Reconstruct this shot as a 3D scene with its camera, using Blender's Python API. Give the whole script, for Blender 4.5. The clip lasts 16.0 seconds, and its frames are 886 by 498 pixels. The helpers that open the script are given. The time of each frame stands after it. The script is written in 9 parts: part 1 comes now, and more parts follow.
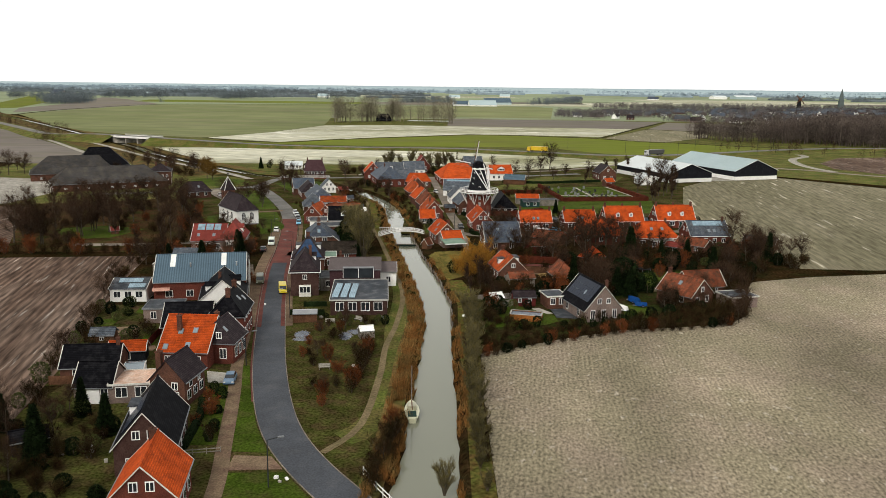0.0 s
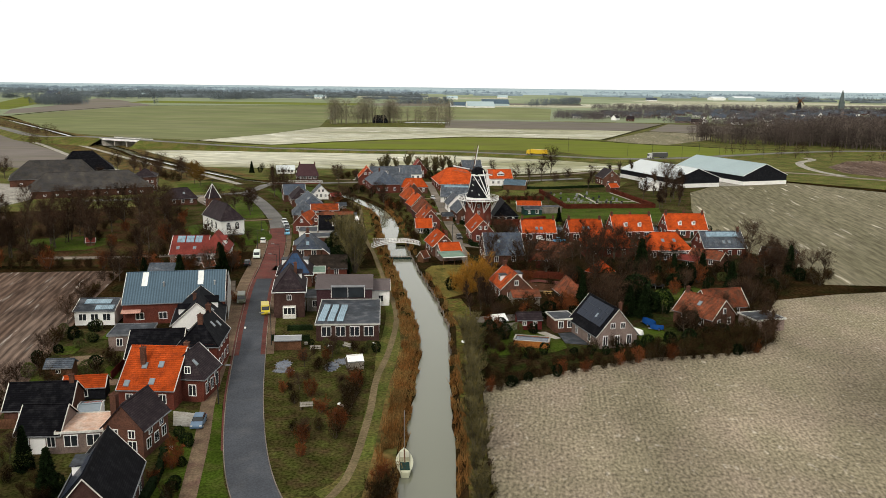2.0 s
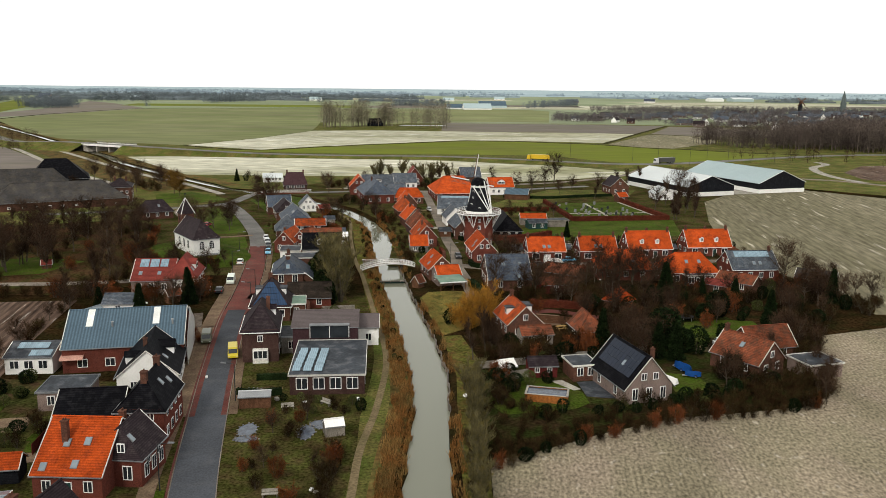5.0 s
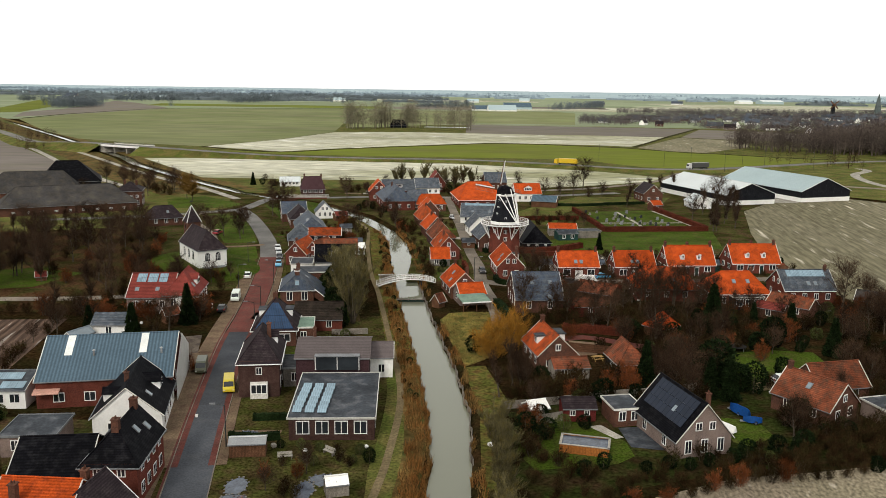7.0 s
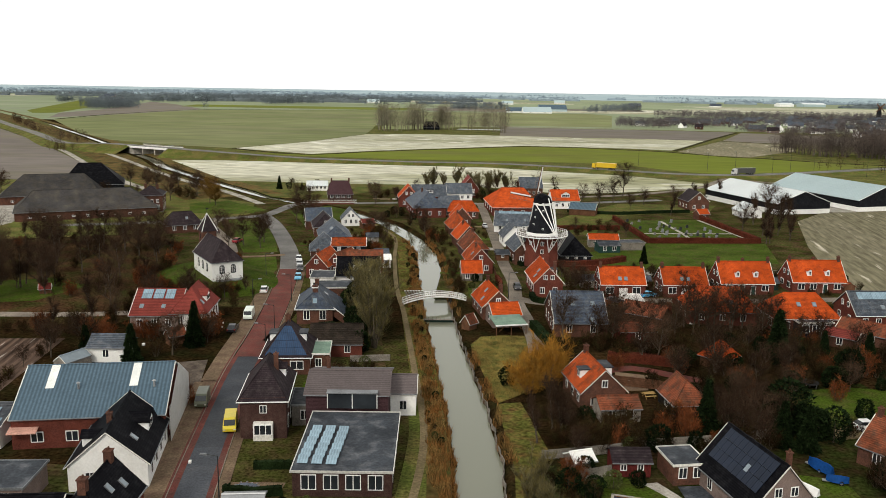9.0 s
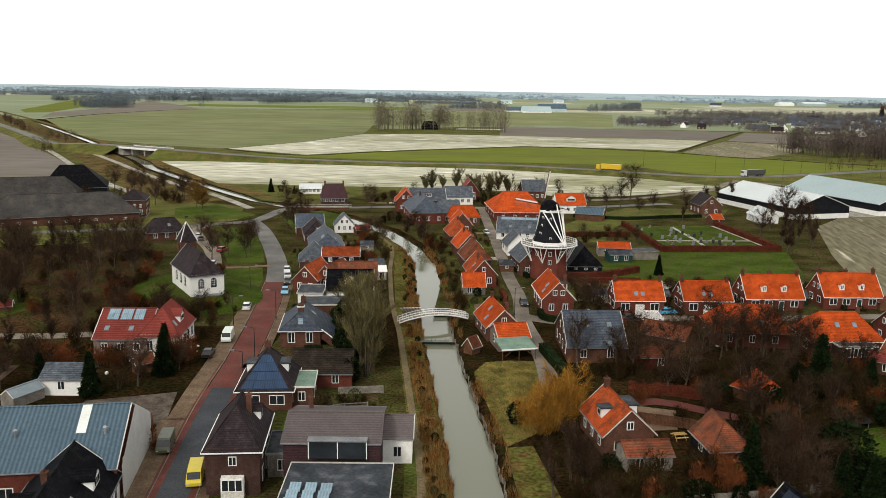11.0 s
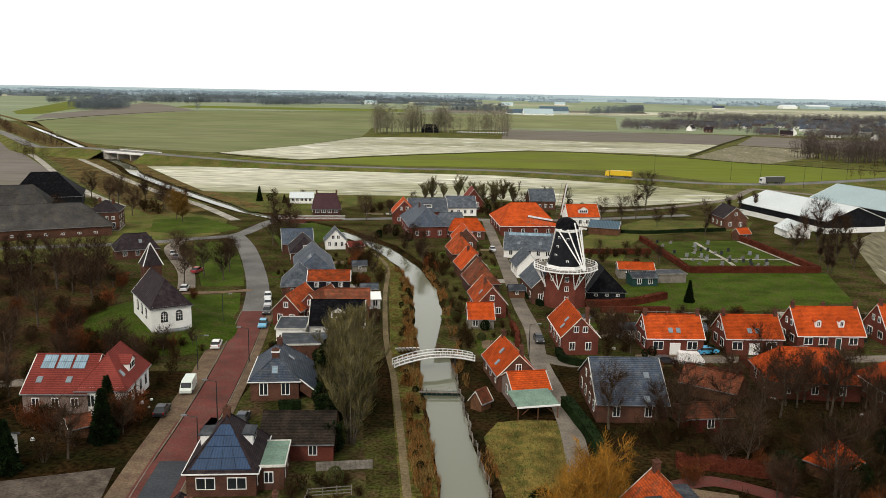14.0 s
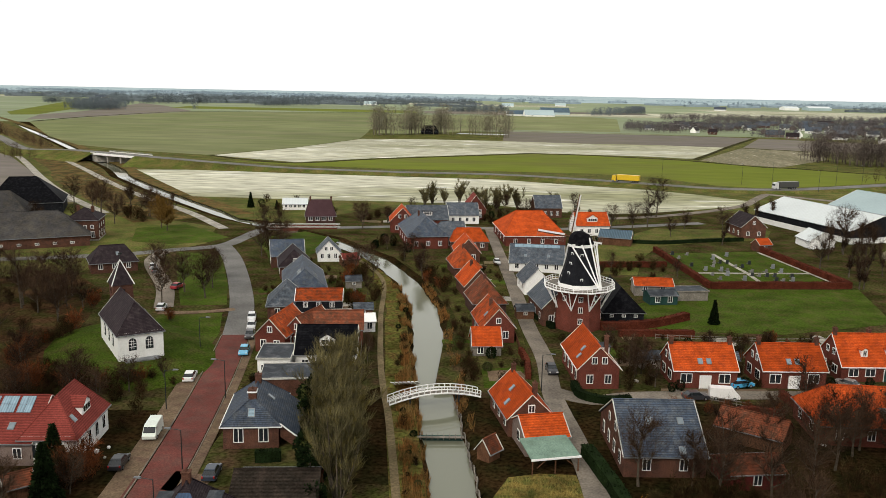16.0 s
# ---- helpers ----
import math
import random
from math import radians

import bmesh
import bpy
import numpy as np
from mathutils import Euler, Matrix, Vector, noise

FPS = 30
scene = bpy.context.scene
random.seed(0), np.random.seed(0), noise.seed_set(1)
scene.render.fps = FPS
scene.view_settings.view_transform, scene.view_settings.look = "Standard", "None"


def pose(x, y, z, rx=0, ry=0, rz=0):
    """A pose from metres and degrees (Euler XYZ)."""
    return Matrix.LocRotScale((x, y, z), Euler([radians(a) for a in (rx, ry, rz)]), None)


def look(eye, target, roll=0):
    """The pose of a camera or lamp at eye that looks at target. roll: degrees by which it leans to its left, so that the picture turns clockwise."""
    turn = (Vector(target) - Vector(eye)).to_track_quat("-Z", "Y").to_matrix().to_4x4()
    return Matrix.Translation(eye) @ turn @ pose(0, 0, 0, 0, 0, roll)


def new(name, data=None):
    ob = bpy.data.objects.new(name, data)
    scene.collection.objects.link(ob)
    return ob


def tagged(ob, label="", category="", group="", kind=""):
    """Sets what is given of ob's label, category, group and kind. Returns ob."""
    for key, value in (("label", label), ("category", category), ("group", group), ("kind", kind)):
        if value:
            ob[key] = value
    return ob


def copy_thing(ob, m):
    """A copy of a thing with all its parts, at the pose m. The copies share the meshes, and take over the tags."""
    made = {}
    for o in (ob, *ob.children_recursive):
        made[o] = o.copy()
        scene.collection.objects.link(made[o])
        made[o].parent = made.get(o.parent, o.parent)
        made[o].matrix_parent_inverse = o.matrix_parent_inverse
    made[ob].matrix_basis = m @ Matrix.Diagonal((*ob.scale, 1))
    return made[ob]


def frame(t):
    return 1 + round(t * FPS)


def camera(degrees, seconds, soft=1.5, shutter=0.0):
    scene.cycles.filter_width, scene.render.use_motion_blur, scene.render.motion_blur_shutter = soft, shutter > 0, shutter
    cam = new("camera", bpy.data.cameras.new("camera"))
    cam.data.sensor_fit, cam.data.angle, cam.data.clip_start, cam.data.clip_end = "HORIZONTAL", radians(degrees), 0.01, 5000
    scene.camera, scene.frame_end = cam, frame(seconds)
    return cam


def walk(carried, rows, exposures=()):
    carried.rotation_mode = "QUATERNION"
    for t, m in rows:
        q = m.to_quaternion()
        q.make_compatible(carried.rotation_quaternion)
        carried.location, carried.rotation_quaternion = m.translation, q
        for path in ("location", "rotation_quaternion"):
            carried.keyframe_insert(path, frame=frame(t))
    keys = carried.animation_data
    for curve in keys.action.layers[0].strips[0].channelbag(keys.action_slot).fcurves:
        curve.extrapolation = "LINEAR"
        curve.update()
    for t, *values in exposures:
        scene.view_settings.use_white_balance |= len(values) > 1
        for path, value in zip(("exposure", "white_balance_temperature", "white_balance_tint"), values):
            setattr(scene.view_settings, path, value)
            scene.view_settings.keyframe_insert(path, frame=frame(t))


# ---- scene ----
cam = camera(56.2, 16.0, 0.35)
PATH = [
    (0, (0.773, -2.157, 46.7), (0.795, -0.196, 46.307), 0.7),
    (0.5, (0.836, 1.665, 46.741), (0.861, 3.626, 46.348), 0.7),
    (1, (0.846, 5.6, 46.819), (0.872, 7.561, 46.427), 0.7),
    (1.5, (0.887, 9.566, 46.878), (0.915, 11.527, 46.487), 0.7),
    (2, (0.965, 13.698, 46.937), (0.993, 15.66, 46.546), 0.7),
    (2.5, (0.979, 17.856, 46.997), (1.01, 19.817, 46.607), 0.7),
    (3, (0.993, 22.012, 47.084), (1.026, 23.973, 46.695), 0.7),
    (3.5, (1.018, 26.098, 47.169), (1.051, 28.059, 46.78), 0.7),
    (4, (1.059, 30.268, 47.249), (1.095, 32.229, 46.861), 0.7),
    (4.2, (1.068, 31.964, 47.26), (1.105, 33.926, 46.872), 0.6),
    (6.3, (1.311, 50.296, 47.313), (1.343, 52.259, 46.927), 0.6),
    (6.5, (1.328, 51.97, 47.303), (1.349, 53.933, 46.917), 0.7),
    (7, (1.406, 56.177, 47.269), (1.386, 58.139, 46.884), 0.8),
    (7.5, (1.459, 60.299, 47.195), (1.408, 62.261, 46.81), 0.9),
    (8, (1.481, 64.46, 47.125), (1.398, 66.421, 46.742), 1.0),
    (8.5, (1.488, 68.551, 47.024), (1.39, 70.511, 46.641), 1.0),
    (9, (1.398, 72.783, 46.947), (1.299, 74.743, 46.565), 0.9),
    (9.2, (1.323, 74.474, 46.931), (1.225, 76.434, 46.547), 0.9),
    (11.3, (0.072, 92.037, 46.483), (-0.023, 93.997, 46.1), 0.9),
    (11.5, (-0.061, 93.743, 46.472), (-0.157, 95.704, 46.09), 1.0),
    (12, (-0.425, 98.068, 46.485), (-0.52, 100.029, 46.104), 1.0),
    (12.5, (-0.771, 102.342, 46.493), (-0.865, 104.304, 46.112), 1.0),
    (13, (-1.044, 106.626, 46.501), (-1.139, 108.587, 46.121), 1.0),
    (13.5, (-1.309, 110.74, 46.483), (-1.403, 112.702, 46.103), 1.0),
    (14, (-1.539, 114.878, 46.488), (-1.634, 116.839, 46.109), 1.0),
    (14.5, (-1.776, 118.907, 46.469), (-1.871, 120.868, 46.091), 1.0),
    (15, (-2.049, 123.138, 46.48), (-2.144, 125.1, 46.102), 1.0),
    (15.5, (-2.373, 127.353, 46.471), (-2.468, 129.315, 46.093), 1.0),
    (16, (-2.778, 131.58, 46.463), (-2.872, 133.542, 46.086), 1.1),
]
walk(cam, [(t, look(eye, target, roll)) for t, eye, target, roll in PATH], [(0, 0.0, 6800, 8), (16, 0.0, 6800, 8)])

# ---- light: an overcast, bright late-winter day ----
world = bpy.data.worlds.new("sky")
scene.world = world
world.use_nodes = True
wn, wl = world.node_tree.nodes, world.node_tree.links
wn.clear()
sky = wn.new("ShaderNodeTexSky")
sky.sky_type, sky.sun_disc = "NISHITA", False
sky.sun_elevation, sky.sun_rotation = radians(38), radians(205)
sky.air_density, sky.dust_density, sky.ozone_density = 1.0, 6.0, 1.0
cloud = wn.new("ShaderNodeMix")
cloud.data_type = "RGBA"
cloud.inputs[0].default_value = 0.86
wtc = wn.new("ShaderNodeTexCoord")
wsep = wn.new("ShaderNodeSeparateXYZ")
wl.new(wtc.outputs["Generated"], wsep.inputs[0])
wramp = wn.new("ShaderNodeMapRange")
wramp.inputs[1].default_value, wramp.inputs[2].default_value = 0.1, 0.8
wl.new(wsep.outputs[2], wramp.inputs[0])
wgrey = wn.new("ShaderNodeMix")
wgrey.data_type = "RGBA"
wgrey.inputs[6].default_value, wgrey.inputs[7].default_value = (9.0, 9.1, 9.25, 1), (7.0, 7.0, 6.9, 1)
wl.new(wramp.outputs[0], wgrey.inputs[0])
wl.new(wgrey.outputs[2], cloud.inputs[7])
wl.new(sky.outputs[0], cloud.inputs[6])
bg = wn.new("ShaderNodeBackground")
bg.inputs[1].default_value = 0.136
wl.new(cloud.outputs[2], bg.inputs[0])
wout = wn.new("ShaderNodeOutputWorld")
wl.new(bg.outputs[0], wout.inputs[0])
sun = new("sun", bpy.data.lights.new("sun", "SUN"))
sun.data.energy, sun.data.angle, sun.data.color = 1.5, radians(10), (1.0, 0.96, 0.9)
sun.matrix_world = look((-38, -95, 80), (0, 0, 0))

# ---- helpers for building ----
R = random.Random(7)


def node_mat(name):
    m = bpy.data.materials.new(name)
    m.use_nodes = True
    nt = m.node_tree
    return m, nt.nodes, nt.links, nt.nodes["Principled BSDF"]


def surface(name, base, rough=0.85, coarse=0.3, s1=0.35, fine=0.3, s2=6.0, bump=0.25, metal=0.0, each=0.12,
            second=None, rows=None, spec=0.03, flecks=None, patch=0.5, stretch=(1, 1, 1), distance=0.03, island=0.0, wob=0.25):
    """A weathered surface: base colour broken up at two scales, a second colour in patches, courses of tiles or seams."""
    m, n, l, p = node_mat(name)
    tc = n.new("ShaderNodeTexCoord")
    mp = n.new("ShaderNodeMapping")
    mp.inputs["Scale"].default_value = stretch
    l.new(tc.outputs["Object"], mp.inputs[0])
    def noise_at(scale, detail):
        t = n.new("ShaderNodeTexNoise")
        t.inputs["Scale"].default_value, t.inputs["Detail"].default_value = scale, detail
        l.new(mp.outputs[0], t.inputs[0])
        return t.outputs["Fac"]
    a, b = noise_at(s1, 3), noise_at(s2, 4)
    def mrange(v, lo, hi, f0=0.3, f1=0.7):
        r = n.new("ShaderNodeMapRange")
        r.inputs[1].default_value, r.inputs[2].default_value = f0, f1
        r.inputs[3].default_value, r.inputs[4].default_value = lo, hi
        l.new(v, r.inputs[0])
        return r.outputs[0]
    def times(x, y):
        t = n.new("ShaderNodeMath")
        t.operation = "MULTIPLY"
        l.new(x, t.inputs[0])
        l.new(y, t.inputs[1])
        return t.outputs[0]
    f = times(mrange(a, 1 - coarse, 1 + coarse), mrange(b, 1 - fine, 1 + fine))
    oi = n.new("ShaderNodeObjectInfo")
    f = times(f, mrange(oi.outputs["Random"], 1 - each, 1 + each, 0, 1))
    if island:
        geo = n.new("ShaderNodeNewGeometry")
        f = times(f, mrange(geo.outputs["Random Per Island"], 1 - island, 1 + island, 0, 1))
    height = b
    if rows:
        axis, step, depth = rows
        w = n.new("ShaderNodeTexWave")
        w.bands_direction = axis
        w.inputs["Scale"].default_value = 0.3142 / step
        w.inputs["Distortion"].default_value = wob
        l.new(tc.outputs["Object"], w.inputs[0])
        f = times(f, mrange(w.outputs["Fac"], 1 - depth, 1 + depth * 0.4, 0, 1))
        height = times(b, w.outputs["Fac"])
    col = n.new("ShaderNodeMix")
    col.data_type = "RGBA"
    col.inputs[6].default_value = (*base, 1)
    col.inputs[7].default_value = (*(second or base), 1)
    c = noise_at(s1 * 2.3, 5)
    l.new(mrange(c, 0, 1, patch - 0.08, patch + 0.16), col.inputs[0])
    top = col.outputs[2]
    if flecks:
        vo = n.new("ShaderNodeTexNoise")
        vo.inputs["Scale"].default_value, vo.inputs["Detail"].default_value = flecks[0], 6
        l.new(mp.outputs[0], vo.inputs[0])
        fx = n.new("ShaderNodeMix")
        fx.data_type = "RGBA"
        l.new(mrange(vo.outputs["Fac"], 0, 0.8, 0.62, 0.7), fx.inputs[0])
        l.new(top, fx.inputs[6])
        fx.inputs[7].default_value = (*flecks[1], 1)
        top = fx.outputs[2]
    mul = n.new("ShaderNodeVectorMath")
    mul.operation = "SCALE"
    l.new(top, mul.inputs[0])
    l.new(f, mul.inputs[3])
    l.new(mul.outputs[0], p.inputs["Base Color"])
    p.inputs["Roughness"].default_value, p.inputs["Metallic"].default_value = rough, metal
    p.inputs["Specular IOR Level"].default_value = spec
    bu = n.new("ShaderNodeBump")
    bu.inputs["Strength"].default_value, bu.inputs["Distance"].default_value = bump, distance
    l.new(height, bu.inputs["Height"])
    l.new(bu.outputs[0], p.inputs["Normal"])
    return m


def part(name, bm, material, parent=None, label=""):
    me = bpy.data.meshes.new(name)
    bm.to_mesh(me)
    bm.free()
    return put(name, me, material, parent, label)


def put(name, me, material, parent=None, label="", at=None):
    if material and not me.materials:
        me.materials.append(material)
    ob = new(name, me)
    if parent:
        ob.parent = parent
    if at is not None:
        ob.matrix_basis = at
    return tagged(ob, label) if label else ob


def lump(name, verts, faces, material, parent=None, label=""):
    me = bpy.data.meshes.new(name)
    me.from_pydata(verts, [], faces)
    me.update()
    return put(name, me, material, parent, label)


def thing(name, m, label, category, group=""):
    ob = new(name)
    ob.empty_display_size = 0.5
    ob.matrix_basis = m
    return tagged(ob, label, category, group)


def bx(bm, cx, cy, cz, sx, sy, sz, m=None):
    """A box by centre and size, turned by m."""
    vs = [Vector((cx + i * sx / 2, cy + j * sy / 2, cz + k * sz / 2)) for i in (-1, 1) for j in (-1, 1) for k in (-1, 1)]
    vs = [bm.verts.new(m @ v if m else v) for v in vs]
    for q in ((0, 1, 3, 2), (4, 6, 7, 5), (0, 4, 5, 1), (2, 3, 7, 6), (0, 2, 6, 4), (1, 5, 7, 3)):
        bm.faces.new([vs[i] for i in q])


def solid(bm, top, thick, down=True):
    """A slab: the polygon top, and its copy below it by thick (or along its normal)."""
    a = [bm.verts.new(v) for v in top]
    off = Vector((0, 0, -thick))
    if not down:
        off = (Vector(top[1]) - Vector(top[0])).cross(Vector(top[2]) - Vector(top[0])).normalized() * -thick
    b = [bm.verts.new(Vector(v) + off) for v in top]
    bm.faces.new(a)
    bm.faces.new(b[::-1])
    for i in range(len(a)):
        j = (i + 1) % len(a)
        bm.faces.new((a[j], a[i], b[i], b[j]))


def rod(bm, p, q, r0, r1=None, n=6):
    """A tapered round bar from p to q."""
    p, q = Vector(p), Vector(q)
    r1 = r0 if r1 is None else r1
    turn = (q - p).to_track_quat("Z", "Y").to_matrix()
    rings = []
    for c, r in ((p, r0), (q, r1)):
        rings.append([bm.verts.new(c + turn @ Vector((r * math.cos(2 * math.pi * i / n), r * math.sin(2 * math.pi * i / n), 0))) for i in range(n)])
    for i in range(n):
        j = (i + 1) % n
        bm.faces.new((rings[0][i], rings[0][j], rings[1][j], rings[1][i]))
    bm.faces.new(rings[0][::-1])
    bm.faces.new(rings[1])


def curve_through(pts, step=2.0):
    """Points along a smooth curve through pts."""
    out = []
    P = [Vector((*p, 0)) for p in pts]
    for i in range(len(P) - 1):
        a, b, c, d = P[max(i - 1, 0)], P[i], P[i + 1], P[min(i + 2, len(P) - 1)]
        k = max(1, int((c - b).length / step))
        for j in range(k):
            t = j / k
            out.append(0.5 * ((2 * b) + (c - a) * t + (2 * a - 5 * b + 4 * c - d) * t * t + (3 * b - a - 3 * c + d) * t ** 3))
    return out + [P[-1]]


def strip(name, pts, width, z, material, label, category="road", thick=0.0, shift=0.0, step=2.0, kind="structure"):
    """A band along a smooth curve; shift moves it to the right of its line."""
    line = curve_through(pts, step)
    verts, faces = [], []
    for i, p in enumerate(line):
        d = (line[min(i + 1, len(line) - 1)] - line[max(i - 1, 0)]).normalized()
        side = Vector((d.y, -d.x, 0))
        for s in (-width / 2, width / 2):
            v = p + side * (s + shift)
            verts += [(v.x, v.y, z), (v.x, v.y, z - max(thick, 0.3))]
    for i in range(len(line) - 1):
        a = 4 * i
        faces += [(a, a + 2, a + 6, a + 4), (a + 1, a, a + 4, a + 5), (a + 2, a + 3, a + 7, a + 6)]
    return tagged(lump(name, verts, faces, material), label, category, kind=kind)


def slab(name, pts, z, material, label, category="field", thick=0.3, kind="structure"):
    bm = bmesh.new()
    solid(bm, [(x, y, z) for x, y in pts], thick)
    bmesh.ops.recalc_face_normals(bm, faces=bm.faces[:])
    return tagged(part(name, bm, material), label, category, kind=kind)


def loft(bm, prof, half, taper=0.0, z_in=0.0):
    """A body from a side outline (x, z), extruded to both sides, pulled in above z_in."""
    a = [bm.verts.new((x, -half + (taper if z > z_in else 0), z)) for x, z in prof]
    b = [bm.verts.new((x, half - (taper if z > z_in else 0), z)) for x, z in prof]
    bm.faces.new(a)
    bm.faces.new(b[::-1])
    for i in range(len(a)):
        j = (i + 1) % len(a)
        bm.faces.new((a[j], a[i], b[i], b[j]))
    bmesh.ops.recalc_face_normals(bm, faces=bm.faces[:])

# ---- materials ----
GRASS = surface("grass", (0.07, 0.085, 0.019), 0.95, 0.35, 0.08, 0.5, 2.2, 0.5, second=(0.11, 0.092, 0.032), patch=0.48, spec=0.02)
# base colour darkened to stand for the shade in gaps between plants
ROUGH = surface("shade_darkened_rough_ground", (0.0135, 0.0125, 0.0048), 0.95, 0.5, 0.09, 0.7, 1.6, 0.6, second=(0.025, 0.0145, 0.0065), patch=0.45, spec=0.0)
LAWN = surface("lawn", (0.042, 0.067, 0.008), 0.95, 0.3, 0.14, 0.5, 3.0, 0.4, second=(0.064, 0.064, 0.018), patch=0.54, spec=0.02)
STUBBLE = surface("stubble", (0.205, 0.178, 0.122), 0.95, 0.3, 0.045, 0.5, 2.6, 0.25, second=(0.245, 0.2, 0.15), patch=0.5, rows=("X", 0.75, 0.1), spec=0.02, stretch=(1, 0.55, 1), distance=0.012, flecks=(0.8, (0.36, 0.32, 0.26)), wob=0.8)
PLOUGH = surface("ploughed_soil", (0.105, 0.07, 0.053), 0.95, 0.22, 0.05, 0.6, 1.2, 0.8, second=(0.17, 0.125, 0.1), patch=0.54, rows=("X", 1.5, 0.36), spec=0.02, distance=0.1, stretch=(1, 0.09, 1), wob=1.2, flecks=(0.75, (0.4, 0.35, 0.31)))
PALE = surface("pale_stubble", (0.44, 0.43, 0.34), 0.95, 0.16, 0.012, 0.4, 0.45, 0.3, second=(0.25, 0.25, 0.15), patch=0.5, spec=0.02, stretch=(0.16, 0.55, 1), flecks=(0.16, (0.78, 0.77, 0.72)))
TAN = surface("tan_field", (0.17, 0.155, 0.1), 0.95, 0.15, 0.02, 0.35, 0.9, 0.4, second=(0.235, 0.21, 0.145), patch=0.54, rows=("X", 3.0, 0.12), spec=0.02, stretch=(1, 0.12, 1), flecks=(0.35, (0.5, 0.46, 0.37)), wob=0.8)
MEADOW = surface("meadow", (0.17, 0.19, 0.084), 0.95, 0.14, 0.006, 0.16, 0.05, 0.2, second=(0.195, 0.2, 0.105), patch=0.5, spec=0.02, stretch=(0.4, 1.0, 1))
VIVID = surface("green_crop", (0.125, 0.15, 0.022), 0.95, 0.12, 0.01, 0.1, 0.1, 0.2, second=(0.12, 0.125, 0.032), patch=0.52, spec=0.02, stretch=(0.4, 1.0, 1))
FALLOW = surface("fallow", (0.165, 0.145, 0.13), 0.95, 0.1, 0.01, 0.12, 0.1, 0.2, second=(0.155, 0.14, 0.105), patch=0.5, spec=0.02, stretch=(0.4, 1.0, 1))
# distant grass: haze over the fields is painted in as a paler green
HAZEGREEN = surface("haze_paled_grass", (0.21, 0.25, 0.15), 0.95, 0.1, 0.004, 0.1, 0.03, 0.1, second=(0.25, 0.275, 0.19), patch=0.5, spec=0.02, stretch=(0.4, 1.2, 1))
ASPHALT = surface("asphalt", (0.06, 0.065, 0.075), 0.85, 0.15, 0.15, 0.2, 4, 0.2, second=(0.075, 0.078, 0.085), patch=0.6)
MIDASPHALT = surface("grey_asphalt", (0.15, 0.145, 0.138), 0.85, 0.25, 0.12, 0.25, 3, 0.2, second=(0.15, 0.145, 0.14), patch=0.55)
THICKTWIG = surface("mossy_poplar_twigs", (0.1, 0.088, 0.045), 0.95, 0.35, 0.4, 0.25, 3, 0.0, each=0.3, spec=0.0, second=(0.12, 0.095, 0.025), patch=0.55, island=0.55)
# woods at the horizon: aerial haze is put into the pale blue base colour
HORIZONWOOD = surface("haze_tinted_horizon_wood", (0.27, 0.34, 0.39), 0.95, 0.15, 0.01, 0.15, 0.1, 0.0, second=(0.22, 0.28, 0.33), patch=0.55, spec=0.0)
OLDASPHALT = surface("worn_asphalt", (0.2, 0.172, 0.142), 0.85, 0.3, 0.12, 0.25, 3, 0.2, second=(0.15, 0.13, 0.11), patch=0.5)
CLINKER = surface("red_clinker", (0.13, 0.044, 0.037), 0.85, 0.22, 0.2, 0.25, 5, 0.4, second=(0.105, 0.05, 0.042), patch=0.5)
PAVING = surface("pavers", (0.16, 0.115, 0.075), 0.85, 0.22, 0.2, 0.3, 4, 0.4, second=(0.12, 0.075, 0.055), patch=0.52)
CONCRETE = surface("concrete", (0.36, 0.34, 0.3), 0.85, 0.25, 0.2, 0.25, 3, 0.2, second=(0.25, 0.23, 0.2), patch=0.5)
DIRT = surface("trodden_path", (0.17, 0.13, 0.075), 0.95, 0.2, 0.2, 0.3, 2.5, 0.4, second=(0.13, 0.11, 0.055), patch=0.55)
ORANGE = surface("orange_tiles", (0.4, 0.062, 0.013), 0.8, 0.22, 0.5, 0.3, 5, 0.5, each=0.2, second=(0.27, 0.046, 0.014), patch=0.53, rows=("Z", 0.2, 0.25))
RUST = surface("old_red_tiles", (0.165, 0.05, 0.026), 0.8, 0.3, 0.5, 0.3, 5, 0.5, each=0.25, second=(0.085, 0.042, 0.027), patch=0.5, rows=("Z", 0.2, 0.25))
WORNORANGE = surface("worn_orange_tiles", (0.33, 0.06, 0.017), 0.8, 0.3, 0.5, 0.35, 5, 0.5, each=0.25, second=(0.13, 0.045, 0.024), patch=0.52, rows=("Z", 0.2, 0.25))
REDTILE = surface("red_tiles", (0.19, 0.042, 0.034), 0.7, 0.15, 0.5, 0.25, 5, 0.5, rows=("Z", 0.22, 0.3))
BLACKTILE = surface("black_tiles", (0.0045, 0.0045, 0.006), 0.55, 0.2, 0.5, 0.3, 5, 0.5, second=(0.014, 0.014, 0.016), patch=0.55, rows=("Z", 0.2, 0.3), spec=0.02)
SLATE = surface("blue_slates", (0.05, 0.066, 0.095), 0.55, 0.25, 0.5, 0.35, 5, 0.5, second=(0.09, 0.1, 0.115), patch=0.52, rows=("Z", 0.2, 0.35), spec=0.1)
YELLOWGRASS = surface("yellowed_bank_grass", (0.14, 0.1, 0.03), 0.95, 0.35, 0.3, 0.5, 2, 0.5, second=(0.06, 0.066, 0.018), patch=0.5, spec=0.0)
OLIVEBANK = surface("olive_bank_growth", (0.085, 0.088, 0.022), 0.95, 0.35, 0.2, 0.55, 1.6, 0.5, second=(0.1, 0.062, 0.024), patch=0.5, spec=0.0)
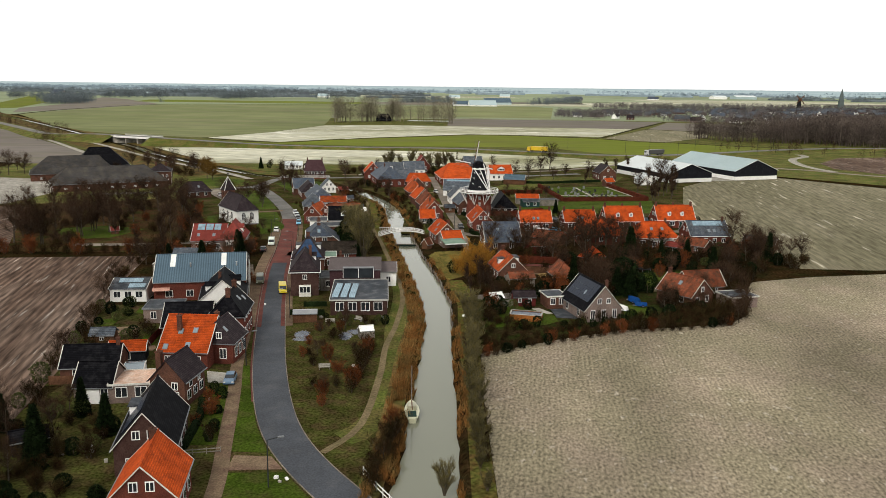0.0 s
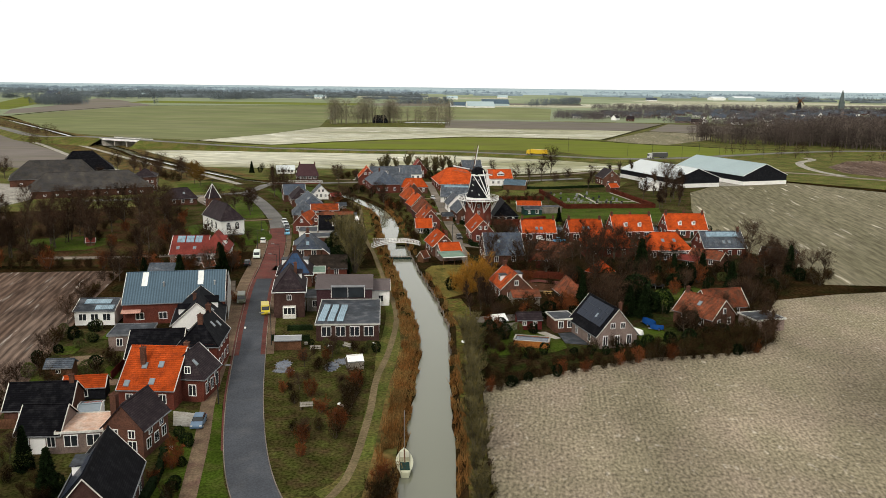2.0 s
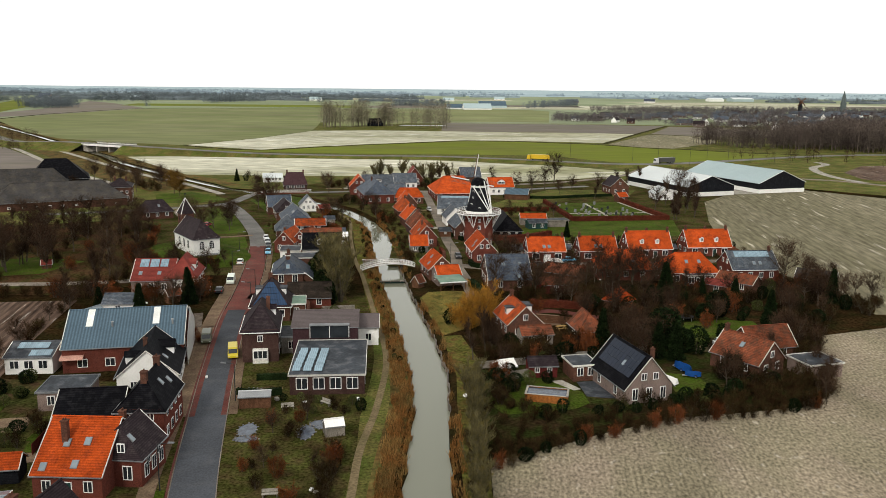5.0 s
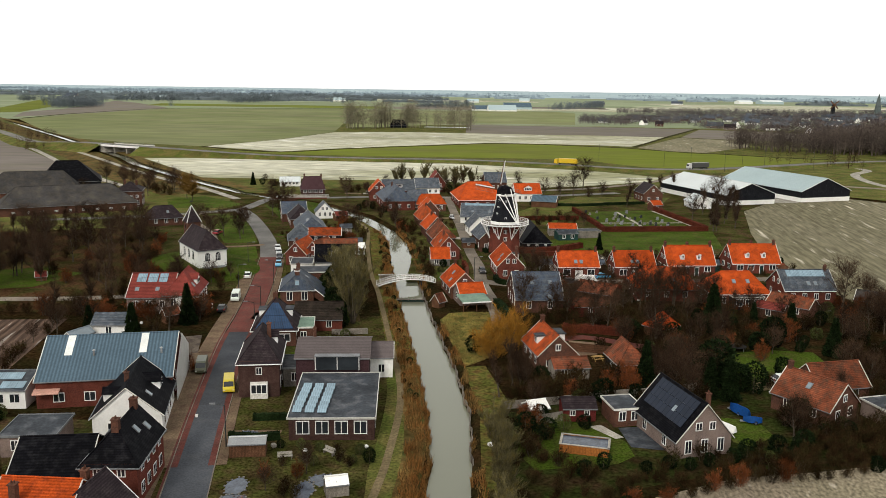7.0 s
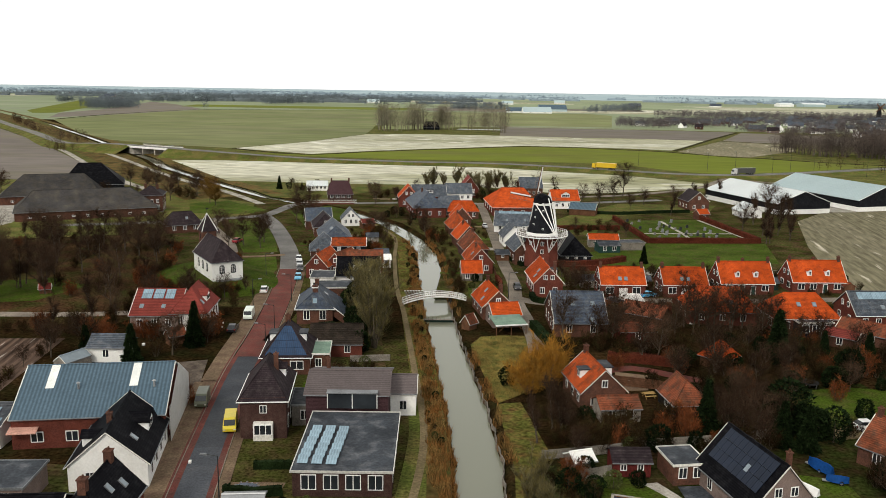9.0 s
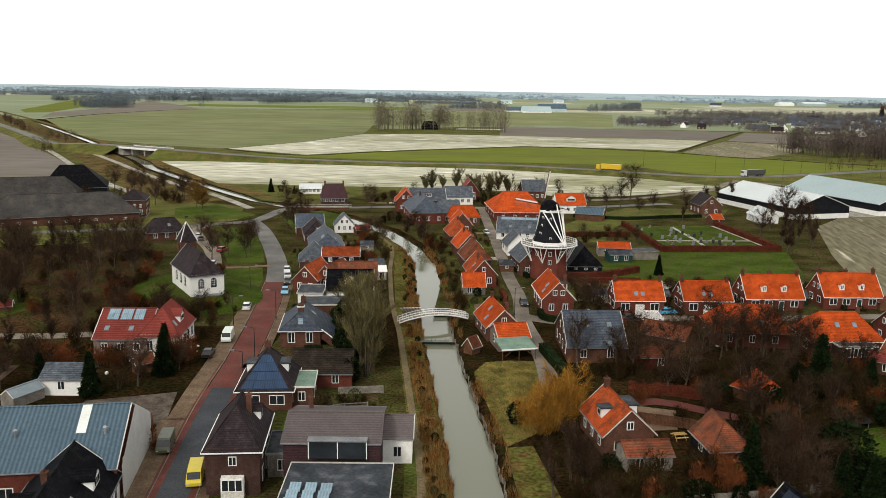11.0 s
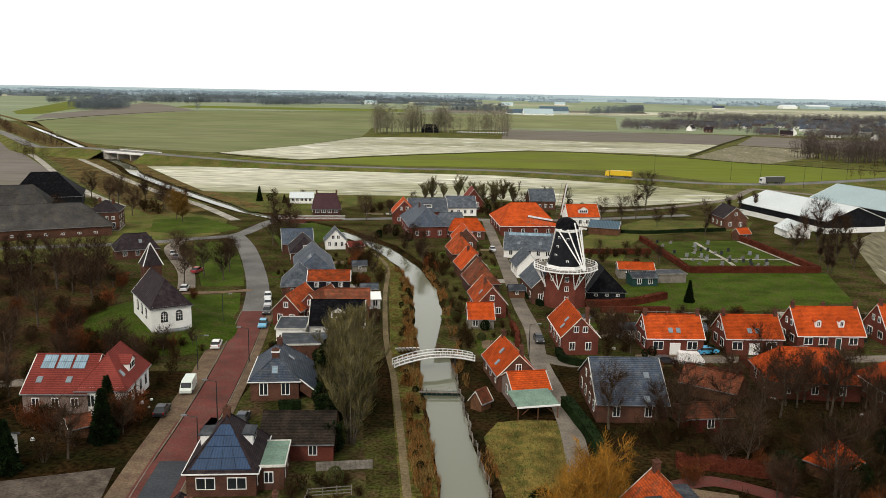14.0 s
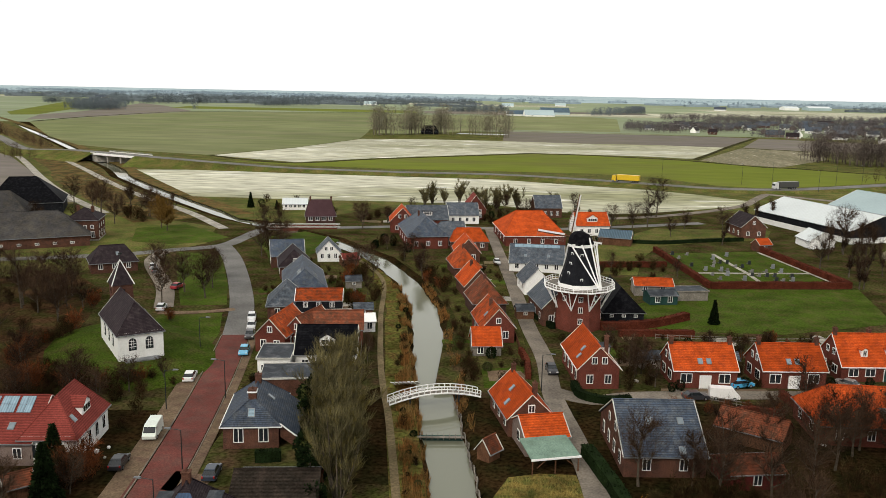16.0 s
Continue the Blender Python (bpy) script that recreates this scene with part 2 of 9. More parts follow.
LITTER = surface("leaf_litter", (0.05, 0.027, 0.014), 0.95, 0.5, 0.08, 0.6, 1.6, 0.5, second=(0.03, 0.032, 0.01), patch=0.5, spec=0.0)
BLUEPANEL = surface("blue_solar_cells", (0.018, 0.045, 0.1), 0.25, 0.1, 0.8, 0.1, 4, 0.02, spec=0.3, rows=("X", 0.33, 0.2))
GARDEN = surface("garden_ground", (0.04, 0.044, 0.013), 0.95, 0.5, 0.12, 0.6, 1.8, 0.5, second=(0.06, 0.038, 0.021), patch=0.5, spec=0.0)
PLOT = surface("wild_garden_grass", (0.048, 0.052, 0.014), 0.95, 0.45, 0.2, 0.65, 2.4, 0.5, second=(0.055, 0.04, 0.018), patch=0.48, spec=0.0)
# GARDEN at about half brightness: shade under the shrubs put into its colour
SHADYGARDEN = surface("shade_darkened_garden_ground", (0.02, 0.026, 0.007), 0.95, 0.5, 0.12, 0.6, 1.8, 0.5, second=(0.03, 0.019, 0.01), patch=0.5, spec=0.0)
YARD = surface("dark_yard_slabs", (0.1, 0.082, 0.066), 0.9, 0.35, 0.3, 0.3, 3, 0.2, second=(0.065, 0.05, 0.042), patch=0.5)
OLDROOF = surface("mossy_old_roof", (0.026, 0.021, 0.017), 0.9, 0.35, 0.4, 0.4, 4, 0.6, second=(0.04, 0.03, 0.024), patch=0.5, rows=("Z", 0.2, 0.3))
TAUPE = surface("taupe_cladding", (0.12, 0.1, 0.1), 0.6, 0.1, 0.4, 0.15, 4, 0.2, rows=("Z", 0.12, 0.2))
MAROON = surface("maroon_shingles", (0.06, 0.032, 0.036), 0.7, 0.15, 0.5, 0.25, 5, 0.3, rows=("Z", 0.2, 0.25))
GREYTILE = surface("grey_tiles", (0.07, 0.084, 0.104), 0.6, 0.25, 0.5, 0.4, 5, 0.5, second=(0.125, 0.135, 0.15), patch=0.52, rows=("Z", 0.2, 0.35))
PURPLETILE = surface("dark_purple_tiles", (0.026, 0.019, 0.022), 0.6, 0.2, 0.5, 0.3, 5, 0.5, second=(0.045, 0.036, 0.037), patch=0.55, rows=("Z", 0.2, 0.3))
THATCH = surface("weathered_thatch", (0.045, 0.043, 0.043), 0.9, 0.25, 0.2, 0.3, 2.5, 0.6, second=(0.06, 0.054, 0.047), patch=0.5)
BLUEMETAL = surface("blue_metal", (0.075, 0.115, 0.15), 0.45, 0.08, 0.25, 0.12, 3, 0.1, metal=0.1, rows=("X", 0.5, 0.3))
PALEMETAL = surface("pale_metal", (0.56, 0.6, 0.61), 0.5, 0.05, 0.05, 0.04, 1, 0.1, rows=("X", 1.1, 0.04))
TEALMETAL = surface("pale_teal_metal", (0.36, 0.45, 0.47), 0.45, 0.06, 0.05, 0.05, 1, 0.1, rows=("X", 1.1, 0.05))
BITUMEN = surface("bitumen", (0.042, 0.048, 0.057), 0.5, 0.35, 0.25, 0.25, 3, 0.15, second=(0.1, 0.105, 0.115), patch=0.55)
PINKROOF = surface("pinkish_gravel", (0.5, 0.33, 0.25), 0.9, 0.25, 0.3, 0.2, 4, 0.2, second=(0.55, 0.43, 0.36), patch=0.5)
BRICK = surface("brown_brick", (0.11, 0.052, 0.036), 0.9, 0.2, 0.5, 0.3, 7, 0.4, second=(0.08, 0.042, 0.032), patch=0.5, rows=("Z", 0.075, 0.15))
REDBRICK = surface("red_brick", (0.125, 0.038, 0.027), 0.9, 0.2, 0.5, 0.3, 7, 0.4, second=(0.12, 0.04, 0.03), patch=0.5, rows=("Z", 0.075, 0.15))
DARKBRICK = surface("dark_brick", (0.055, 0.03, 0.026), 0.9, 0.2, 0.5, 0.3, 7, 0.4, second=(0.07, 0.042, 0.035), patch=0.5, rows=("Z", 0.075, 0.15))
GREYBRICK = surface("grey_brick", (0.19, 0.145, 0.13), 0.9, 0.2, 0.5, 0.25, 7, 0.4, second=(0.2, 0.15, 0.13), patch=0.5, rows=("Z", 0.075, 0.15))
PLASTER = surface("white_plaster", (0.78, 0.78, 0.76), 0.8, 0.06, 0.3, 0.06, 4, 0.15, second=(0.70, 0.69, 0.66), patch=0.6)
WHITE = surface("white_paint", (0.8, 0.8, 0.79), 0.5, 0.04, 0.5, 0.04, 5, 0.05)
TRIM = surface("weathered_white_trim", (0.56, 0.55, 0.51), 0.6, 0.15, 0.5, 0.2, 4, 0.1, each=0.25)
BLACKWOOD = surface("tarred_boards", (0.012, 0.013, 0.016), 0.65, 0.25, 0.6, 0.3, 6, 0.4, second=(0.025, 0.026, 0.03), patch=0.6, rows=("Z", 0.2, 0.25))
BROWNWOOD = surface("stained_wood", (0.12, 0.06, 0.035), 0.8, 0.25, 0.6, 0.3, 6, 0.4, rows=("X", 0.18, 0.25))
REDWOOD = surface("dark_red_boards", (0.10, 0.02, 0.018), 0.75, 0.2, 0.6, 0.3, 6, 0.4, rows=("X", 0.16, 0.25))
GREYWOOD = surface("weathered_boards", (0.21, 0.19, 0.165), 0.9, 0.3, 0.6, 0.3, 6, 0.4, rows=("X", 0.15, 0.25))
GREENPAINT = surface("dark_green_paint", (0.02, 0.05, 0.045), 0.6, 0.2, 0.6, 0.2, 6, 0.2)
GREENROOF = surface("green_felt", (0.17, 0.25, 0.2), 0.85, 0.2, 0.4, 0.2, 5, 0.2)
LEAD = surface("lead", (0.2, 0.21, 0.22), 0.5, 0.2, 0.5, 0.2, 5, 0.15, metal=0.3)
STEEL = surface("galvanised_steel", (0.35, 0.36, 0.37), 0.45, 0.1, 0.5, 0.1, 5, 0.05, metal=0.7)
DARKSTEEL = surface("dark_steel", (0.04, 0.045, 0.045), 0.5, 0.1, 0.5, 0.1, 5, 0.05, metal=0.5)
PANEL = surface("solar_cells", (0.012, 0.018, 0.034), 0.3, 0.1, 0.8, 0.1, 4, 0.02, spec=0.15, rows=("X", 0.33, 0.2))
# light copy of PANEL: the pale blue base stands for reflected sky
PALEPANEL = surface("sky_paled_solar_cells", (0.2, 0.3, 0.37), 0.25, 0.15, 0.8, 0.1, 4, 0.02, spec=0.7, rows=("X", 0.33, 0.2))
GLASS = surface("window_glass", (0.018, 0.022, 0.026), 0.06, 0.3, 0.4, 0.05, 2, 0.0, spec=0.6)
SKYGLASS = surface("roof_window_glass", (0.17, 0.21, 0.24), 0.1, 0.1, 0.5, 0.05, 2, 0.0, spec=0.7)
BARK = surface("bark", (0.085, 0.068, 0.052), 0.95, 0.3, 1.0, 0.4, 8, 0.6, second=(0.045, 0.046, 0.028), patch=0.55)
TWIG = surface("bare_twigs", (0.046, 0.028, 0.018), 0.95, 0.35, 0.4, 0.2, 3, 0.0, each=0.4, spec=0.0, island=0.6)
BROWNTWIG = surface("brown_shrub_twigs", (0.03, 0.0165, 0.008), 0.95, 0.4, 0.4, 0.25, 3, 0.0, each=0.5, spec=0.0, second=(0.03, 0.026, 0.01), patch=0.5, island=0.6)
REDTWIG = surface("russet_twigs", (0.13, 0.042, 0.016), 0.95, 0.35, 0.4, 0.25, 3, 0.0, each=0.35, spec=0.0, island=0.55)
WILLOWTWIG = surface("willow_shoots", (0.3, 0.14, 0.022), 0.9, 0.3, 0.4, 0.25, 3, 0.0, each=0.1, spec=0.02, second=(0.2, 0.13, 0.03), patch=0.55, island=0.5)
GOLDTWIG = surface("ochre_twigs", (0.13, 0.075, 0.02), 0.9, 0.3, 0.4, 0.25, 3, 0.0, each=0.1, spec=0.0, island=0.5)
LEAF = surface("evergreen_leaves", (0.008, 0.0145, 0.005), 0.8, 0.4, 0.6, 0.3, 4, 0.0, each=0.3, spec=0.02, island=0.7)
OLIVE = surface("olive_leaves", (0.06, 0.07, 0.02), 0.85, 0.35, 0.6, 0.3, 4, 0.0, each=0.3, spec=0.1, island=0.5)
BEECH = surface("beech_hedge_leaves", (0.07, 0.019, 0.011), 0.9, 0.3, 0.5, 0.35, 4, 0.4, each=0.1, spec=0.02, island=0.55)
REED = surface("dry_reed", (0.215, 0.098, 0.03), 0.95, 0.3, 0.15, 0.4, 3, 0.0, second=(0.23, 0.15, 0.055), patch=0.5, spec=0.02, island=0.55)
DITCH = surface("ditch_growth", (0.045, 0.042, 0.02), 0.95, 0.35, 0.1, 0.4, 1.0, 0.4, second=(0.025, 0.024, 0.012), patch=0.5, spec=0.0)
BROWNGRASS = surface("brown_bank_grass", (0.12, 0.075, 0.028), 0.95, 0.4, 0.12, 0.4, 1.0, 0.4, second=(0.055, 0.062, 0.018), patch=0.5, spec=0.02)
# bare woods far off, blued and paled in the base colour for haze
FARWOOD = surface("haze_tinted_bare_wood", (0.14, 0.165, 0.18), 0.95, 0.2, 0.02, 0.2, 0.3, 0.0, second=(0.105, 0.125, 0.135), patch=0.55, spec=0.0)
TARP = surface("blue_tarpaulin", (0.007, 0.05, 0.19), 0.5, 0.2, 0.8, 0.15, 4, 0.3)
RUBBER = surface("rubber", (0.02, 0.02, 0.02), 0.8, 0.1, 1, 0.1, 8, 0.1)
POND = surface("pond_liner", (0.05, 0.062, 0.085), 0.25, 0.3, 0.8, 0.2, 4, 0.2, spec=0.5)
STONE = surface("grey_stone", (0.15, 0.145, 0.14), 0.85, 0.3, 1.0, 0.3, 6, 0.4, each=0.3)

WATER, wnn, wll, wp = node_mat("canal_water")
wp.inputs["Base Color"].default_value = (0.16, 0.165, 0.12, 1)
wp.inputs["Roughness"].default_value, wp.inputs["IOR"].default_value = 0.03, 1.42
wt = wnn.new("ShaderNodeTexNoise")
wt.inputs["Scale"].default_value = 1.6
wg = wnn.new("ShaderNodeNewGeometry")
wll.new(wg.outputs["Position"], wt.inputs[0])
wb = wnn.new("ShaderNodeBump")
wb.inputs["Strength"].default_value, wb.inputs["Distance"].default_value = 0.06, 0.03
wll.new(wt.outputs["Fac"], wb.inputs["Height"])
wll.new(wb.outputs[0], wp.inputs["Normal"])


def paint(name, colour, rough=0.3):
    m = surface(name, colour, rough, 0.06, 0.8, 0.06, 4, 0.0, spec=0.5, each=0.02)
    return m

# ---- ground, canal, fields, roads ----
CANAL = [(-3000, -45, -37), (40, -7, 2), (86.6, -3.9, 3.9), (99, -2.9, 4.2), (116.4, -2.2, 4.3), (136.1, -1.5, 4.1), (156.8, -0.7, 4.3),
         (170.3, -1.4, 4.5), (190.1, -3.5, 2.4), (223.4, -8.1, -2.6), (252.7, -12, -6.5), (269.5, -13.8, -7.9), (293.7, -16.5, -10.7),
         (306.4, -17.6, -12.2), (331.7, -23.5, -18.5), (358.7, -35.1, -29.3), (368.9, -43, -36.7), (386.2, -54.8, -48.1), (402.9, -75.3, -66.7),
         (419.6, -93.3, -85.2), (431.6, -103.5, -94.9), (475.6, -138.5, -130), (543.7, -188, -179.6), (580.3, -208.5, -200.2),
         (651.3, -256.8, -248.6), (793.4, -353.8, -345.7), (1058.7, -541.5, -533), (5000, -3205, -3190)]
cy, cl, cr = (np.array(c, float) for c in zip(*CANAL))
rows_y = sorted({*cy.tolist(), *np.arange(60, 420, 4.0).tolist(), *np.arange(420, 800, 12.0).tolist()})
WATER_Z = -0.7


def bank(y):
    """The canal's two waterlines at y, with a slightly ragged edge."""
    w = 0.22 * math.sin(y * 0.7) + 0.18 * math.sin(y * 1.9 + 1) if 60 < y < 420 else 0
    return float(np.interp(y, cy, cl)) + w, float(np.interp(y, cy, cr)) + w * 0.7


gv, gf, wv, wf = [], [], [], []
for i, y in enumerate(rows_y):
    a, b = bank(y)
    gv += [(-5000, y, 0), (a - 40, y, 0), (a - 1.1, y, 0), (a, y, -0.75), (a + 1.5, y, -2), (b - 1.5, y, -2), (b, y, -0.75), (b + 1.1, y, 0), (b + 40, y, 0), (5000, y, 0)]
    wv += [(a - 0.3, y, WATER_Z), (b + 0.3, y, WATER_Z)]
    if i:
        p, q = 10 * (i - 1), 10 * i
        gf += [(p + k, p + k + 1, q + k + 1, q + k) for k in range(9)]
        wf.append((2 * i - 2, 2 * i - 1, 2 * i + 1, 2 * i))
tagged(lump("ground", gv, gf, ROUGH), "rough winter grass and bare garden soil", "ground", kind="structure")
tagged(lump("canal_water", wv, wf, WATER), "still murky grey-green canal water", "water", kind="structure")

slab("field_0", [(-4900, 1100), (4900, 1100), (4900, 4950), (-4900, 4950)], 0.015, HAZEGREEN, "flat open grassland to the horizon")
slab("meadow_east", [(-64.8, 409.9), (-90, 421.6), (-127.2, 477.4), (-175.9, 545.7), (-196.5, 582.4), (-245, 653.5), (-342.2, 795.8), (-466.7, 990.2), (-544, 1100), (2000, 1100), (2000, 420), (118.8, 463.9), (57.2, 471.4), (-42.2, 457.5), (-57.5, 434.3)], 0.02, GRASS, "dull winter grass between fields")
slab("meadow_west", [(-107.3, 431.9), (-143.2, 475.8), (-192.7, 543.8), (-213.2, 580.3), (-261.4, 651.2), (-358.3, 793), (-488.3, 985.5), (-566, 1100), (-2500, 1100), (-2500, 480), (-231.1, 471.1), (-147.3, 447.5)], 0.02, GRASS, "dull winter grass between fields")
stubble_ = slab("field_1", [(8.2, -60), (400, -60), (656.5, 280.8), (116.2, 203.6), (95, 199.4), (78.1, 193.4), (70.1, 177.2), (66.7, 164.4), (60.3, 157.3), (48.5, 154.3), (37.4, 152.3), (25.5, 146.6), (15.5, 140.7), (9.3, 137.9), (8.5, 115.6)], 0.05, STUBBLE, "large bare grey-brown stubble field")
tan_ = slab("field_2", [(97, 209.1), (116.2, 207.9), (656.9, 288), (662.3, 389.5), (266.3, 360.9), (218.2, 382.2), (179.4, 428.7), (135.2, 408.1), (117.6, 384.5), (102.2, 332.7), (90, 280.8)], 0.05, TAN, "bare tan arable field beside the barns")
turned = Matrix.Rotation(radians(-7.6), 4, "Z")
stubble_.data.transform(turned.inverted())
stubble_.matrix_basis = turned
turned = Matrix.Rotation(radians(-8), 4, "Z")
tan_.data.transform(turned.inverted())
tan_.matrix_basis = turned
turned = Matrix.Rotation(radians(9.6), 4, "Z")
ploughed = slab("field_3", [(-59, 60), (-57, 103.4), (-60.2, 127.4), (-72.3, 188.6), (-76.1, 217.3), (-112.4, 213), (-376.4, 177), (-420, 60)], 0.05, PLOUGH, "ploughed brown field with furrows")
ploughed.data.transform(turned.inverted())
ploughed.matrix_basis = turned
slab("field_4", [(-116.3, 221), (-131.9, 259.4), (-145.8, 300), (-279.8, 321.6), (-378.2, 215.8)], 0.05, PLOUGH, "ploughed brown field beside the wood")
slab("farmyard", [(-160.8, 309.3), (-157.8, 340.8), (-170, 387.1), (-309.4, 411.3), (-305.9, 319.7)], 0.06, CONCRETE, "pale concrete farmyard", "yard")
slab("field_5", [(-194, 580), (-169, 586), (-106, 580), (-50, 576), (4, 573), (51, 552), (79, 541), (101, 524), (117, 506), (110, 492), (89, 477), (63, 461), (38, 452), (3, 472), (-40, 476), (-81, 474), (-107, 476), (-126, 476), (-150, 512)], 0.05, PALE, "pale washed-out stubble field with white streaks")
slab("field_6", [(-180, 650), (-120, 640), (-80, 677), (-45, 706), (-6, 733), (32, 761), (77, 757), (98, 747), (136, 732), (158, 711), (181, 687), (198, 682), (243, 650), (270, 640), (240, 618), (200, 592), (165, 572), (140, 562), (118, 570), (92, 608), (60, 618), (5, 620), (-55, 620), (-116, 628)], 0.08, VIVID, "bright green winter crop strip")
slab("field_7", [(-187, 686), (-121, 648), (-82, 688), (-45, 716), (-6, 746), (33, 774), (78, 770), (122, 764), (149, 750), (214, 893), (149, 909), (95, 907), (-7, 920), (-56, 920), (-118, 905), (-150, 772)], 0.1, PALE, "pale washed-out stubble field")
slab("field_8", [(19, 1108), (119, 1101), (240, 1088), (293, 1076), (212, 895), (149, 911), (95, 909), (14, 917)], 0.06, FALLOW, "grey-brown fallow field")
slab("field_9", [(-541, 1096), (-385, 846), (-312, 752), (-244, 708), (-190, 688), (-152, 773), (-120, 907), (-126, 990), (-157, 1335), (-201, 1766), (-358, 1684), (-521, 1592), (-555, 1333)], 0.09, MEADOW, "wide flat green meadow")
slab("field_10", [(298, 1068), (480, 960), (420, 830), (286, 860), (230, 898)], 0.06, FALLOW, "grey-brown fallow field")
slab("field_12", [(226, 890), (281, 852), (253, 768), (194, 694), (168, 709), (152, 738)], 0.06, TAN, "dull olive-brown field beside the wood")
slab("field_13", [(-577, 1151), (-546, 1312), (-532, 1624), (-724, 1984), (-848, 2158), (-740, 1774), (-673, 1506), (-651, 1322)], 0.11, FALLOW, "bare purple-brown field beside the far canal")
slab("field_14", [(-749, 1406), (-1101, 2324), (-758, 1650), (-657, 1325), (-681, 1300)], 0.11, VIVID, "distant bright green crop")
slab("field_15", [(34, 1708), (198, 1748), (231, 1642), (160, 1150), (22, 1158), (-90, 1010), (-118, 1010), (-150, 1335), (-190, 1700)], 0.11, MEADOW, "green meadow behind the field trees")
slab("field_16", [(-260, 470), (-160, 448), (-190, 486), (-226, 536), (-294, 632), (-362, 726), (-520, 930), (-640, 880)], 0.06, FALLOW, "bare field west of the farm road")
strip("ditch_1", [(-190, 688), (-160, 662), (-120, 643), (-80, 681), (-45, 709), (-6, 738), (32, 766), (77, 763), (98, 753), (136, 737), (158, 715), (181, 691), (198, 687), (243, 653), (272, 643)], 4.0, 0.14, DITCH, "dark ditch edged with dead grass", "ditch", step=6)
strip("ditch_2", [(150, 744), (182, 818), (214, 893), (255, 985), (296, 1074)], 4.0, 0.13, DITCH, "dark ditch edged with dead grass", "ditch", step=8)
strip("ditch_3", [(226, 893), (254, 875), (283, 855)], 2.5, 0.12, DITCH, "narrow dark ditch between fields", "ditch", step=8)
strip("ditch_4", [(-546, 1108), (-560, 1333), (-522, 1600), (-358, 1690), (-201, 1772)], 7.0, 0.14, DITCH, "dark ditch between far meadows", "ditch", step=12)
strip("farm_track", [(22, 1128), (90, 1122), (165, 1118), (240, 1104)], 3.0, 0.15, DIRT, "pale farm track between fields", "path", step=10)
slab("flooded_patch", [(-34, 1032), (18, 1030), (22, 1044), (-30, 1046)], 0.14, PALEMETAL, "pale concrete yard behind the field trees", "yard")
# the open country to the horizon: parcels of meadow, crop and bare soil
far = random.Random(3)
y0 = 1790.0
n_field = 20
while y0 < 3900:
    deep = far.uniform(90, 210) * (1 + (y0 - 980) / 1500)
    x0 = -0.75 * y0 - 200
    while x0 < 0.75 * y0 + 200:
        wide = far.uniform(180, 520) * (1 + (y0 - 980) / 2500)
        if not (x0 + wide < -480 and y0 < 2350 and x0 + wide > -1300):
            n_field += 1
            pick = far.random()
            # parcels with the haze-paled colour become likelier with distance
            fm, fl = (HAZEGREEN, "distant green meadow with haze in its pale colour") if pick < 0.3 + (y0 - 980) / 4500 else (MEADOW, "distant green meadow") if pick < 0.62 else (VIVID, "distant bright green crop") if pick < 0.68 else (FALLOW, "distant fallow field") if pick < 0.86 else (PALE, "distant pale stubble field")
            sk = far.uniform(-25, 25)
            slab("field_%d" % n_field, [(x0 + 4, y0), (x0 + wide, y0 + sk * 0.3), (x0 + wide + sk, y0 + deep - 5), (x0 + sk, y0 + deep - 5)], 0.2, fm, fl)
        x0 += wide + 6
    y0 += deep

ROAD = [(6, 68), (-3.2, 76.9), (-9.8, 85.9), (-15.1, 94.2), (-19.4, 103.1), (-23, 114.7), (-26.9, 132.1), (-30.6, 152.6), (-34.1, 173.1), (-37.9, 197.8), (-39.4, 210.2), (-40.6, 222.7), (-42.7, 240.3), (-45.5, 260.1), (-48.9, 281), (-53.6, 300.7), (-60.2, 321.5), (-67.2, 341.1), (-73, 355.6), (-79.5, 369)]
strip("road_1", ROAD[:9], 5.3, 0.06, ASPHALT, "smooth dark grey asphalt village road")
strip("road_2", ROAD[8:11], 5.2, 0.055, ASPHALT, "worn grey asphalt of the village road")
strip("road_3", ROAD[10:15], 5.0, 0.06, CLINKER, "village street laid in red clinker")
strip("road_4", ROAD[14:], 5.2, 0.055, MIDASPHALT, "worn grey asphalt village road")
for nm, sh in (("kerb_1", -2.72), ("kerb_2", 2.72)):
    strip(nm, ROAD[:15], 0.12, 0.12, OLDASPHALT, "grey concrete kerb along the road", "kerb", shift=sh)
strip("pavement_1", [(-23.6, 79), (-24.6, 89.1), (-26.3, 99.3), (-29.4, 117.6), (-32.1, 131.4), (-34.8, 150.3), (-38.2, 172.9), (-42.1, 197.6)], 2.0, 0.1, PAVING, "brown brick pavement beside the road", "pavement")
strip("pavement_4", ROAD[7:10], 3.6, 0.095, PAVING, "broad brown brick pavement", "pavement", shift=-4.7)
strip("gutter_1", ROAD[7:11], 0.9, 0.07, CLINKER, "red brick edge of the road", "road", shift=-2.3)
strip("gutter_2", ROAD[7:11], 0.9, 0.07, CLINKER, "red brick edge of the road", "road", shift=2.3)
strip("pavement_2", ROAD[9:14], 2.9, 0.1, PAVING, "brown brick parking strip and pavement", "pavement", shift=-4.2)
strip("pavement_3", ROAD[7:15], 1.3, 0.1, PAVING, "narrow brown brick pavement", "pavement", shift=3.5)
strip("kerb_3", ROAD[5:12], 0.25, 0.115, CLINKER, "row of red bricks edging the pavement", "kerb", shift=-2.95)
slab("driveway", [(-24.3, 96.1), (-19.5, 95.8), (-17.5, 92.4), (-24.3, 92)], 0.08, PAVING, "brown brick driveway", "driveway")
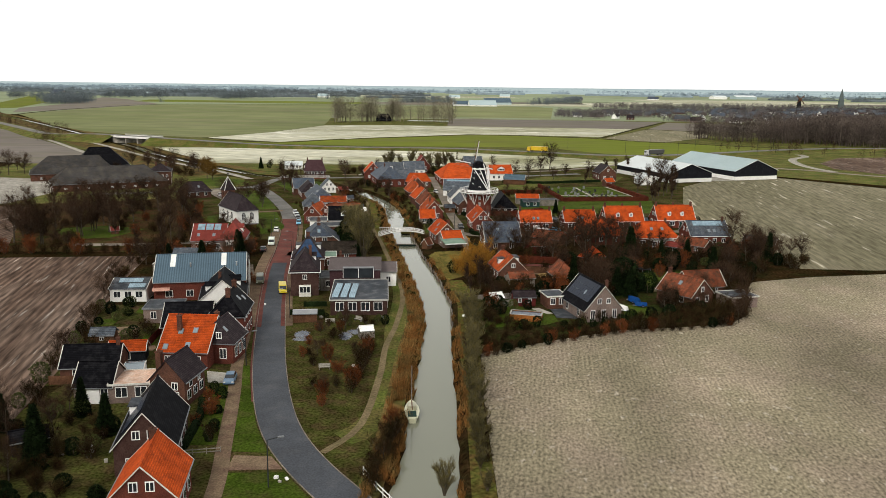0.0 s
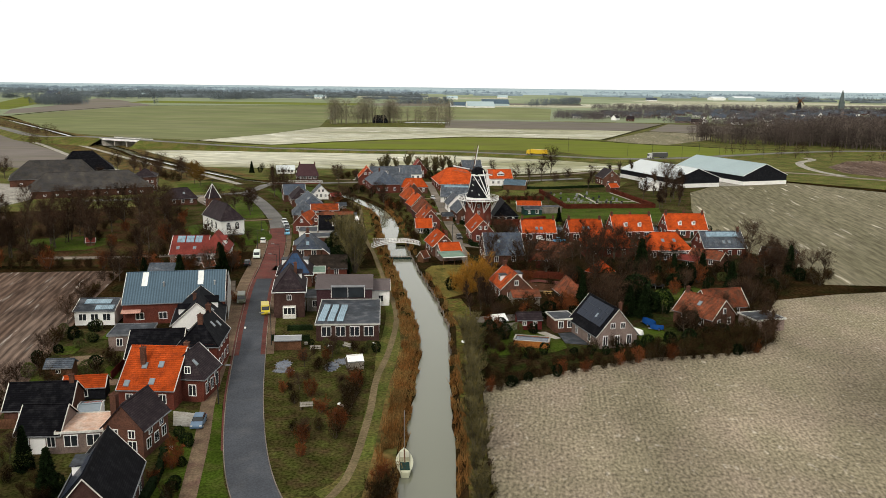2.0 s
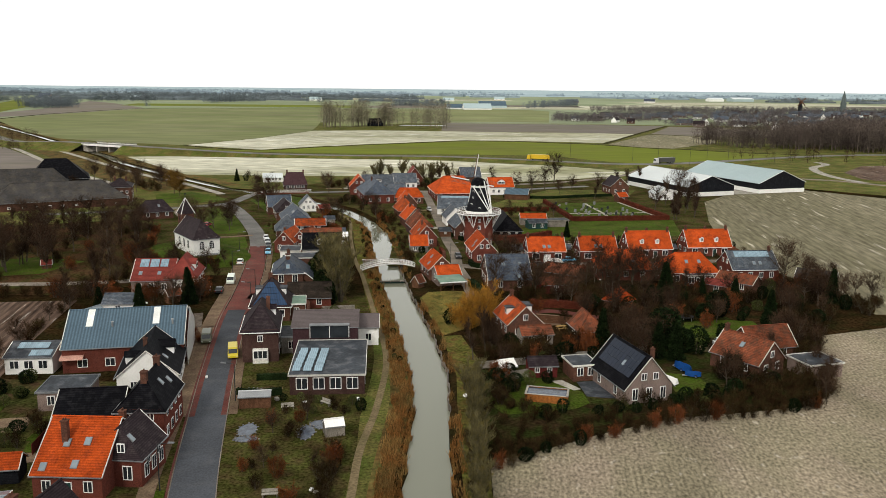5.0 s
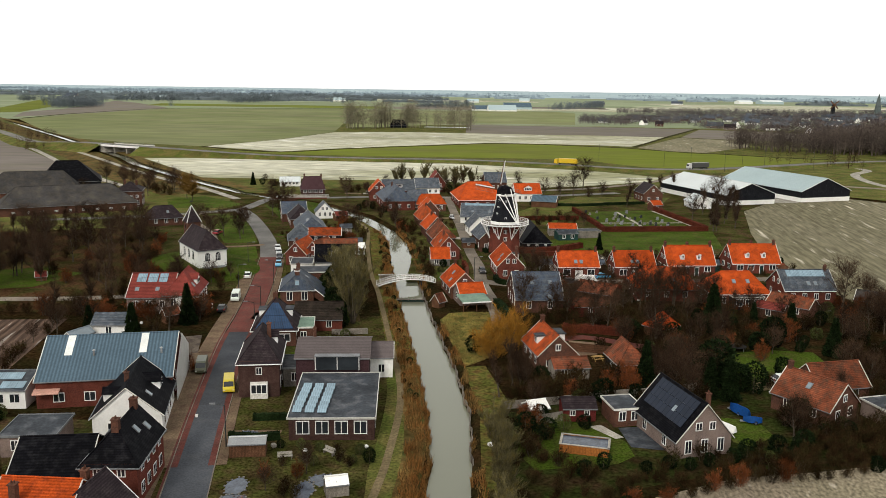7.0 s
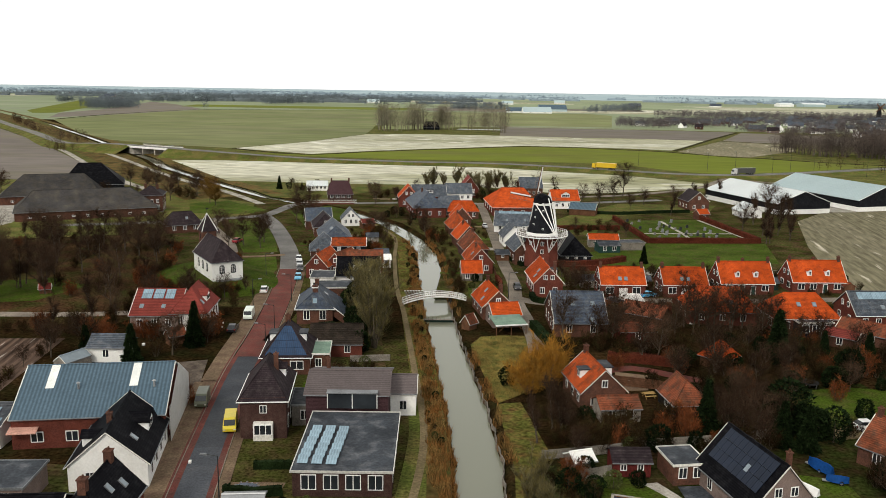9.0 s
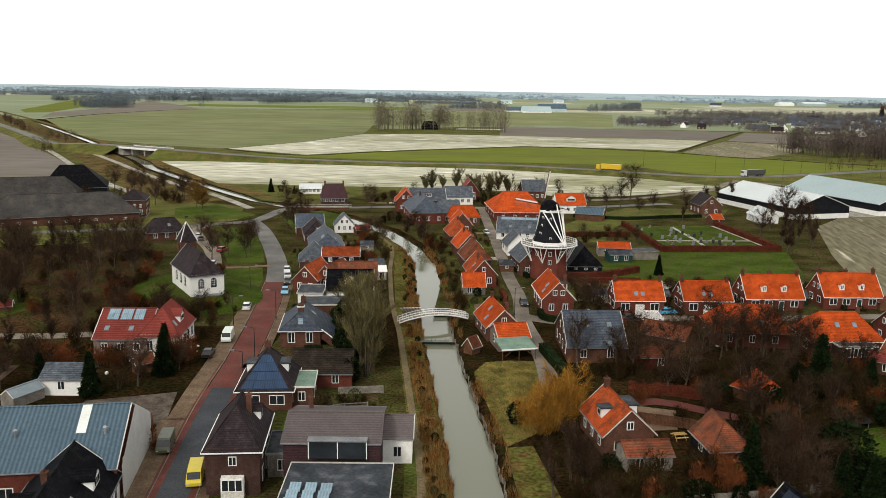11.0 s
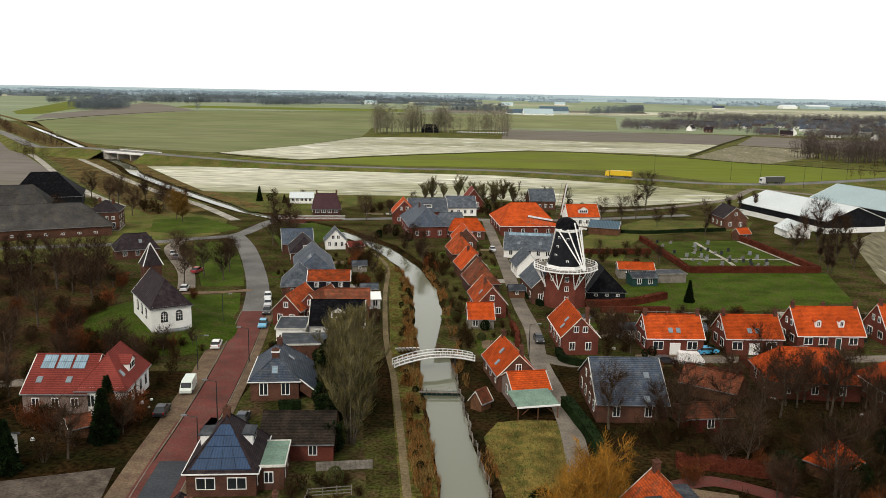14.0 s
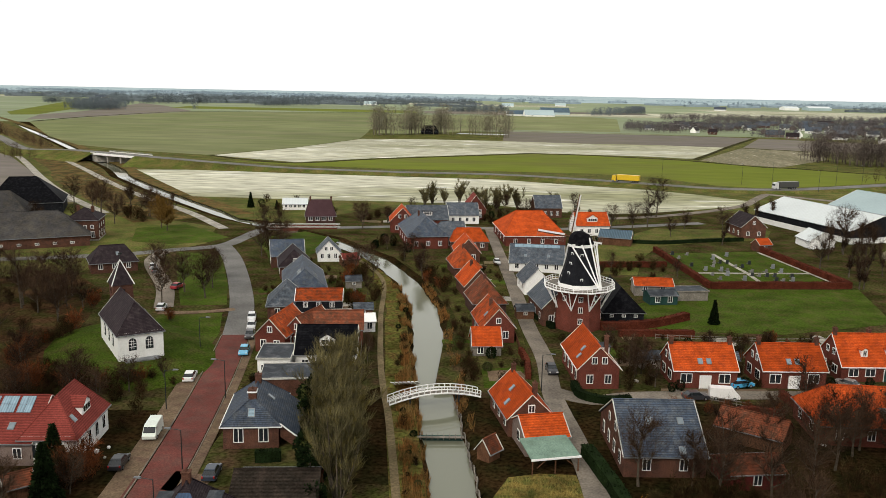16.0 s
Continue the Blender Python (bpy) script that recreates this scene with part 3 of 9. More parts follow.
slab("verge_1", [(-25.1, 97.3), (-20.2, 97), (-23.5, 105.5), (-27.2, 119), (-29.8, 130.2), (-30.8, 129.9), (-28.6, 117.7), (-26.5, 106.5)], 0.07, LAWN, "mown grass verge", "verge")
slab("verge_2", [(-24.3, 91.2), (-17.2, 91.6), (-12.5, 84.1), (-8.7, 78.3), (-23.2, 78)], 0.07, LAWN, "mown grass corner", "verge")
strip("road_5", [(-140.2, 337.9), (-120.7, 344.6), (-102, 352.4), (-90.8, 360.6), (-79.5, 369), (-76.9, 384.1), (-74.3, 399.4), (-62.8, 404.6), (-49.3, 406.9), (-31.9, 411.6), (-14.3, 414.2), (-0.5, 413.2), (27.3, 416.7), (77.7, 437.7)], 4.6, 0.06, MIDASPHALT, "worn asphalt cross road")
strip("road_6", [(-69.8, 298.6), (-76.8, 317.2), (-90.5, 343.7), (-92.7, 358.4)], 4.0, 0.07, OLDASPHALT, "asphalt lane with parking beside the lawn")
strip("footpath_1", [(-69.3, 294.5), (-61.2, 296), (-54.6, 299.1)], 2.0, 0.09, PAVING, "paved path across the lawn", "path")
strip("road_7", [(-0.5, 413.2), (1.9, 374.3), (5, 328.1), (6.9, 294), (8.8, 272.8), (8.9, 254.7), (10.7, 236.8), (11.5, 222.1), (11.1, 204.2)], 3.2, 0.07, OLDASPHALT, "narrow grey village street")
strip("road_8", [(9.2, 256.9), (14.6, 253.4), (22.4, 256.1), (43.1, 258.5), (60, 260.3), (93, 265.8)], 3.5, 0.065, OLDASPHALT, "narrow grey lane in front of the cottages")
strip("bank_3", [(-7.3, 87.5), (-6.3, 98.8), (-5.5, 116.3), (-5, 135.9), (-3.9, 156.6), (-4.5, 170.1), (-6.6, 189.8), (-8.2, 201.2)], 3.0, 0.03, BROWNGRASS, "bank of brown reed stubble", "bank", shift=0.8)
strip("bank_5", [(-11.4, 101.7), (-8.8, 105.9), (-7.1, 125.5), (-6.9, 141), (-5.8, 156.5), (-5.7, 179.4), (-7.8, 195)], 5.2, 0.022, GRASS, "grassy strip on both sides of the towpath", "bank")
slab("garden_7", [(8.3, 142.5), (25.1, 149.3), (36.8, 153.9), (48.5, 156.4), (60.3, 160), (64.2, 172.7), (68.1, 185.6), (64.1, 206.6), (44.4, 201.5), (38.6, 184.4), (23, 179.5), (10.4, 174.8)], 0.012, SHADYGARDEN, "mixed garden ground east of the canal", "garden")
strip("bank_4", [(-7.1, 192.9), (-11.5, 223.1), (-15.5, 252.3), (-17.4, 269.1), (-20.4, 293.3), (-21.7, 306), (-28, 331.2), (-38, 355.1)], 4.4, 0.025, OLIVEBANK, "bank of green and brown winter growth", "bank", shift=0.6)
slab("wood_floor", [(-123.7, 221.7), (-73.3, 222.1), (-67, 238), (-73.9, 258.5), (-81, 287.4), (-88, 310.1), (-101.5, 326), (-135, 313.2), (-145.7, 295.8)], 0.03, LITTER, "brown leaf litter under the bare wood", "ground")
slab("garden_8", [(-226.6, 325.4), (-158.9, 307.4), (-133.2, 315.4), (-103.5, 328), (-98.1, 345.2), (-85.3, 371.7), (-91.5, 401.1), (-110.7, 412.3), (-137.8, 444.1), (-185.3, 475.8), (-230.9, 466.9)], 0.012, GRASS, "rough grass round the farm and villa", "grass")
slab("garden_9", [(-69.9, 242), (-52.9, 246.1), (-49.2, 255.7), (-51.2, 266.1), (-64.4, 254.9), (-72, 258.6)], 0.012, GARDEN, "rough garden ground beside the church", "garden")
slab("garden_10", [(-4.7, 252.9), (-6.2, 269.8), (-9, 294), (-10.4, 306.7), (-16.5, 332), (-27.4, 359.1), (-34.7, 369.3), (-46.1, 386.6), (-64.7, 403.4), (-83.2, 420.1), (-93, 432.1), (-61.6, 455.6), (57.2, 471.4), (118.8, 463.9), (179.4, 433.2), (135.2, 408.1), (117.6, 384.5), (102.2, 332.7), (90, 280.8), (95, 261.6), (58, 255.3), (10.7, 252.7)], 0.006, GARDEN, "mixed winter garden ground of the village", "garden")
slab("garden_11", [(-15, 260.8), (-18.1, 293.5), (-19.4, 306.1), (-25.5, 331.3), (-37.1, 358.3), (-44.9, 368.5), (-56.8, 385.8), (-77.2, 402.3), (-95.7, 419), (-106.3, 430.9), (-147.3, 447.5), (-155.1, 383), (-101.5, 326), (-88, 310.1), (-81, 287.4), (-73.9, 258.5), (-58.5, 242.6), (-39.5, 243.7), (-22.3, 250.9)], 0.006, GARDEN, "mixed winter garden ground of the village", "garden")
slab("garden_1", [(-52, 253.5), (-27, 247.5), (-22.9, 267.7), (-26.1, 293), (-28.7, 311.9), (-38.8, 339), (-50.6, 361.6), (-62, 352.2), (-52.9, 318.8), (-47.7, 289.5)], 0.015, GARDEN, "mixed garden ground between houses", "garden")
slab("garden_2", [(-9.7, 255.8), (4.8, 258.7), (6.5, 293.9), (2, 352.7), (-0.4, 406.7), (-17.9, 385.7), (-15.5, 340.6), (-9.3, 304.7)], 0.015, GARDEN, "mixed garden ground beside the canal", "garden")
slab("garden_3", [(11.7, 257), (94, 268), (92, 293.9), (28.1, 292.1), (11.2, 310.3), (21.8, 354.1), (43.6, 366.6), (33.4, 394.2), (5.7, 387.6), (8.3, 310.1)], 0.015, GARDEN, "mixed garden ground behind the cottages", "garden")
slab("garden_4", [(-51.3, 413.2), (33.3, 422.7), (57.3, 462.5), (-42.1, 448.8), (-63.1, 425.1)], 0.015, GARDEN, "mixed garden ground north of the canal", "garden")
slab("garden_5", [(-26.4, 189), (-12.4, 192.7), (-18.7, 230.1), (-25.1, 248.6), (-37.6, 244.8), (-37, 202)], 0.015, GARDEN, "mixed garden ground beside the towpath", "garden")
slab("garden_6", [(-62.4, 120.8), (-37.9, 121.5), (-37, 160.6), (-46.1, 166.4), (-68.7, 167.6)], 0.015, GARDEN, "back gardens of the brick houses", "garden")
strip("road_13", [(21.4, 208.4), (27.2, 210.6), (32, 208.5), (36.5, 205.8), (41.4, 204.5)], 2.6, 0.05, CLINKER, "dull red brick drive between gardens")
strip("towpath", [(-13.3, 97.1), (-9.2, 105.9), (-7.8, 125.5), (-7.7, 140.9), (-6.4, 156.5), (-6.2, 179.4), (-10.2, 208.5), (-15.2, 241.8), (-17.7, 255.4), (-20, 270), (-23.4, 297.4), (-27.2, 331.2), (-37, 355.1)], 1.05, 0.05, DIRT, "trodden earth towpath along the canal", "path")
NORTHBANK = [(-100.5, 421.8), (-142.3, 474.8), (-191.7, 542.8), (-212.2, 579.3), (-261.4, 650.1), (-358.2, 791.9), (-546.6, 1056.4), (-900, 1520)]
strip("bank_1", NORTHBANK, 26, 0.04, BROWNGRASS, "bank of dry brown grass beside the canal", "bank", shift=-14, step=8)
strip("bank_2", NORTHBANK, 7, 0.03, BROWNGRASS, "bank of dry brown grass beside the canal", "bank", shift=13.5, step=8)
HIGHWAY = [(-1500, 2250, 1), (-900, 1480, 1), (-560, 1010, 1.5), (-398, 793, 2), (-312, 674, 3), (-283, 655, 4), (-260, 642, 5), (-236, 629, 5), (-205, 612, 5), (-180, 606, 4), (-138, 597, 2.5), (-107, 594, 1.5), (-50, 591, 1), (8, 590, 1), (57, 573, 1), (85, 559, 1), (112, 547, 1), (138, 547, 1), (165, 557, 1), (205, 580, 1), (243, 603, 1), (298, 628, 1), (360, 636, 1), (600, 640, 1), (1500, 700, 1)]


def embankment(name, rows, width, foot, lift, material, label, category):
    """A raised band along rows of (x, y, z), with sloping sides that reach foot metres further out."""
    line = curve_through([r[:2] for r in rows], 8)
    at = [0.0]
    for a, b in zip(rows, rows[1:]):
        k = max(1, int(math.hypot(b[0] - a[0], b[1] - a[1]) / 8))
        at += [a[2] + (b[2] - a[2]) * (j + 1) / k for j in range(k)]
    at[0] = rows[0][2]
    verts, faces = [], []
    for i, p in enumerate(line):
        d = (line[min(i + 1, len(line) - 1)] - line[max(i - 1, 0)]).normalized()
        side = Vector((d.y, -d.x, 0))
        z = at[min(i, len(at) - 1)]
        for o, h in ((-width / 2 - foot * z, 0), (-width / 2, z + lift), (width / 2, z + lift), (width / 2 + foot * z, 0)):
            v = p + side * o
            verts.append((v.x, v.y, h))
        if i:
            a = 4 * (i - 1)
            faces += [(a + k, a + k + 1, a + k + 5, a + k + 4) for k in range(3)]
    return tagged(lump(name, verts, faces, material), label, category, kind="structure")


WEST, EAST = HIGHWAY[:8], HIGHWAY[8:]
for nm, rows_h in (("verge_3", WEST), ("verge_5", EAST)):
    embankment(nm, rows_h, 13.0, 2.4, 0.0, GRASS, "grassy embankment of the main road", "verge")
embankment("road_9", WEST, 8.0, 0.0, 0.12, MIDASPHALT, "grey asphalt main road through the fields", "road")
embankment("road_14", EAST, 8.0, 0.0, 0.12, MIDASPHALT, "grey asphalt main road through the fields", "road")
strip("road_10", [(-290, 672), (-252, 618), (-221, 575), (-178, 514), (-143, 468), (-113, 433), (-88, 398)], 3.4, 0.08, CONCRETE, "pale concrete farm road beside the canal", step=6)
strip("road_15", [(-520, 948), (-359, 727), (-290, 633), (-221, 530), (-185, 479), (-158, 445), (-140, 424)], 3.6, 0.09, CONCRETE, "pale concrete farm road past the barns", step=6)
strip("road_11", [(132, 536), (150, 520), (172, 500), (196, 481), (218, 468), (243, 440), (330, 400), (663, 380)], 5, 0.1, OLDASPHALT, "grey asphalt side road past the barns", step=6)
strip("road_12", [(226, 462), (223, 484), (226, 512), (236, 542), (254, 564), (256, 580)], 5, 0.11, CONCRETE, "pale curved slip road to the junction", step=4)
strip("road_16", [(30, 438), (61, 450), (87, 469), (108, 490), (120, 512), (132, 534)], 4.0, 0.12, OLDASPHALT, "grey lane along the pale field", step=5)
slab("barn_yard", [(135.2, 410.4), (150.9, 412.8), (171.2, 466.5), (160.9, 511.1), (139.7, 474.9)], 0.07, CONCRETE, "pale concrete apron between the barns", "yard")
slab("lawn_19", [(-119, 257), (-108, 239), (-96, 243), (-91, 258), (-104, 264)], 0.05, LAWN, "playground lawn beside the wood", "lawn")
strip("road_17", [(-102, 231.6), (-90, 232.4), (-77, 234.2), (-66, 238)], 3.4, 0.06, OLDASPHALT, "grey lane south of the wood")
STREET = [(9.0, 254), (6.9, 294), (5, 328), (1.9, 374)]
def street_x(y):
    for (x0, y0), (x1, y1) in zip(STREET, STREET[1:]):
        if y <= y1:
            return x0 + (x1 - x0) * (y - y0) / (y1 - y0)
    return STREET[-1][0]


ys_ = [256 + 9 * k for k in range(12)]
slab("garden_21", [(bank(y)[1] + 3.2, y) for y in ys_] + [(street_x(y) - 1.8, y) for y in ys_[::-1]], 0.03, PLOT, "wild garden grass between street and canal", "garden")
slab("garden_22", [(-25.5, 250), (-47, 252), (-48.5, 290), (-53, 330), (-59, 352), (-38, 352), (-28, 330), (-25, 300)], 0.018, PLOT, "mixed garden ground between road and towpath", "garden")
slab("lawn_1", [(23.1, 300.3), (31.1, 293.3), (57.9, 293.4), (83.9, 304.2), (90, 335.1), (52.7, 330.9), (31.9, 313.8)], 0.05, LAWN, "rough green lawn behind the cottages", "lawn")
slab("lawn_2", [(-64.4, 254.9), (-50.8, 266.1), (-52.4, 281.8), (-56.4, 296.3), (-67.8, 292.4), (-73.3, 275.3)], 0.05, LAWN, "church lawn of short grass", "lawn")
slab("lawn_3", [(-67, 300.9), (-57.5, 302.6), (-63, 321.3), (-75.5, 355.4), (-88.9, 357.6), (-80.9, 335.9)], 0.05, LAWN, "grass triangle with trees", "lawn")
slab("lawn_4", [(51.7, 336.8), (85.9, 339.2), (79.8, 382.6), (49.5, 375.8)], 0.05, LAWN, "churchyard grass", "lawn")
slab("lawn_5", [(43.6, 368.8), (37.7, 344.5), (21.8, 345.5), (23.7, 367.3), (37.4, 394.6), (57.4, 422.6), (98.1, 424), (89.9, 403.3), (67.6, 397), (51.5, 386.9)], 0.04, GRASS, "paddock grass", "lawn")
slab("lawn_6", [(-108.1, 372), (-94.8, 368.8), (-85.3, 373.8), (-81.7, 382.7), (-103, 404.4), (-116.1, 394.8)], 0.05, LAWN, "villa lawn", "lawn")
slab("lawn_7", [(-56.1, 337.7), (-64.1, 360.6), (-73, 381.2), (-60.8, 397.3), (-47.1, 383.3), (-50.6, 361.6)], 0.05, LAWN, "grass verge with trees beside the canal", "lawn")
slab("lawn_8", [(-16.8, 101.2), (-13.9, 101.7), (-10.7, 105.2), (-8.9, 110), (-8.4, 128.5), (-8.2, 143), (-8.8, 157.5), (-26.5, 156.8), (-27.8, 150.6), (-24.2, 132.2), (-20.2, 113.8)], 0.04, PLOT, "grassy garden plot beside the towpath", "lawn")
slab("lawn_9", [(-0.7, 221), (1.2, 226.3), (5.1, 227.7), (9.6, 227.7), (10.2, 221), (10.1, 212.5), (9.4, 204.1), (7.7, 196.2), (4.2, 192.4), (3.3, 196.5), (2.2, 202.7), (1, 210)], 0.05, YELLOWGRASS, "rough yellowing grass on the bank", "lawn")
slab("lawn_10", [(12.7, 168.2), (18.5, 169.6), (23, 166.5), (25.6, 162.5), (25.9, 158), (23.2, 155.6), (12.5, 153.4), (10.4, 158.4)], 0.04, LAWN, "back garden lawn", "lawn")
slab("lawn_11", [(41.4, 171.6), (46.4, 170.5), (46.8, 165.2), (42.4, 161.6), (40.4, 163)], 0.04, LAWN, "garden lawn between shrubs", "lawn")
slab("lawn_14", [(49.6, 191), (54.3, 188.6), (64.4, 187.4), (68, 192), (68.4, 203.4), (60.8, 204.5), (53.8, 202.3)], 0.04, LAWN, "garden lawn among bare trees", "lawn")
slab("verge_4", [(180, 438), (219.4, 400), (343.8, 387.3), (2000, 350), (2000, 640), (420, 630), (298, 618), (203, 570), (165, 548), (150, 520), (160, 505)], 0.03, GRASS, "dull grass beside the side road", "verge")
slab("field_11", [(241, 514), (272, 555), (313, 566), (520, 560), (560, 430), (330, 412), (248, 452), (234, 480)], 0.07, PLOUGH, "bare brown field beside the junction")
slab("lawn_12", [(-66.1, 118.6), (-41.7, 123.4), (-43.9, 145.9), (-64.7, 149.3)], 0.04, PLOT, "back gardens beside the field", "lawn")
slab("lawn_13", [(-31, 99.2), (-27.2, 99.3), (-30.3, 121.7), (-34.1, 121.6)], 0.05, LAWN, "front garden lawn", "lawn")
slab("lawn_15", [(31.7, 185.1), (35.6, 185.9), (38.5, 191.7), (34.6, 192.4), (31.7, 189.3)], 0.04, LAWN, "small dark lawn beside the garden barn", "lawn")
slab("lawn_16", [(33.9, 238.4), (39.8, 240), (40.8, 247.3), (35.3, 245.9)], 0.04, LAWN, "small walled garden lawn", "lawn")
slab("lawn_17", [(-1.8, 256.9), (4.4, 260.8), (4.9, 268.3), (-2.3, 266.2)], 0.04, LAWN, "small lawn by the canal", "lawn")
slab("yard_4", [(22.6, 199), (28.1, 200.1), (29.4, 207.1), (24.1, 208.4)], 0.05, PAVING, "brown paved terrace beside the cottage", "yard")
slab("yard_5", [(50.4, 182.7), (56.3, 184.6), (62.2, 191.7), (57.8, 190.2), (51.9, 186.6)], 0.05, DIRT, "trodden sandy yard beside the garden", "yard")
slab("yard_6", [(-39.5, 219.6), (-34.9, 218.2), (-34.2, 223.4), (-39.4, 224.4)], 0.06, PAVING, "brown paved parking place beside the street", "yard")
slab("yard_7", [(26.3, 258.8), (43.7, 260.2), (43.5, 261.1), (26.5, 259.7)], 0.08, PAVING, "brick footway in front of the cottages", "yard")
slab("yard_8", [(21.3, 167.5), (23.2, 168), (25.6, 163.9), (24.4, 163.3)], 0.055, CONCRETE, "pale paved garden path", "path")
slab("yard_9", [(-27.9, 161.4), (-21.8, 162), (-21.7, 164.2), (-28.2, 163.8)], 0.05, PAVING, "paved garden terrace behind a hedge", "yard")
slab("yard_1", [(-59.7, 193.7), (-43.1, 195.5), (-45.9, 207.8), (-57.9, 203.1)], 0.06, YARD, "yard of large dark concrete slabs", "yard")
slab("yard_2", [(-36.1, 127.2), (-29.9, 125.8), (-28.6, 121.3), (-34.6, 122.1)], 0.06, CONCRETE, "pale paved parking place", "yard")
slab("yard_3", [(26, 160.8), (30.4, 159.9), (29.9, 167.8), (25.5, 167.1)], 0.06, BITUMEN, "dark paved terrace", "yard")

slab("grassland_1", [(-60, 70), (-7, 70), (-5.3, 80), (-5.2, 86.6), (-4.2, 99), (-3.5, 116), (-2.8, 136), (-2.2, 157), (-2.9, 170), (-4.9, 190), (-9.6, 223), (-40, 224), (-40, 190), (-52, 150), (-58, 110)], 0.004, PLOT, "rough winter grass and weeds beside the road", "grass")
slab("bank_6", [(5.2, 70), (8.4, 70), (8.4, 115), (9.2, 138), (9.2, 152), (7.4, 171), (6.0, 171), (5.7, 157), (5.5, 136), (5.7, 116), (5.6, 99)], 0.004, OLIVEBANK, "bank of olive and brown winter growth", "bank")
slab("bank_7", [(5.9, 171), (9.8, 152), (10.6, 176), (7.6, 193), (3.9, 192)], 0.003, OLIVEBANK, "bank of olive and brown winter growth", "bank")

# ---- houses ----
FEET = []          # footprints: x, y, rot, half length, half width
_cache = {}


def window_meshes(w, h, bars):
    key = (round(w, 2), round(h, 2), bars)
    if key not in _cache:
        bm = bmesh.new()
        bx(bm, 0, -0.02, 0, w, 0.1, h)
        a = bpy.data.meshes.new("window")
        bm.to_mesh(a)
        bm.free()
        n = bars + 1
        pw = (w - 0.1 * (n + 1)) / n
        bm = bmesh.new()
        bx(bm, 0, 0, 0, pw, 0.04, h - 0.22)
        b = bpy.data.meshes.new("pane")
        bm.to_mesh(b)
        bm.free()
        _cache[key] = (a, b, [-w / 2 + 0.1 + pw / 2 + i * (pw + 0.1) for i in range(n)])
    return _cache[key]


def add_window(parent, m, w, h, bars=1, frame_mat=None, name="window"):
    a, b, us = window_meshes(w, h, bars)
    f = put(name, a, frame_mat or WHITE, parent, at=m)
    for u in us:
        put("pane", b, GLASS, f, at=Matrix.Translation((u, -0.06, 0)))
    return f


def add_door(parent, m, w, h, material):
    key = ("door", round(w, 2), round(h, 2), material.name)
    if key not in _cache:
        bm = bmesh.new()
        bx(bm, 0, -0.02, 0, w, 0.1, h)
        bx(bm, 0, -0.05, h * 0.15, w * 0.55, 0.08, h * 0.4)
        me = bpy.data.meshes.new("door")
        bm.to_mesh(me)
        bm.free()
        bm = bmesh.new()
        for sx in (-1, 1):
            bx(bm, sx * (w / 2 + 0.05), -0.03, 0.04, 0.1, 0.14, h + 0.1)
        bx(bm, 0, -0.03, h / 2 + 0.05, w, 0.14, 0.1)
        fr = bpy.data.meshes.new("door_frame")
        bm.to_mesh(fr)
        bm.free()
        _cache[key] = (me, fr)
    me, fr = _cache[key]
    d = put("door", me, material, parent, at=m)
    put("door_frame", fr, WHITE, d)


def face_pose(face, L, W, u, z):
    """The place on a wall, u along it (left to right as seen from outside), z up."""
    if face == "f":
        return pose(u, -W / 2, z)
    if face == "b":
        return pose(-u, W / 2, z, 0, 0, 180)
    if face == "s":
        return pose(-L / 2, -u, z, 0, 0, -90)
    return pose(L / 2, u, z, 0, 0, 90)


def chimney(parent, x, y, z0, z1, w=0.6, material=None):
    bm = bmesh.new()
    bx(bm, x, y, (z0 + z1) / 2, w, w, z1 - z0)
    bx(bm, x, y, z1 + 0.06, w + 0.16, w + 0.16, 0.12)
    for k in (-1, 1):
        rod(bm, (x + k * w / 5, y, z1 + 0.1), (x + k * w / 5, y, z1 + 0.42), 0.1, 0.08, 6)
    part("chimney", bm, material or BRICK, parent)


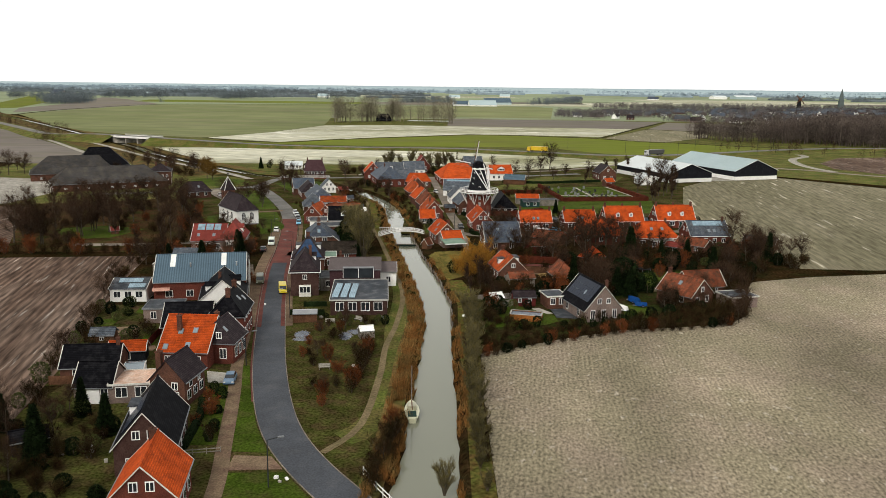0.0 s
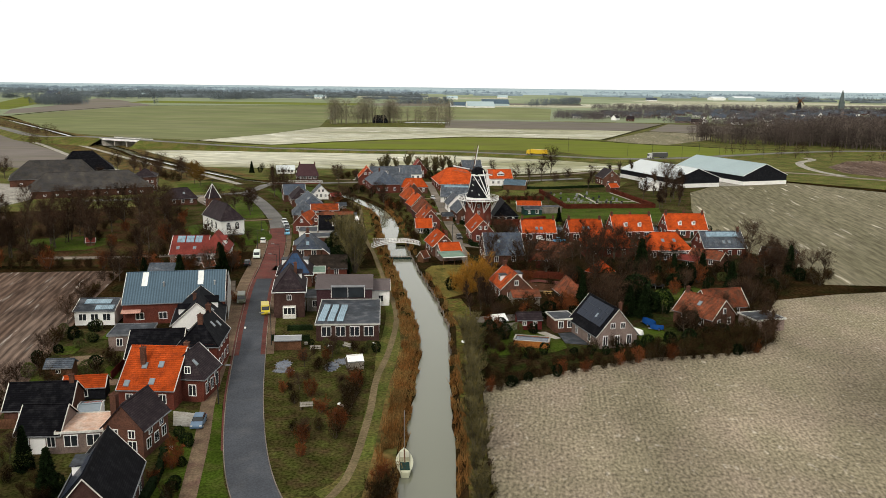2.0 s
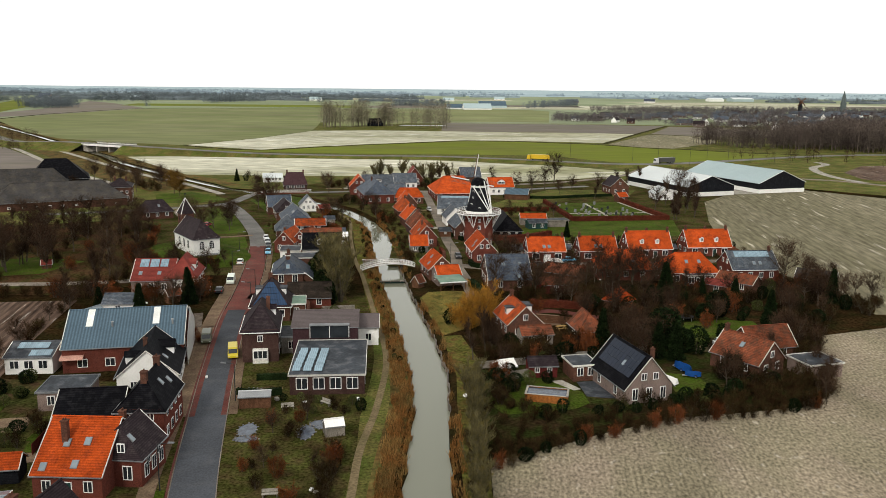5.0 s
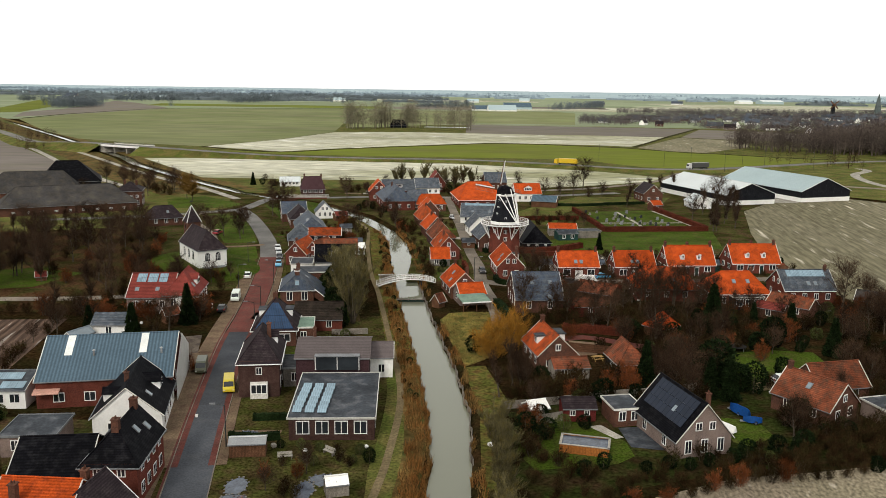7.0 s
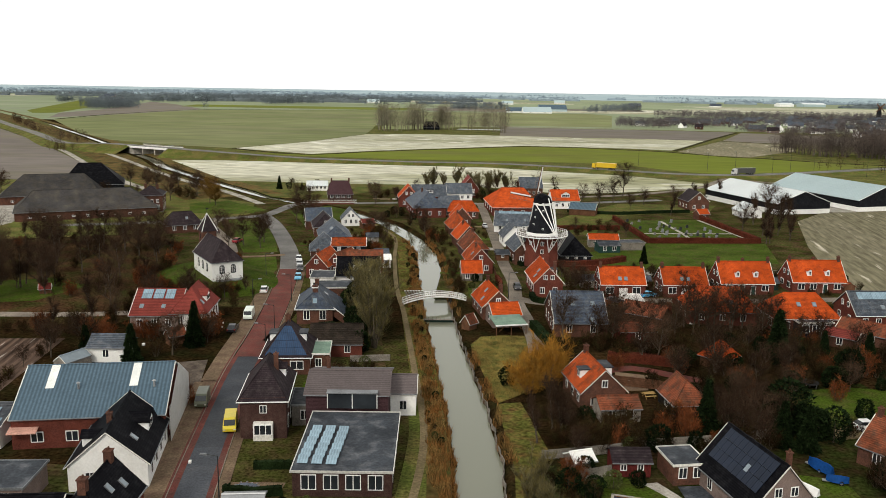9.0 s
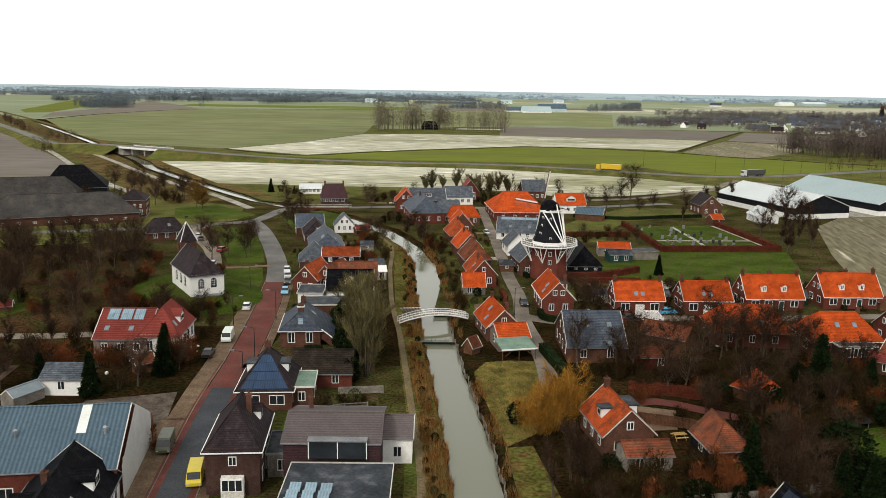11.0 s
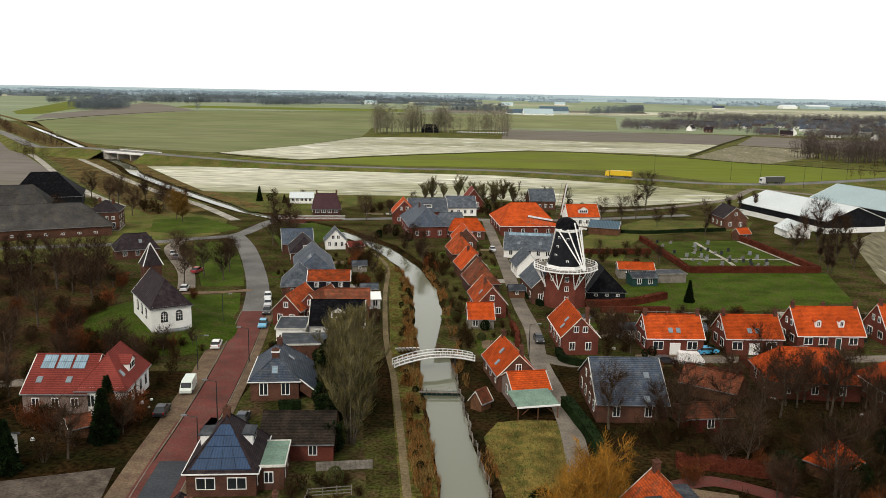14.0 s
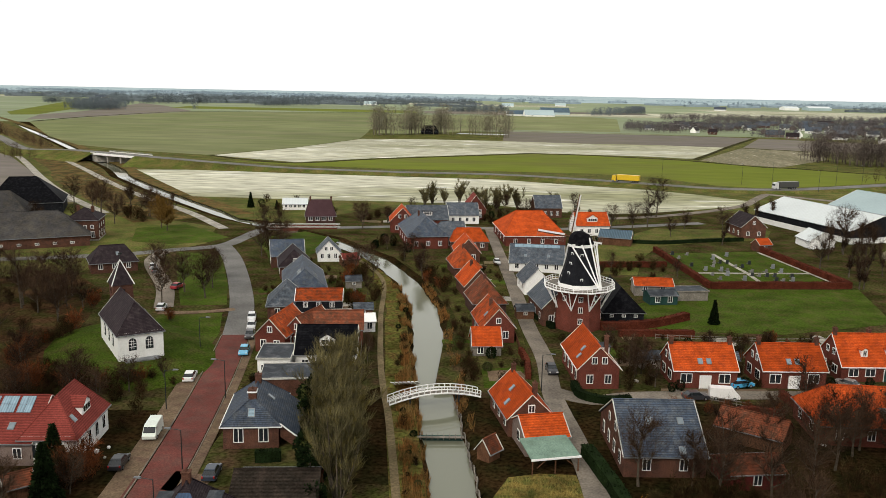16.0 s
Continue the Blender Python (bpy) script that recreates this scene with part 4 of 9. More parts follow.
def house(name, x, y, rot, L, W, ze, zr, roof, wall, label, ia=0.0, ib=0.0, wins="f3 b3 s2 e2", chim=(), sky=(), solar=(), dorm=(),
          over=0.35, trim=None, door=None, category="house", group="", tall=1.45, wide=1.1, bars=1, panel=None, verge=True, gut=None, mid=None, flat=False, base=None, foot=0.45):
    """A house on the ground at x, y; its ridge runs along local x, turned by rot. ia, ib: how far the ridge stops short of the two ends (0: a gable)."""
    trim = trim or TRIM
    h = thing(name, pose(x, y, 0, 0, 0, rot), label, category, group)
    FEET.append((x, y, rot, L / 2 + 0.8, W / 2 + 0.8))
    # walls, with gables
    bm = bmesh.new()
    z0 = -0.2
    lo = [bm.verts.new((sx * L / 2, sy * W / 2, z0)) for sx, sy in ((-1, -1), (1, -1), (1, 1), (-1, 1))]
    up = [bm.verts.new((sx * L / 2, sy * W / 2, ze)) for sx, sy in ((-1, -1), (1, -1), (1, 1), (-1, 1))]
    for i in range(4):
        j = (i + 1) % 4
        bm.faces.new((lo[i], lo[j], up[j], up[i]))
    bm.faces.new(up)
    top = zr - 0.12
    if not flat:
        for inset, sx, (p, q) in ((ia, -1, (3, 0)), (ib, 1, (1, 2))):
            if inset == 0:
                a = bm.verts.new((sx * L / 2, 0, top))
                bm.faces.new((up[p], up[q], a))
    part("wall", bm, wall, h)
    if base:
        bm = bmesh.new()
        bx(bm, 0, 0, (foot - 0.05) / 2, L + 0.06, W + 0.06, foot + 0.05)
        part("plinth", bm, base, h)
    # roof
    o = over
    slope = (zr - ze) / (W / 2) if not flat else 0
    zl = ze - slope * o
    A, B = -L / 2 - (o if ia else o * 0.6), L / 2 + (o if ib else o * 0.6)
    hw = W / 2 + o
    bm = bmesh.new()
    if flat:
        solid(bm, [(-L / 2 - 0.15, -W / 2 - 0.15, ze + 0.12), (L / 2 + 0.15, -W / 2 - 0.15, ze + 0.12), (L / 2 + 0.15, W / 2 + 0.15, ze + 0.12), (-L / 2 - 0.15, W / 2 + 0.15, ze + 0.12)], 0.2)
        part("roof", bm, roof, h)
        for sy in (-1, 1):
            bm = bmesh.new()
            bx(bm, 0, sy * (W / 2 + 0.2), ze + 0.1, L + 0.5, 0.1, 0.3)
            part("roof_edge", bm, trim, h)
        for sx in (-1, 1):
            bm = bmesh.new()
            bx(bm, sx * (L / 2 + 0.2), 0, ze + 0.1, 0.1, W + 0.3, 0.295)
            part("roof_edge", bm, trim, h)
    else:
        ra, rb = -L / 2 + ia - (0 if ia else o * 0.6), L / 2 - ib + (0 if ib else o * 0.6)
        th = 0.16
        solid(bm, [(A, -hw, zl), (B, -hw, zl), (rb, 0, zr), (ra, 0, zr)], th)
        solid(bm, [(B, hw, zl), (A, hw, zl), (ra, 0, zr), (rb, 0, zr)], th)
        if ia:
            solid(bm, [(A, hw, zl), (A, -hw, zl), (ra, 0, zr)], th)
        if ib:
            solid(bm, [(B, -hw, zl), (B, hw, zl), (rb, 0, zr)], th)
        bmesh.ops.recalc_face_normals(bm, faces=bm.faces[:])
        part("roof", bm, roof, h)
        bm = bmesh.new()
        rod(bm, (ra, 0, zr + 0.02), (rb, 0, zr + 0.02), 0.12, 0.12, 6)
        for inset, e in ((ia, A), (ib, B)):
            if inset:
                for sy in (-1, 1):
                    rod(bm, (e * 0.995, sy * hw * 0.99, zl + 0.03), (ra if e < 0 else rb, 0, zr + 0.02), 0.09, 0.09, 5)
        part("ridge", bm, mid or roof, h)
        # gutters along the eaves, white boards up the gables
        for sy in (-1, 1):
            bm = bmesh.new()
            bx(bm, 0, sy * (hw + 0.04), zl - 0.05, B - A, 0.11, 0.13)
            part("gutter", bm, gut or LEAD, h)
        for inset, e in ((ia, A - 0.04), (ib, B + 0.04)):
            if inset:
                bm = bmesh.new()
                bx(bm, e, 0, zl - 0.05, 0.11, 2 * hw + 0.16, 0.13)
                part("gutter", bm, gut or LEAD, h)
        if verge:
            for inset, e in ((ia, A), (ib, B)):
                if not inset:
                    s = -1 if e < 0 else 1
                    for sy in (-1, 1):
                        bm = bmesh.new()
                        solid(bm, [(e + s * 0.05, sy * hw, zl + 0.05), (e + s * 0.05, 0, zr + 0.05), (e - s * 0.07, 0, zr + 0.05), (e - s * 0.05, sy * hw, zl + 0.05)], 0.15)
                        bmesh.ops.recalc_face_normals(bm, faces=bm.faces[:])
                        part("verge_board", bm, trim, h)
    # windows and doors
    for spec in wins.split():
        face, rest = spec[0], spec[1:]
        has_door = rest.endswith("d")
        n = int(rest.rstrip("d"))
        fl = face.lower()
        span = L if fl in "fb" else W
        upper = face.isupper()
        if upper:
            zc = ze + (zr - ze) * 0.33 if fl in "se" and not flat and ze < 4.2 else min(ze - 1.0, 4.2)
            ww, hh = min(wide, 0.95), min(tall, 1.15)
            use = span * (0.5 if fl in "se" and ze < 4.2 else 0.86)
        else:
            zc, ww, hh, use = 1.0 + tall / 2 - 0.1, wide, tall, span * 0.9
            zc = min(zc, max(0.9, ze - hh / 2 - 0.25))
        for i in range(n):
            u = (i + 0.5) / n * use - use / 2
            if has_door and i == n // 2 and not upper:
                add_door(h, face_pose(fl, L, W, u, 1.05), 1.7 if door else 0.95, 2.1, door or GREENPAINT)
            else:
                add_window(h, face_pose(fl, L, W, u, zc), ww, hh, bars)
    for c in chim:
        u, v = c[0], c[1]
        zz = zr - abs(v) * 2 / W * (zr - ze) if not flat else ze
        chimney(h, u, v, zz - 0.6, max(zz + 0.9, zr + 0.5) if not flat else ze + 0.9, c[2] if len(c) > 2 else 0.6)
    ang = math.atan2(zr - ze, W / 2) if not flat else 0

    def on_slope(side, u, v):
        sy = -1 if side == "f" else 1
        p = Vector((u, sy * hw * (1 - v), zl + (zr - zl) * v))
        return Matrix.Translation(p) @ Euler((ang if side == "f" else -ang, 0, 0)).to_matrix().to_4x4()

    for side, u, v in sky:
        bm = bmesh.new()
        m = on_slope(side, u, v)
        bx(bm, 0, 0, 0.05, 0.8, 1.1, 0.12, m)
        f = part("roof_window", bm, LEAD, h)
        bm = bmesh.new()
        bx(bm, 0, 0, 0.08, 0.64, 0.92, 0.09, m)
        part("pane", bm, SKYGLASS, f)
    slant = math.hypot(hw, zr - zl)
    for side, u0, u1, v0, v1 in solar:
        n = max(1, round((u1 - u0) / 1.05))
        k = max(1, round((v1 - v0) * slant / 1.7))
        for i in range(n):
            for j in range(k):
                bm = bmesh.new()
                m = on_slope(side, u0 + (i + 0.5) * (u1 - u0) / n, v0 + (j + 0.5) * (v1 - v0) / k)
                bx(bm, 0, 0, 0.09, (u1 - u0) / n - 0.05, (v1 - v0) * slant / k - 0.06, 0.06, m)
                part("solar_panel", bm, panel or PANEL, h)
    for d in dorm:
        side, u, w = d[:3]
        kind = d[3] if len(d) > 3 else "gable"
        sy = -1 if side == "f" else 1
        v = 0.3
        yy, zz = sy * hw * (1 - v), zl + (zr - zl) * v
        hh = 1.35
        back = hh / max(0.3, math.tan(ang)) + 0.3
        bm = bmesh.new()
        bx(bm, u, yy - sy * back / 2, zz + hh / 2, w, back, hh)
        if kind == "gable":
            bm2 = bmesh.new()
            for s in (-1, 1):
                solid(bm2, [(u + s * (w / 2 + 0.2), yy + sy * 0.25, zz + hh - 0.1), (u, yy + sy * 0.25, zz + hh + w * 0.32), (u, yy - sy * (back + 0.9), zz + hh + w * 0.32), (u + s * (w / 2 + 0.2), yy - sy * back, zz + hh - 0.1)], 0.12)
            fa = [bm.verts.new((u + s * w / 2, yy + sy * 0.01, zz + hh - 0.02)) for s in (-1, 1)] + [bm.verts.new((u, yy + sy * 0.01, zz + hh + w * 0.3))]
            bm.faces.new(fa)
        else:
            bm2 = bmesh.new()
            solid(bm2, [(u - w / 2 - 0.15, yy + sy * 0.25, zz + hh + 0.1), (u + w / 2 + 0.15, yy + sy * 0.25, zz + hh + 0.1), (u + w / 2 + 0.15, yy - sy * back, zz + hh + 0.14), (u - w / 2 - 0.15, yy - sy * back, zz + hh + 0.14)], 0.16)
        bmesh.ops.recalc_face_normals(bm2, faces=bm2.faces[:])
        dm = part("dormer", bm, WHITE, h)
        part("dormer_roof", bm2, roof if kind == "gable" else BITUMEN, dm)
        add_window(dm, pose(u, yy + sy * 0.02, zz + hh / 2, 0, 0, 0 if sy < 0 else 180), max(0.6, w - 0.4), hh - 0.35, max(1, int(w / 1.0)))
    return h

# ---- west of the road ----
hall = house("workshop_hall", -51.1, 180.2, 11.0, 19.19, 16.47, 4.3, 8.6, BLUEMETAL, REDBRICK, "large workshop hall with blue metal roof and brick front", wins="f4 e3 E3", category="hall", wide=1.6, over=0.3)
for u in (-6.0, 4.8):
    bm = bmesh.new()
    for sy in (-1, 1):
        solid(bm, [(u - 0.55, sy * 8.28, 4.19), (u + 0.55, sy * 8.28, 4.19), (u + 0.55, sy * 0.1, 8.62), (u - 0.55, sy * 0.1, 8.62)], 0.06)
    bmesh.ops.recalc_face_normals(bm, faces=bm.faces[:])
    part("rooflight", bm, surface("milky_rooflight", (0.68, 0.70, 0.68), 0.5, 0.1, 0.4, 0.1, 4, 0.05), hall, "white translucent rooflight strip")
bm = bmesh.new()
g = [bm.verts.new(v) for v in ((10.16, -7.9, 0), (10.16, 7.9, 0), (10.16, 7.9, 4.2), (10.16, 0, 8.45), (10.16, -7.9, 4.2))]
bm.faces.new(g)
bmesh.ops.solidify(bm, geom=bm.faces[:], thickness=0.05)
part("gable_wall", bm, PLASTER, hall, "white plastered gable wall")
for u in (-2.2, 7.6):
    bm = bmesh.new()
    rod(bm, (u, -4.0, 6.3), (u, -4.0, 7.3), 0.16, 0.16, 8)
    rod(bm, (u, -4.0, 7.3), (u, -4.0, 7.45), 0.28, 0.1, 8)
    part("roof_vent", bm, STEEL, hall)
bm = bmesh.new()
solid(bm, [(-9.8, -9.6, 2.7), (-6.2, -9.6, 2.7), (-6.2, -8.05, 3.1), (-9.8, -8.05, 3.1)], 0.12)
part("awning", bm, surface("faded_pink_awning", (0.45, 0.25, 0.2), 0.8), hall, "faded pink awning")
house("hall_annex", -64.7, 174.4, 4.6, 7.54, 8.73, 3.0, 4.3, BITUMEN, PLASTER, "low white annex with grey roof and solar panels", wins="f3 s2", wide=1.5, category="outbuilding", solar=(("f", -2.5, 2.5, 0.55, 0.9), ("f", 0, 3.5, 0.1, 0.45)), panel=PALEPANEL)
house("house", -43.2, 167.3, 102, 13.36, 8.96, 3.3, 7.2, BLACKTILE, PLASTER, "white plastered house with dark tiled roof", wins="f4 F2 s2 b2", dorm=(("f", 1.5, 2.6), ("b", -3, 1.8)), tall=1.5, chim=((-2, 0.6),), sky=(("f", -3.5, 0.5),))
house("outbuilding", -52.6, 157.9, 6.5, 6.82, 6.77, 2.8, 2.8, BITUMEN, GREYBRICK, "flat-roofed grey outbuilding behind the house", flat=True, wins="f2 s1", category="outbuilding", trim=LEAD)
house("house", -36.9, 147.4, 93.4, 10.28, 6.17, 5.2, 8.4, BLACKTILE, REDBRICK, "brown brick house with glossy black hipped roof", ia=3.2, wins="s2 S2 f4 F4 b2", chim=((-2.2, 0, 0.8), (4.2, 0, 0.8)), sky=(("f", 0.5, 0.6), ("f", 2.8, 0.45)), wide=1.2)
house("house_wing", -44.5, 147.5, 7.4, 8.54, 10.76, 3.2, 6.2, BLACKTILE, BRICK, "low wing with black tiles and bitumen top", wins="f3", category="outbuilding")
house("house", -39.9, 134.1, -2.7, 8.13, 12.32, 3.2, 7.6, ORANGE, REDBRICK, "red brick house under a large orange tiled roof", wins="f3d s2", sky=(("f", -1.2, 0.55), ("f", 1.2, 0.58), ("f", 0.6, 0.2), ("f", -3, 0.15)), chim=((-1.5, -2.6, 0.7),))
house("house", -35.4, 134.5, 84.3, 6.78, 6.25, 3.9, 7.0, PURPLETILE, REDBRICK, "bright red house front with dark half-hipped roof", ia=1.6, wins="s2 S2 f3 F2", wide=1.2, tall=1.8, chim=((1.5, 1.2, 0.7),), sky=(("f", -2, 0.6),), trim=WHITE)
house("shed", -50.8, 132.9, 9.3, 5.87, 3.26, 2.2, 3.3, ORANGE, BLACKWOOD, "small garden shed with orange roof", wins="f1", category="shed")
house("house", -53.2, 124.7, 7.3, 8.68, 6.52, 2.8, 5.3, BLACKTILE, BRICK, "low dark-roofed brick bungalow by the field", wins="f2 s1", chim=((3.8, 0),))
house("house", -49, 116.3, 3.2, 5.46, 6.73, 2.8, 5.4, BLACKTILE, GREYBRICK, "small grey cottage with black tiled roof", wins="f3d s1 b2", door=WHITE)
house("extension", -43.9, 116.4, 9.2, 6.06, 5.90, 2.8, 2.8, PINKROOF, GREYBRICK, "flat extension with pinkish gravel roof and glazed front", flat=True, wins="f2", wide=1.7, tall=1.6, category="outbuilding")
house("house", -37.1, 115.4, 81.1, 6.75, 5.29, 4.2, 7.1, PURPLETILE, BRICK, "brown brick house with dark tiled roof", wins="s2 S2 f3 F2 b2", chim=((-1.5, 2.0, 0.8),), wide=1.2, verge=False)
house("house", -34.7, 96.9, 100.1, 12.80, 7.02, 3.8, 8.0, BLACKTILE, DARKBRICK, "dark brick house with black roof and white gable boards", wins="s2 S2 f3 F1 b2", solar=(("b", -4.5, 2.5, 0.25, 0.9),), wide=1.3, dorm=(("b", 2, 2.6, "flat"),))
house("house", -30, 82.5, 97, 9.14, 6.82, 3.9, 7.4, ORANGE, REDBRICK, "brick house with orange tiles and white gable boards", wins="s2 S2 f3 F3", chim=((3.6, 0.4, 0.7),), wide=1.3, ia=0)
# church
ch = house("church", -63.6, 268.3, 124.5, 15.83, 7.30, 6.0, 10.2, PURPLETILE, PLASTER, "small whitewashed church with dark hipped roof", ia=3.7, wins="", category="church", over=0.25, base=LEAD)
red = house("house", -55.9, 230.2, 95.9, 11.22, 6.67, 3.8, 7.8, REDTILE, PLASTER, "white-fronted house with red tiled roof", ia=3.4, ib=2.0, wins="f4 s2 b2", dorm=(("f", 0.2, 2.8),), tall=1.9, sky=(("f", -3.2, 0.4), ("b", -3, 0.4)))
house("house_wing", -62.3, 229.9, 4.9, 9.12, 12.05, 3.2, 6.9, REDTILE, GREYBRICK, "red-tiled wing with solar collectors on the ridge", wins="f3 s2", sky=(("f", -2.8, 0.35), ("f", 1.4, 0.35)), solar=(("f", -3.4, -1.4, 0.62, 0.97), ("f", -1.1, 0.9, 0.62, 0.97), ("f", 1.2, 3.0, 0.62, 0.97)), panel=PALEPANEL, category="house")
house("shed", -62.7, 207.7, 3.8, 6.25, 5.59, 2.8, 4.2, GREYTILE, PLASTER, "white garage with grey roof", wins="f1 s1", category="shed", verge=False)
house("shed", -54.8, 216.6, 41.7, 3.01, 2.17, 2.0, 3.0, RUST, BROWNWOOD, "little garden shed with red roof", wins="", category="shed")
# farm behind the wood
house("farm_barn", -141.5, 361.0, 28, 46, 19, 3.4, 9.4, THATCH, BRICK, "huge farm barn with dark weathered roof", ia=6, ib=8, wins="f9 s3", tall=0.7, category="barn", over=0.5, verge=False)
house("farm_barn", -172.1, 395.3, 24.2, 36, 22, 3.6, 10.6, THATCH, BRICK, "huge farm barn with dark weathered roof", ia=8, ib=6, wins="s3 f6", tall=0.8, category="barn", over=0.5, verge=False)
house("farm_barn", -171.1, 428.2, 23.3, 25.15, 22.54, 4, 12.2, BLACKTILE, BLACKWOOD, "dark barn with black roof", ia=7, ib=9, wins="", category="barn", verge=False)
house("villa", -123.7, 375.6, 14.9, 9.11, 11.46, 6.4, 9.2, PURPLETILE, BRICK, "brick villa with white bays and dark hipped roof", ia=4.2, ib=4.2, wins="f4 F4 e3 E3", tall=1.9, chim=((-2, 1, 0.8), (2.5, -1, 0.8)), trim=WHITE, base=CONCRETE)
house("house", -96.5, 333.7, 30.5, 10.93, 8.08, 2.8, 6.3, PURPLETILE, BRICK, "low brick house with dark hipped roof beside the lane", ia=2.5, ib=2.5, wins="f3 e2 b3", sky=(("f", 1, 0.5),))
# ---- between road and canal ----
house("house", -14.9, 170.1, 3.4, 11.53, 17.62, 3.1, 3.1, BITUMEN, DARKBRICK, "modern flat-roofed brick house with wide glazed front", flat=True, wins="f4 e4 s2", wide=1.8, tall=1.9, category="house")
up = house("house_wing", -17.3, 185.6, 3.5, 11.34, 10.91, 5.4, 6.9, TAUPE, MAROON, "upper storey with maroon tiles and a dark glazed bay", wins="", over=0.4, chim=((-3.6, 3.6, 0.5),), category="house", trim=TAUPE)
bm = bmesh.new()
bx(bm, 0.8, -5.6, 4.6, 6.6, 0.9, 2.2)
bay = part("glazed_bay", bm, GLASS, up, "dark glazed bay window")
bm = bmesh.new()
bx(bm, 0.8, -5.7, 5.78, 7.0, 1.3, 0.14)
part("bay_roof", bm, LEAD, bay, "grey lead roof of the bay")
bm = bmesh.new()
for u in (-2.6, 0.8, 4.2):
    bx(bm, u, -6.06, 4.6, 0.1, 0.06, 2.2)
part("bay_frame", bm, WHITE, bay)
house("extension", -10, 189.9, 3.5, 3.67, 7.29, 3.6, 5.0, TAUPE, PLASTER, "narrow white plastered side wing", wins="f1 e2", category="outbuilding")
house("house", -28.4, 182, 97.5, 10.96, 6.14, 5.8, 9.6, PURPLETILE, DARKBRICK, "tall dark brick house with steep hipped roof", ia=3.6, ib=3.2, wins="S1 f3 F3 b2", wide=1.3, tall=1.7, dorm=(("f", 1.4, 1.7),), chim=((0, -1.2, 0.6),), gut=WHITE)
house("porch", -23.6, 184.5, 7.5, 3.46, 6.21, 3.0, 3.0, BITUMEN, GREYWOOD, "flat grey boarded link building", flat=True, wins="f1", category="outbuilding", trim=LEAD)
house("house", -31.3, 206.6, 96.7, 9.76, 7.88, 3.4, 8.0, PURPLETILE, BRICK, "square brick house with steep tent roof and dark solar panels", ia=4.2, ib=4.2, wins="s2 f3 b3", wide=2.2, tall=1.5, dorm=(("f", 0.4, 2.6, "flat"), ("b", 0.4, 2.6, "flat")), chim=((0.2, 0.1, 0.8),), gut=WHITE)
house("extension", -26.2, 207.1, 7.7, 3.47, 6.65, 3.0, 3.0, GREENROOF, BRICK, "flat extension with white roof edge", flat=True, wins="f1 e2", category="outbuilding")
house("shed", -24.8, 216.6, 5.7, 9.25, 10.01, 2.5, 4.7, OLDROOF, REDBRICK, "old brick barn with mossy brown roof", wins="f2", category="shed", verge=False)
slate = house("house", -32.9, 237.3, 97.9, 11.47, 7.14, 3.4, 6.3, SLATE, BRICK, "brick house with blue-grey hipped roof and white cornice", ia=2.3, ib=2.3, wins="s2 b3", wide=1.3, tall=2.0, sky=(("f", 0.5, 0.5),), chim=((-3.2, 0, 1.0), (2.6, 0, 0.8)), gut=WHITE)
bm = bmesh.new()
solid(bm, [(-5.7, -6.1, 1.5), (5.7, -6.1, 1.5), (5.5, -3.9, 3.3), (-5.5, -3.9, 3.3)], 0.14)
bmesh.ops.recalc_face_normals(bm, faces=bm.faces[:])
part("catslide_roof", bm, SLATE, slate)
bm = bmesh.new()
solid(bm, [(-5.45, -5.8, 1.5), (5.45, -5.8, 1.5), (5.45, -3.72, 3.05), (-5.45, -3.72, 3.05)], 1.6)
bmesh.ops.recalc_face_normals(bm, faces=bm.faces[:])
part("side_wall", bm, BRICK, slate)
bm = bmesh.new()
solid(bm, [(-5.85, -6.1, 1.56), (-5.85, -3.9, 3.38), (-5.68, -3.9, 3.38), (-5.68, -6.1, 1.56)], 0.2)
bmesh.ops.recalc_face_normals(bm, faces=bm.faces[:])
part("verge_board", bm, WHITE, slate)
bm = bmesh.new()
bx(bm, -5.58, 0, 3.05, 0.14, 7.6, 0.4)
bx(bm, -5.68, 0, 3.28, 0.3, 7.8, 0.1)
part("cornice", bm, WHITE, slate, "white moulded wooden cornice")
for u in (-1.66, 1.66):
    bm = bmesh.new()
    bx(bm, -5.56, u, 2.62, 0.12, 1.7, 0.24)
    part("lintel", bm, PLASTER, slate, "pale stone window head")
hip = Matrix.Translation((-4.75, 0, 4.55)) @ Matrix.Rotation(-math.atan2(3.2, 2.65), 4, "Y")
bm = bmesh.new()
bx(bm, 0, 0, 0.06, 1.2, 0.9, 0.12, hip)
rw_ = part("roof_window", bm, LEAD, slate)
bm = bmesh.new()
bx(bm, 0, 0, 0.1, 1.0, 0.74, 0.09, hip)
part("pane", bm, PALEPANEL, rw_)
bm = bmesh.new()
bx(bm, -3.2, 0, 7.0, 1.3, 1.3, 0.16)
part("chimney_cap", bm, WHITE, slate, "white chimney cap")
house("house", -28.8, 267.6, 6, 10.07, 10.09, 3.1, 6.6, BLACKTILE, PLASTER, "black-roofed house with white front and ornate dormer", wins="f4 e2", wide=1.2, dorm=(("f", 0.2, 2.5),), tall=1.2)
house("extension", -36.6, 263.2, 6, 5.21, 7.76, 2.9, 2.9, BITUMEN, PLASTER, "flat white extension with wide windows", flat=True, wins="f2 s2", wide=1.8, tall=1.1, category="outbuilding")
house("garage", -31, 254.2, 9.9, 10.67, 6.68, 2.8, 2.8, BITUMEN, BRICK, "long flat-roofed brick garage with grey roof", flat=True, wins="", category="garage")
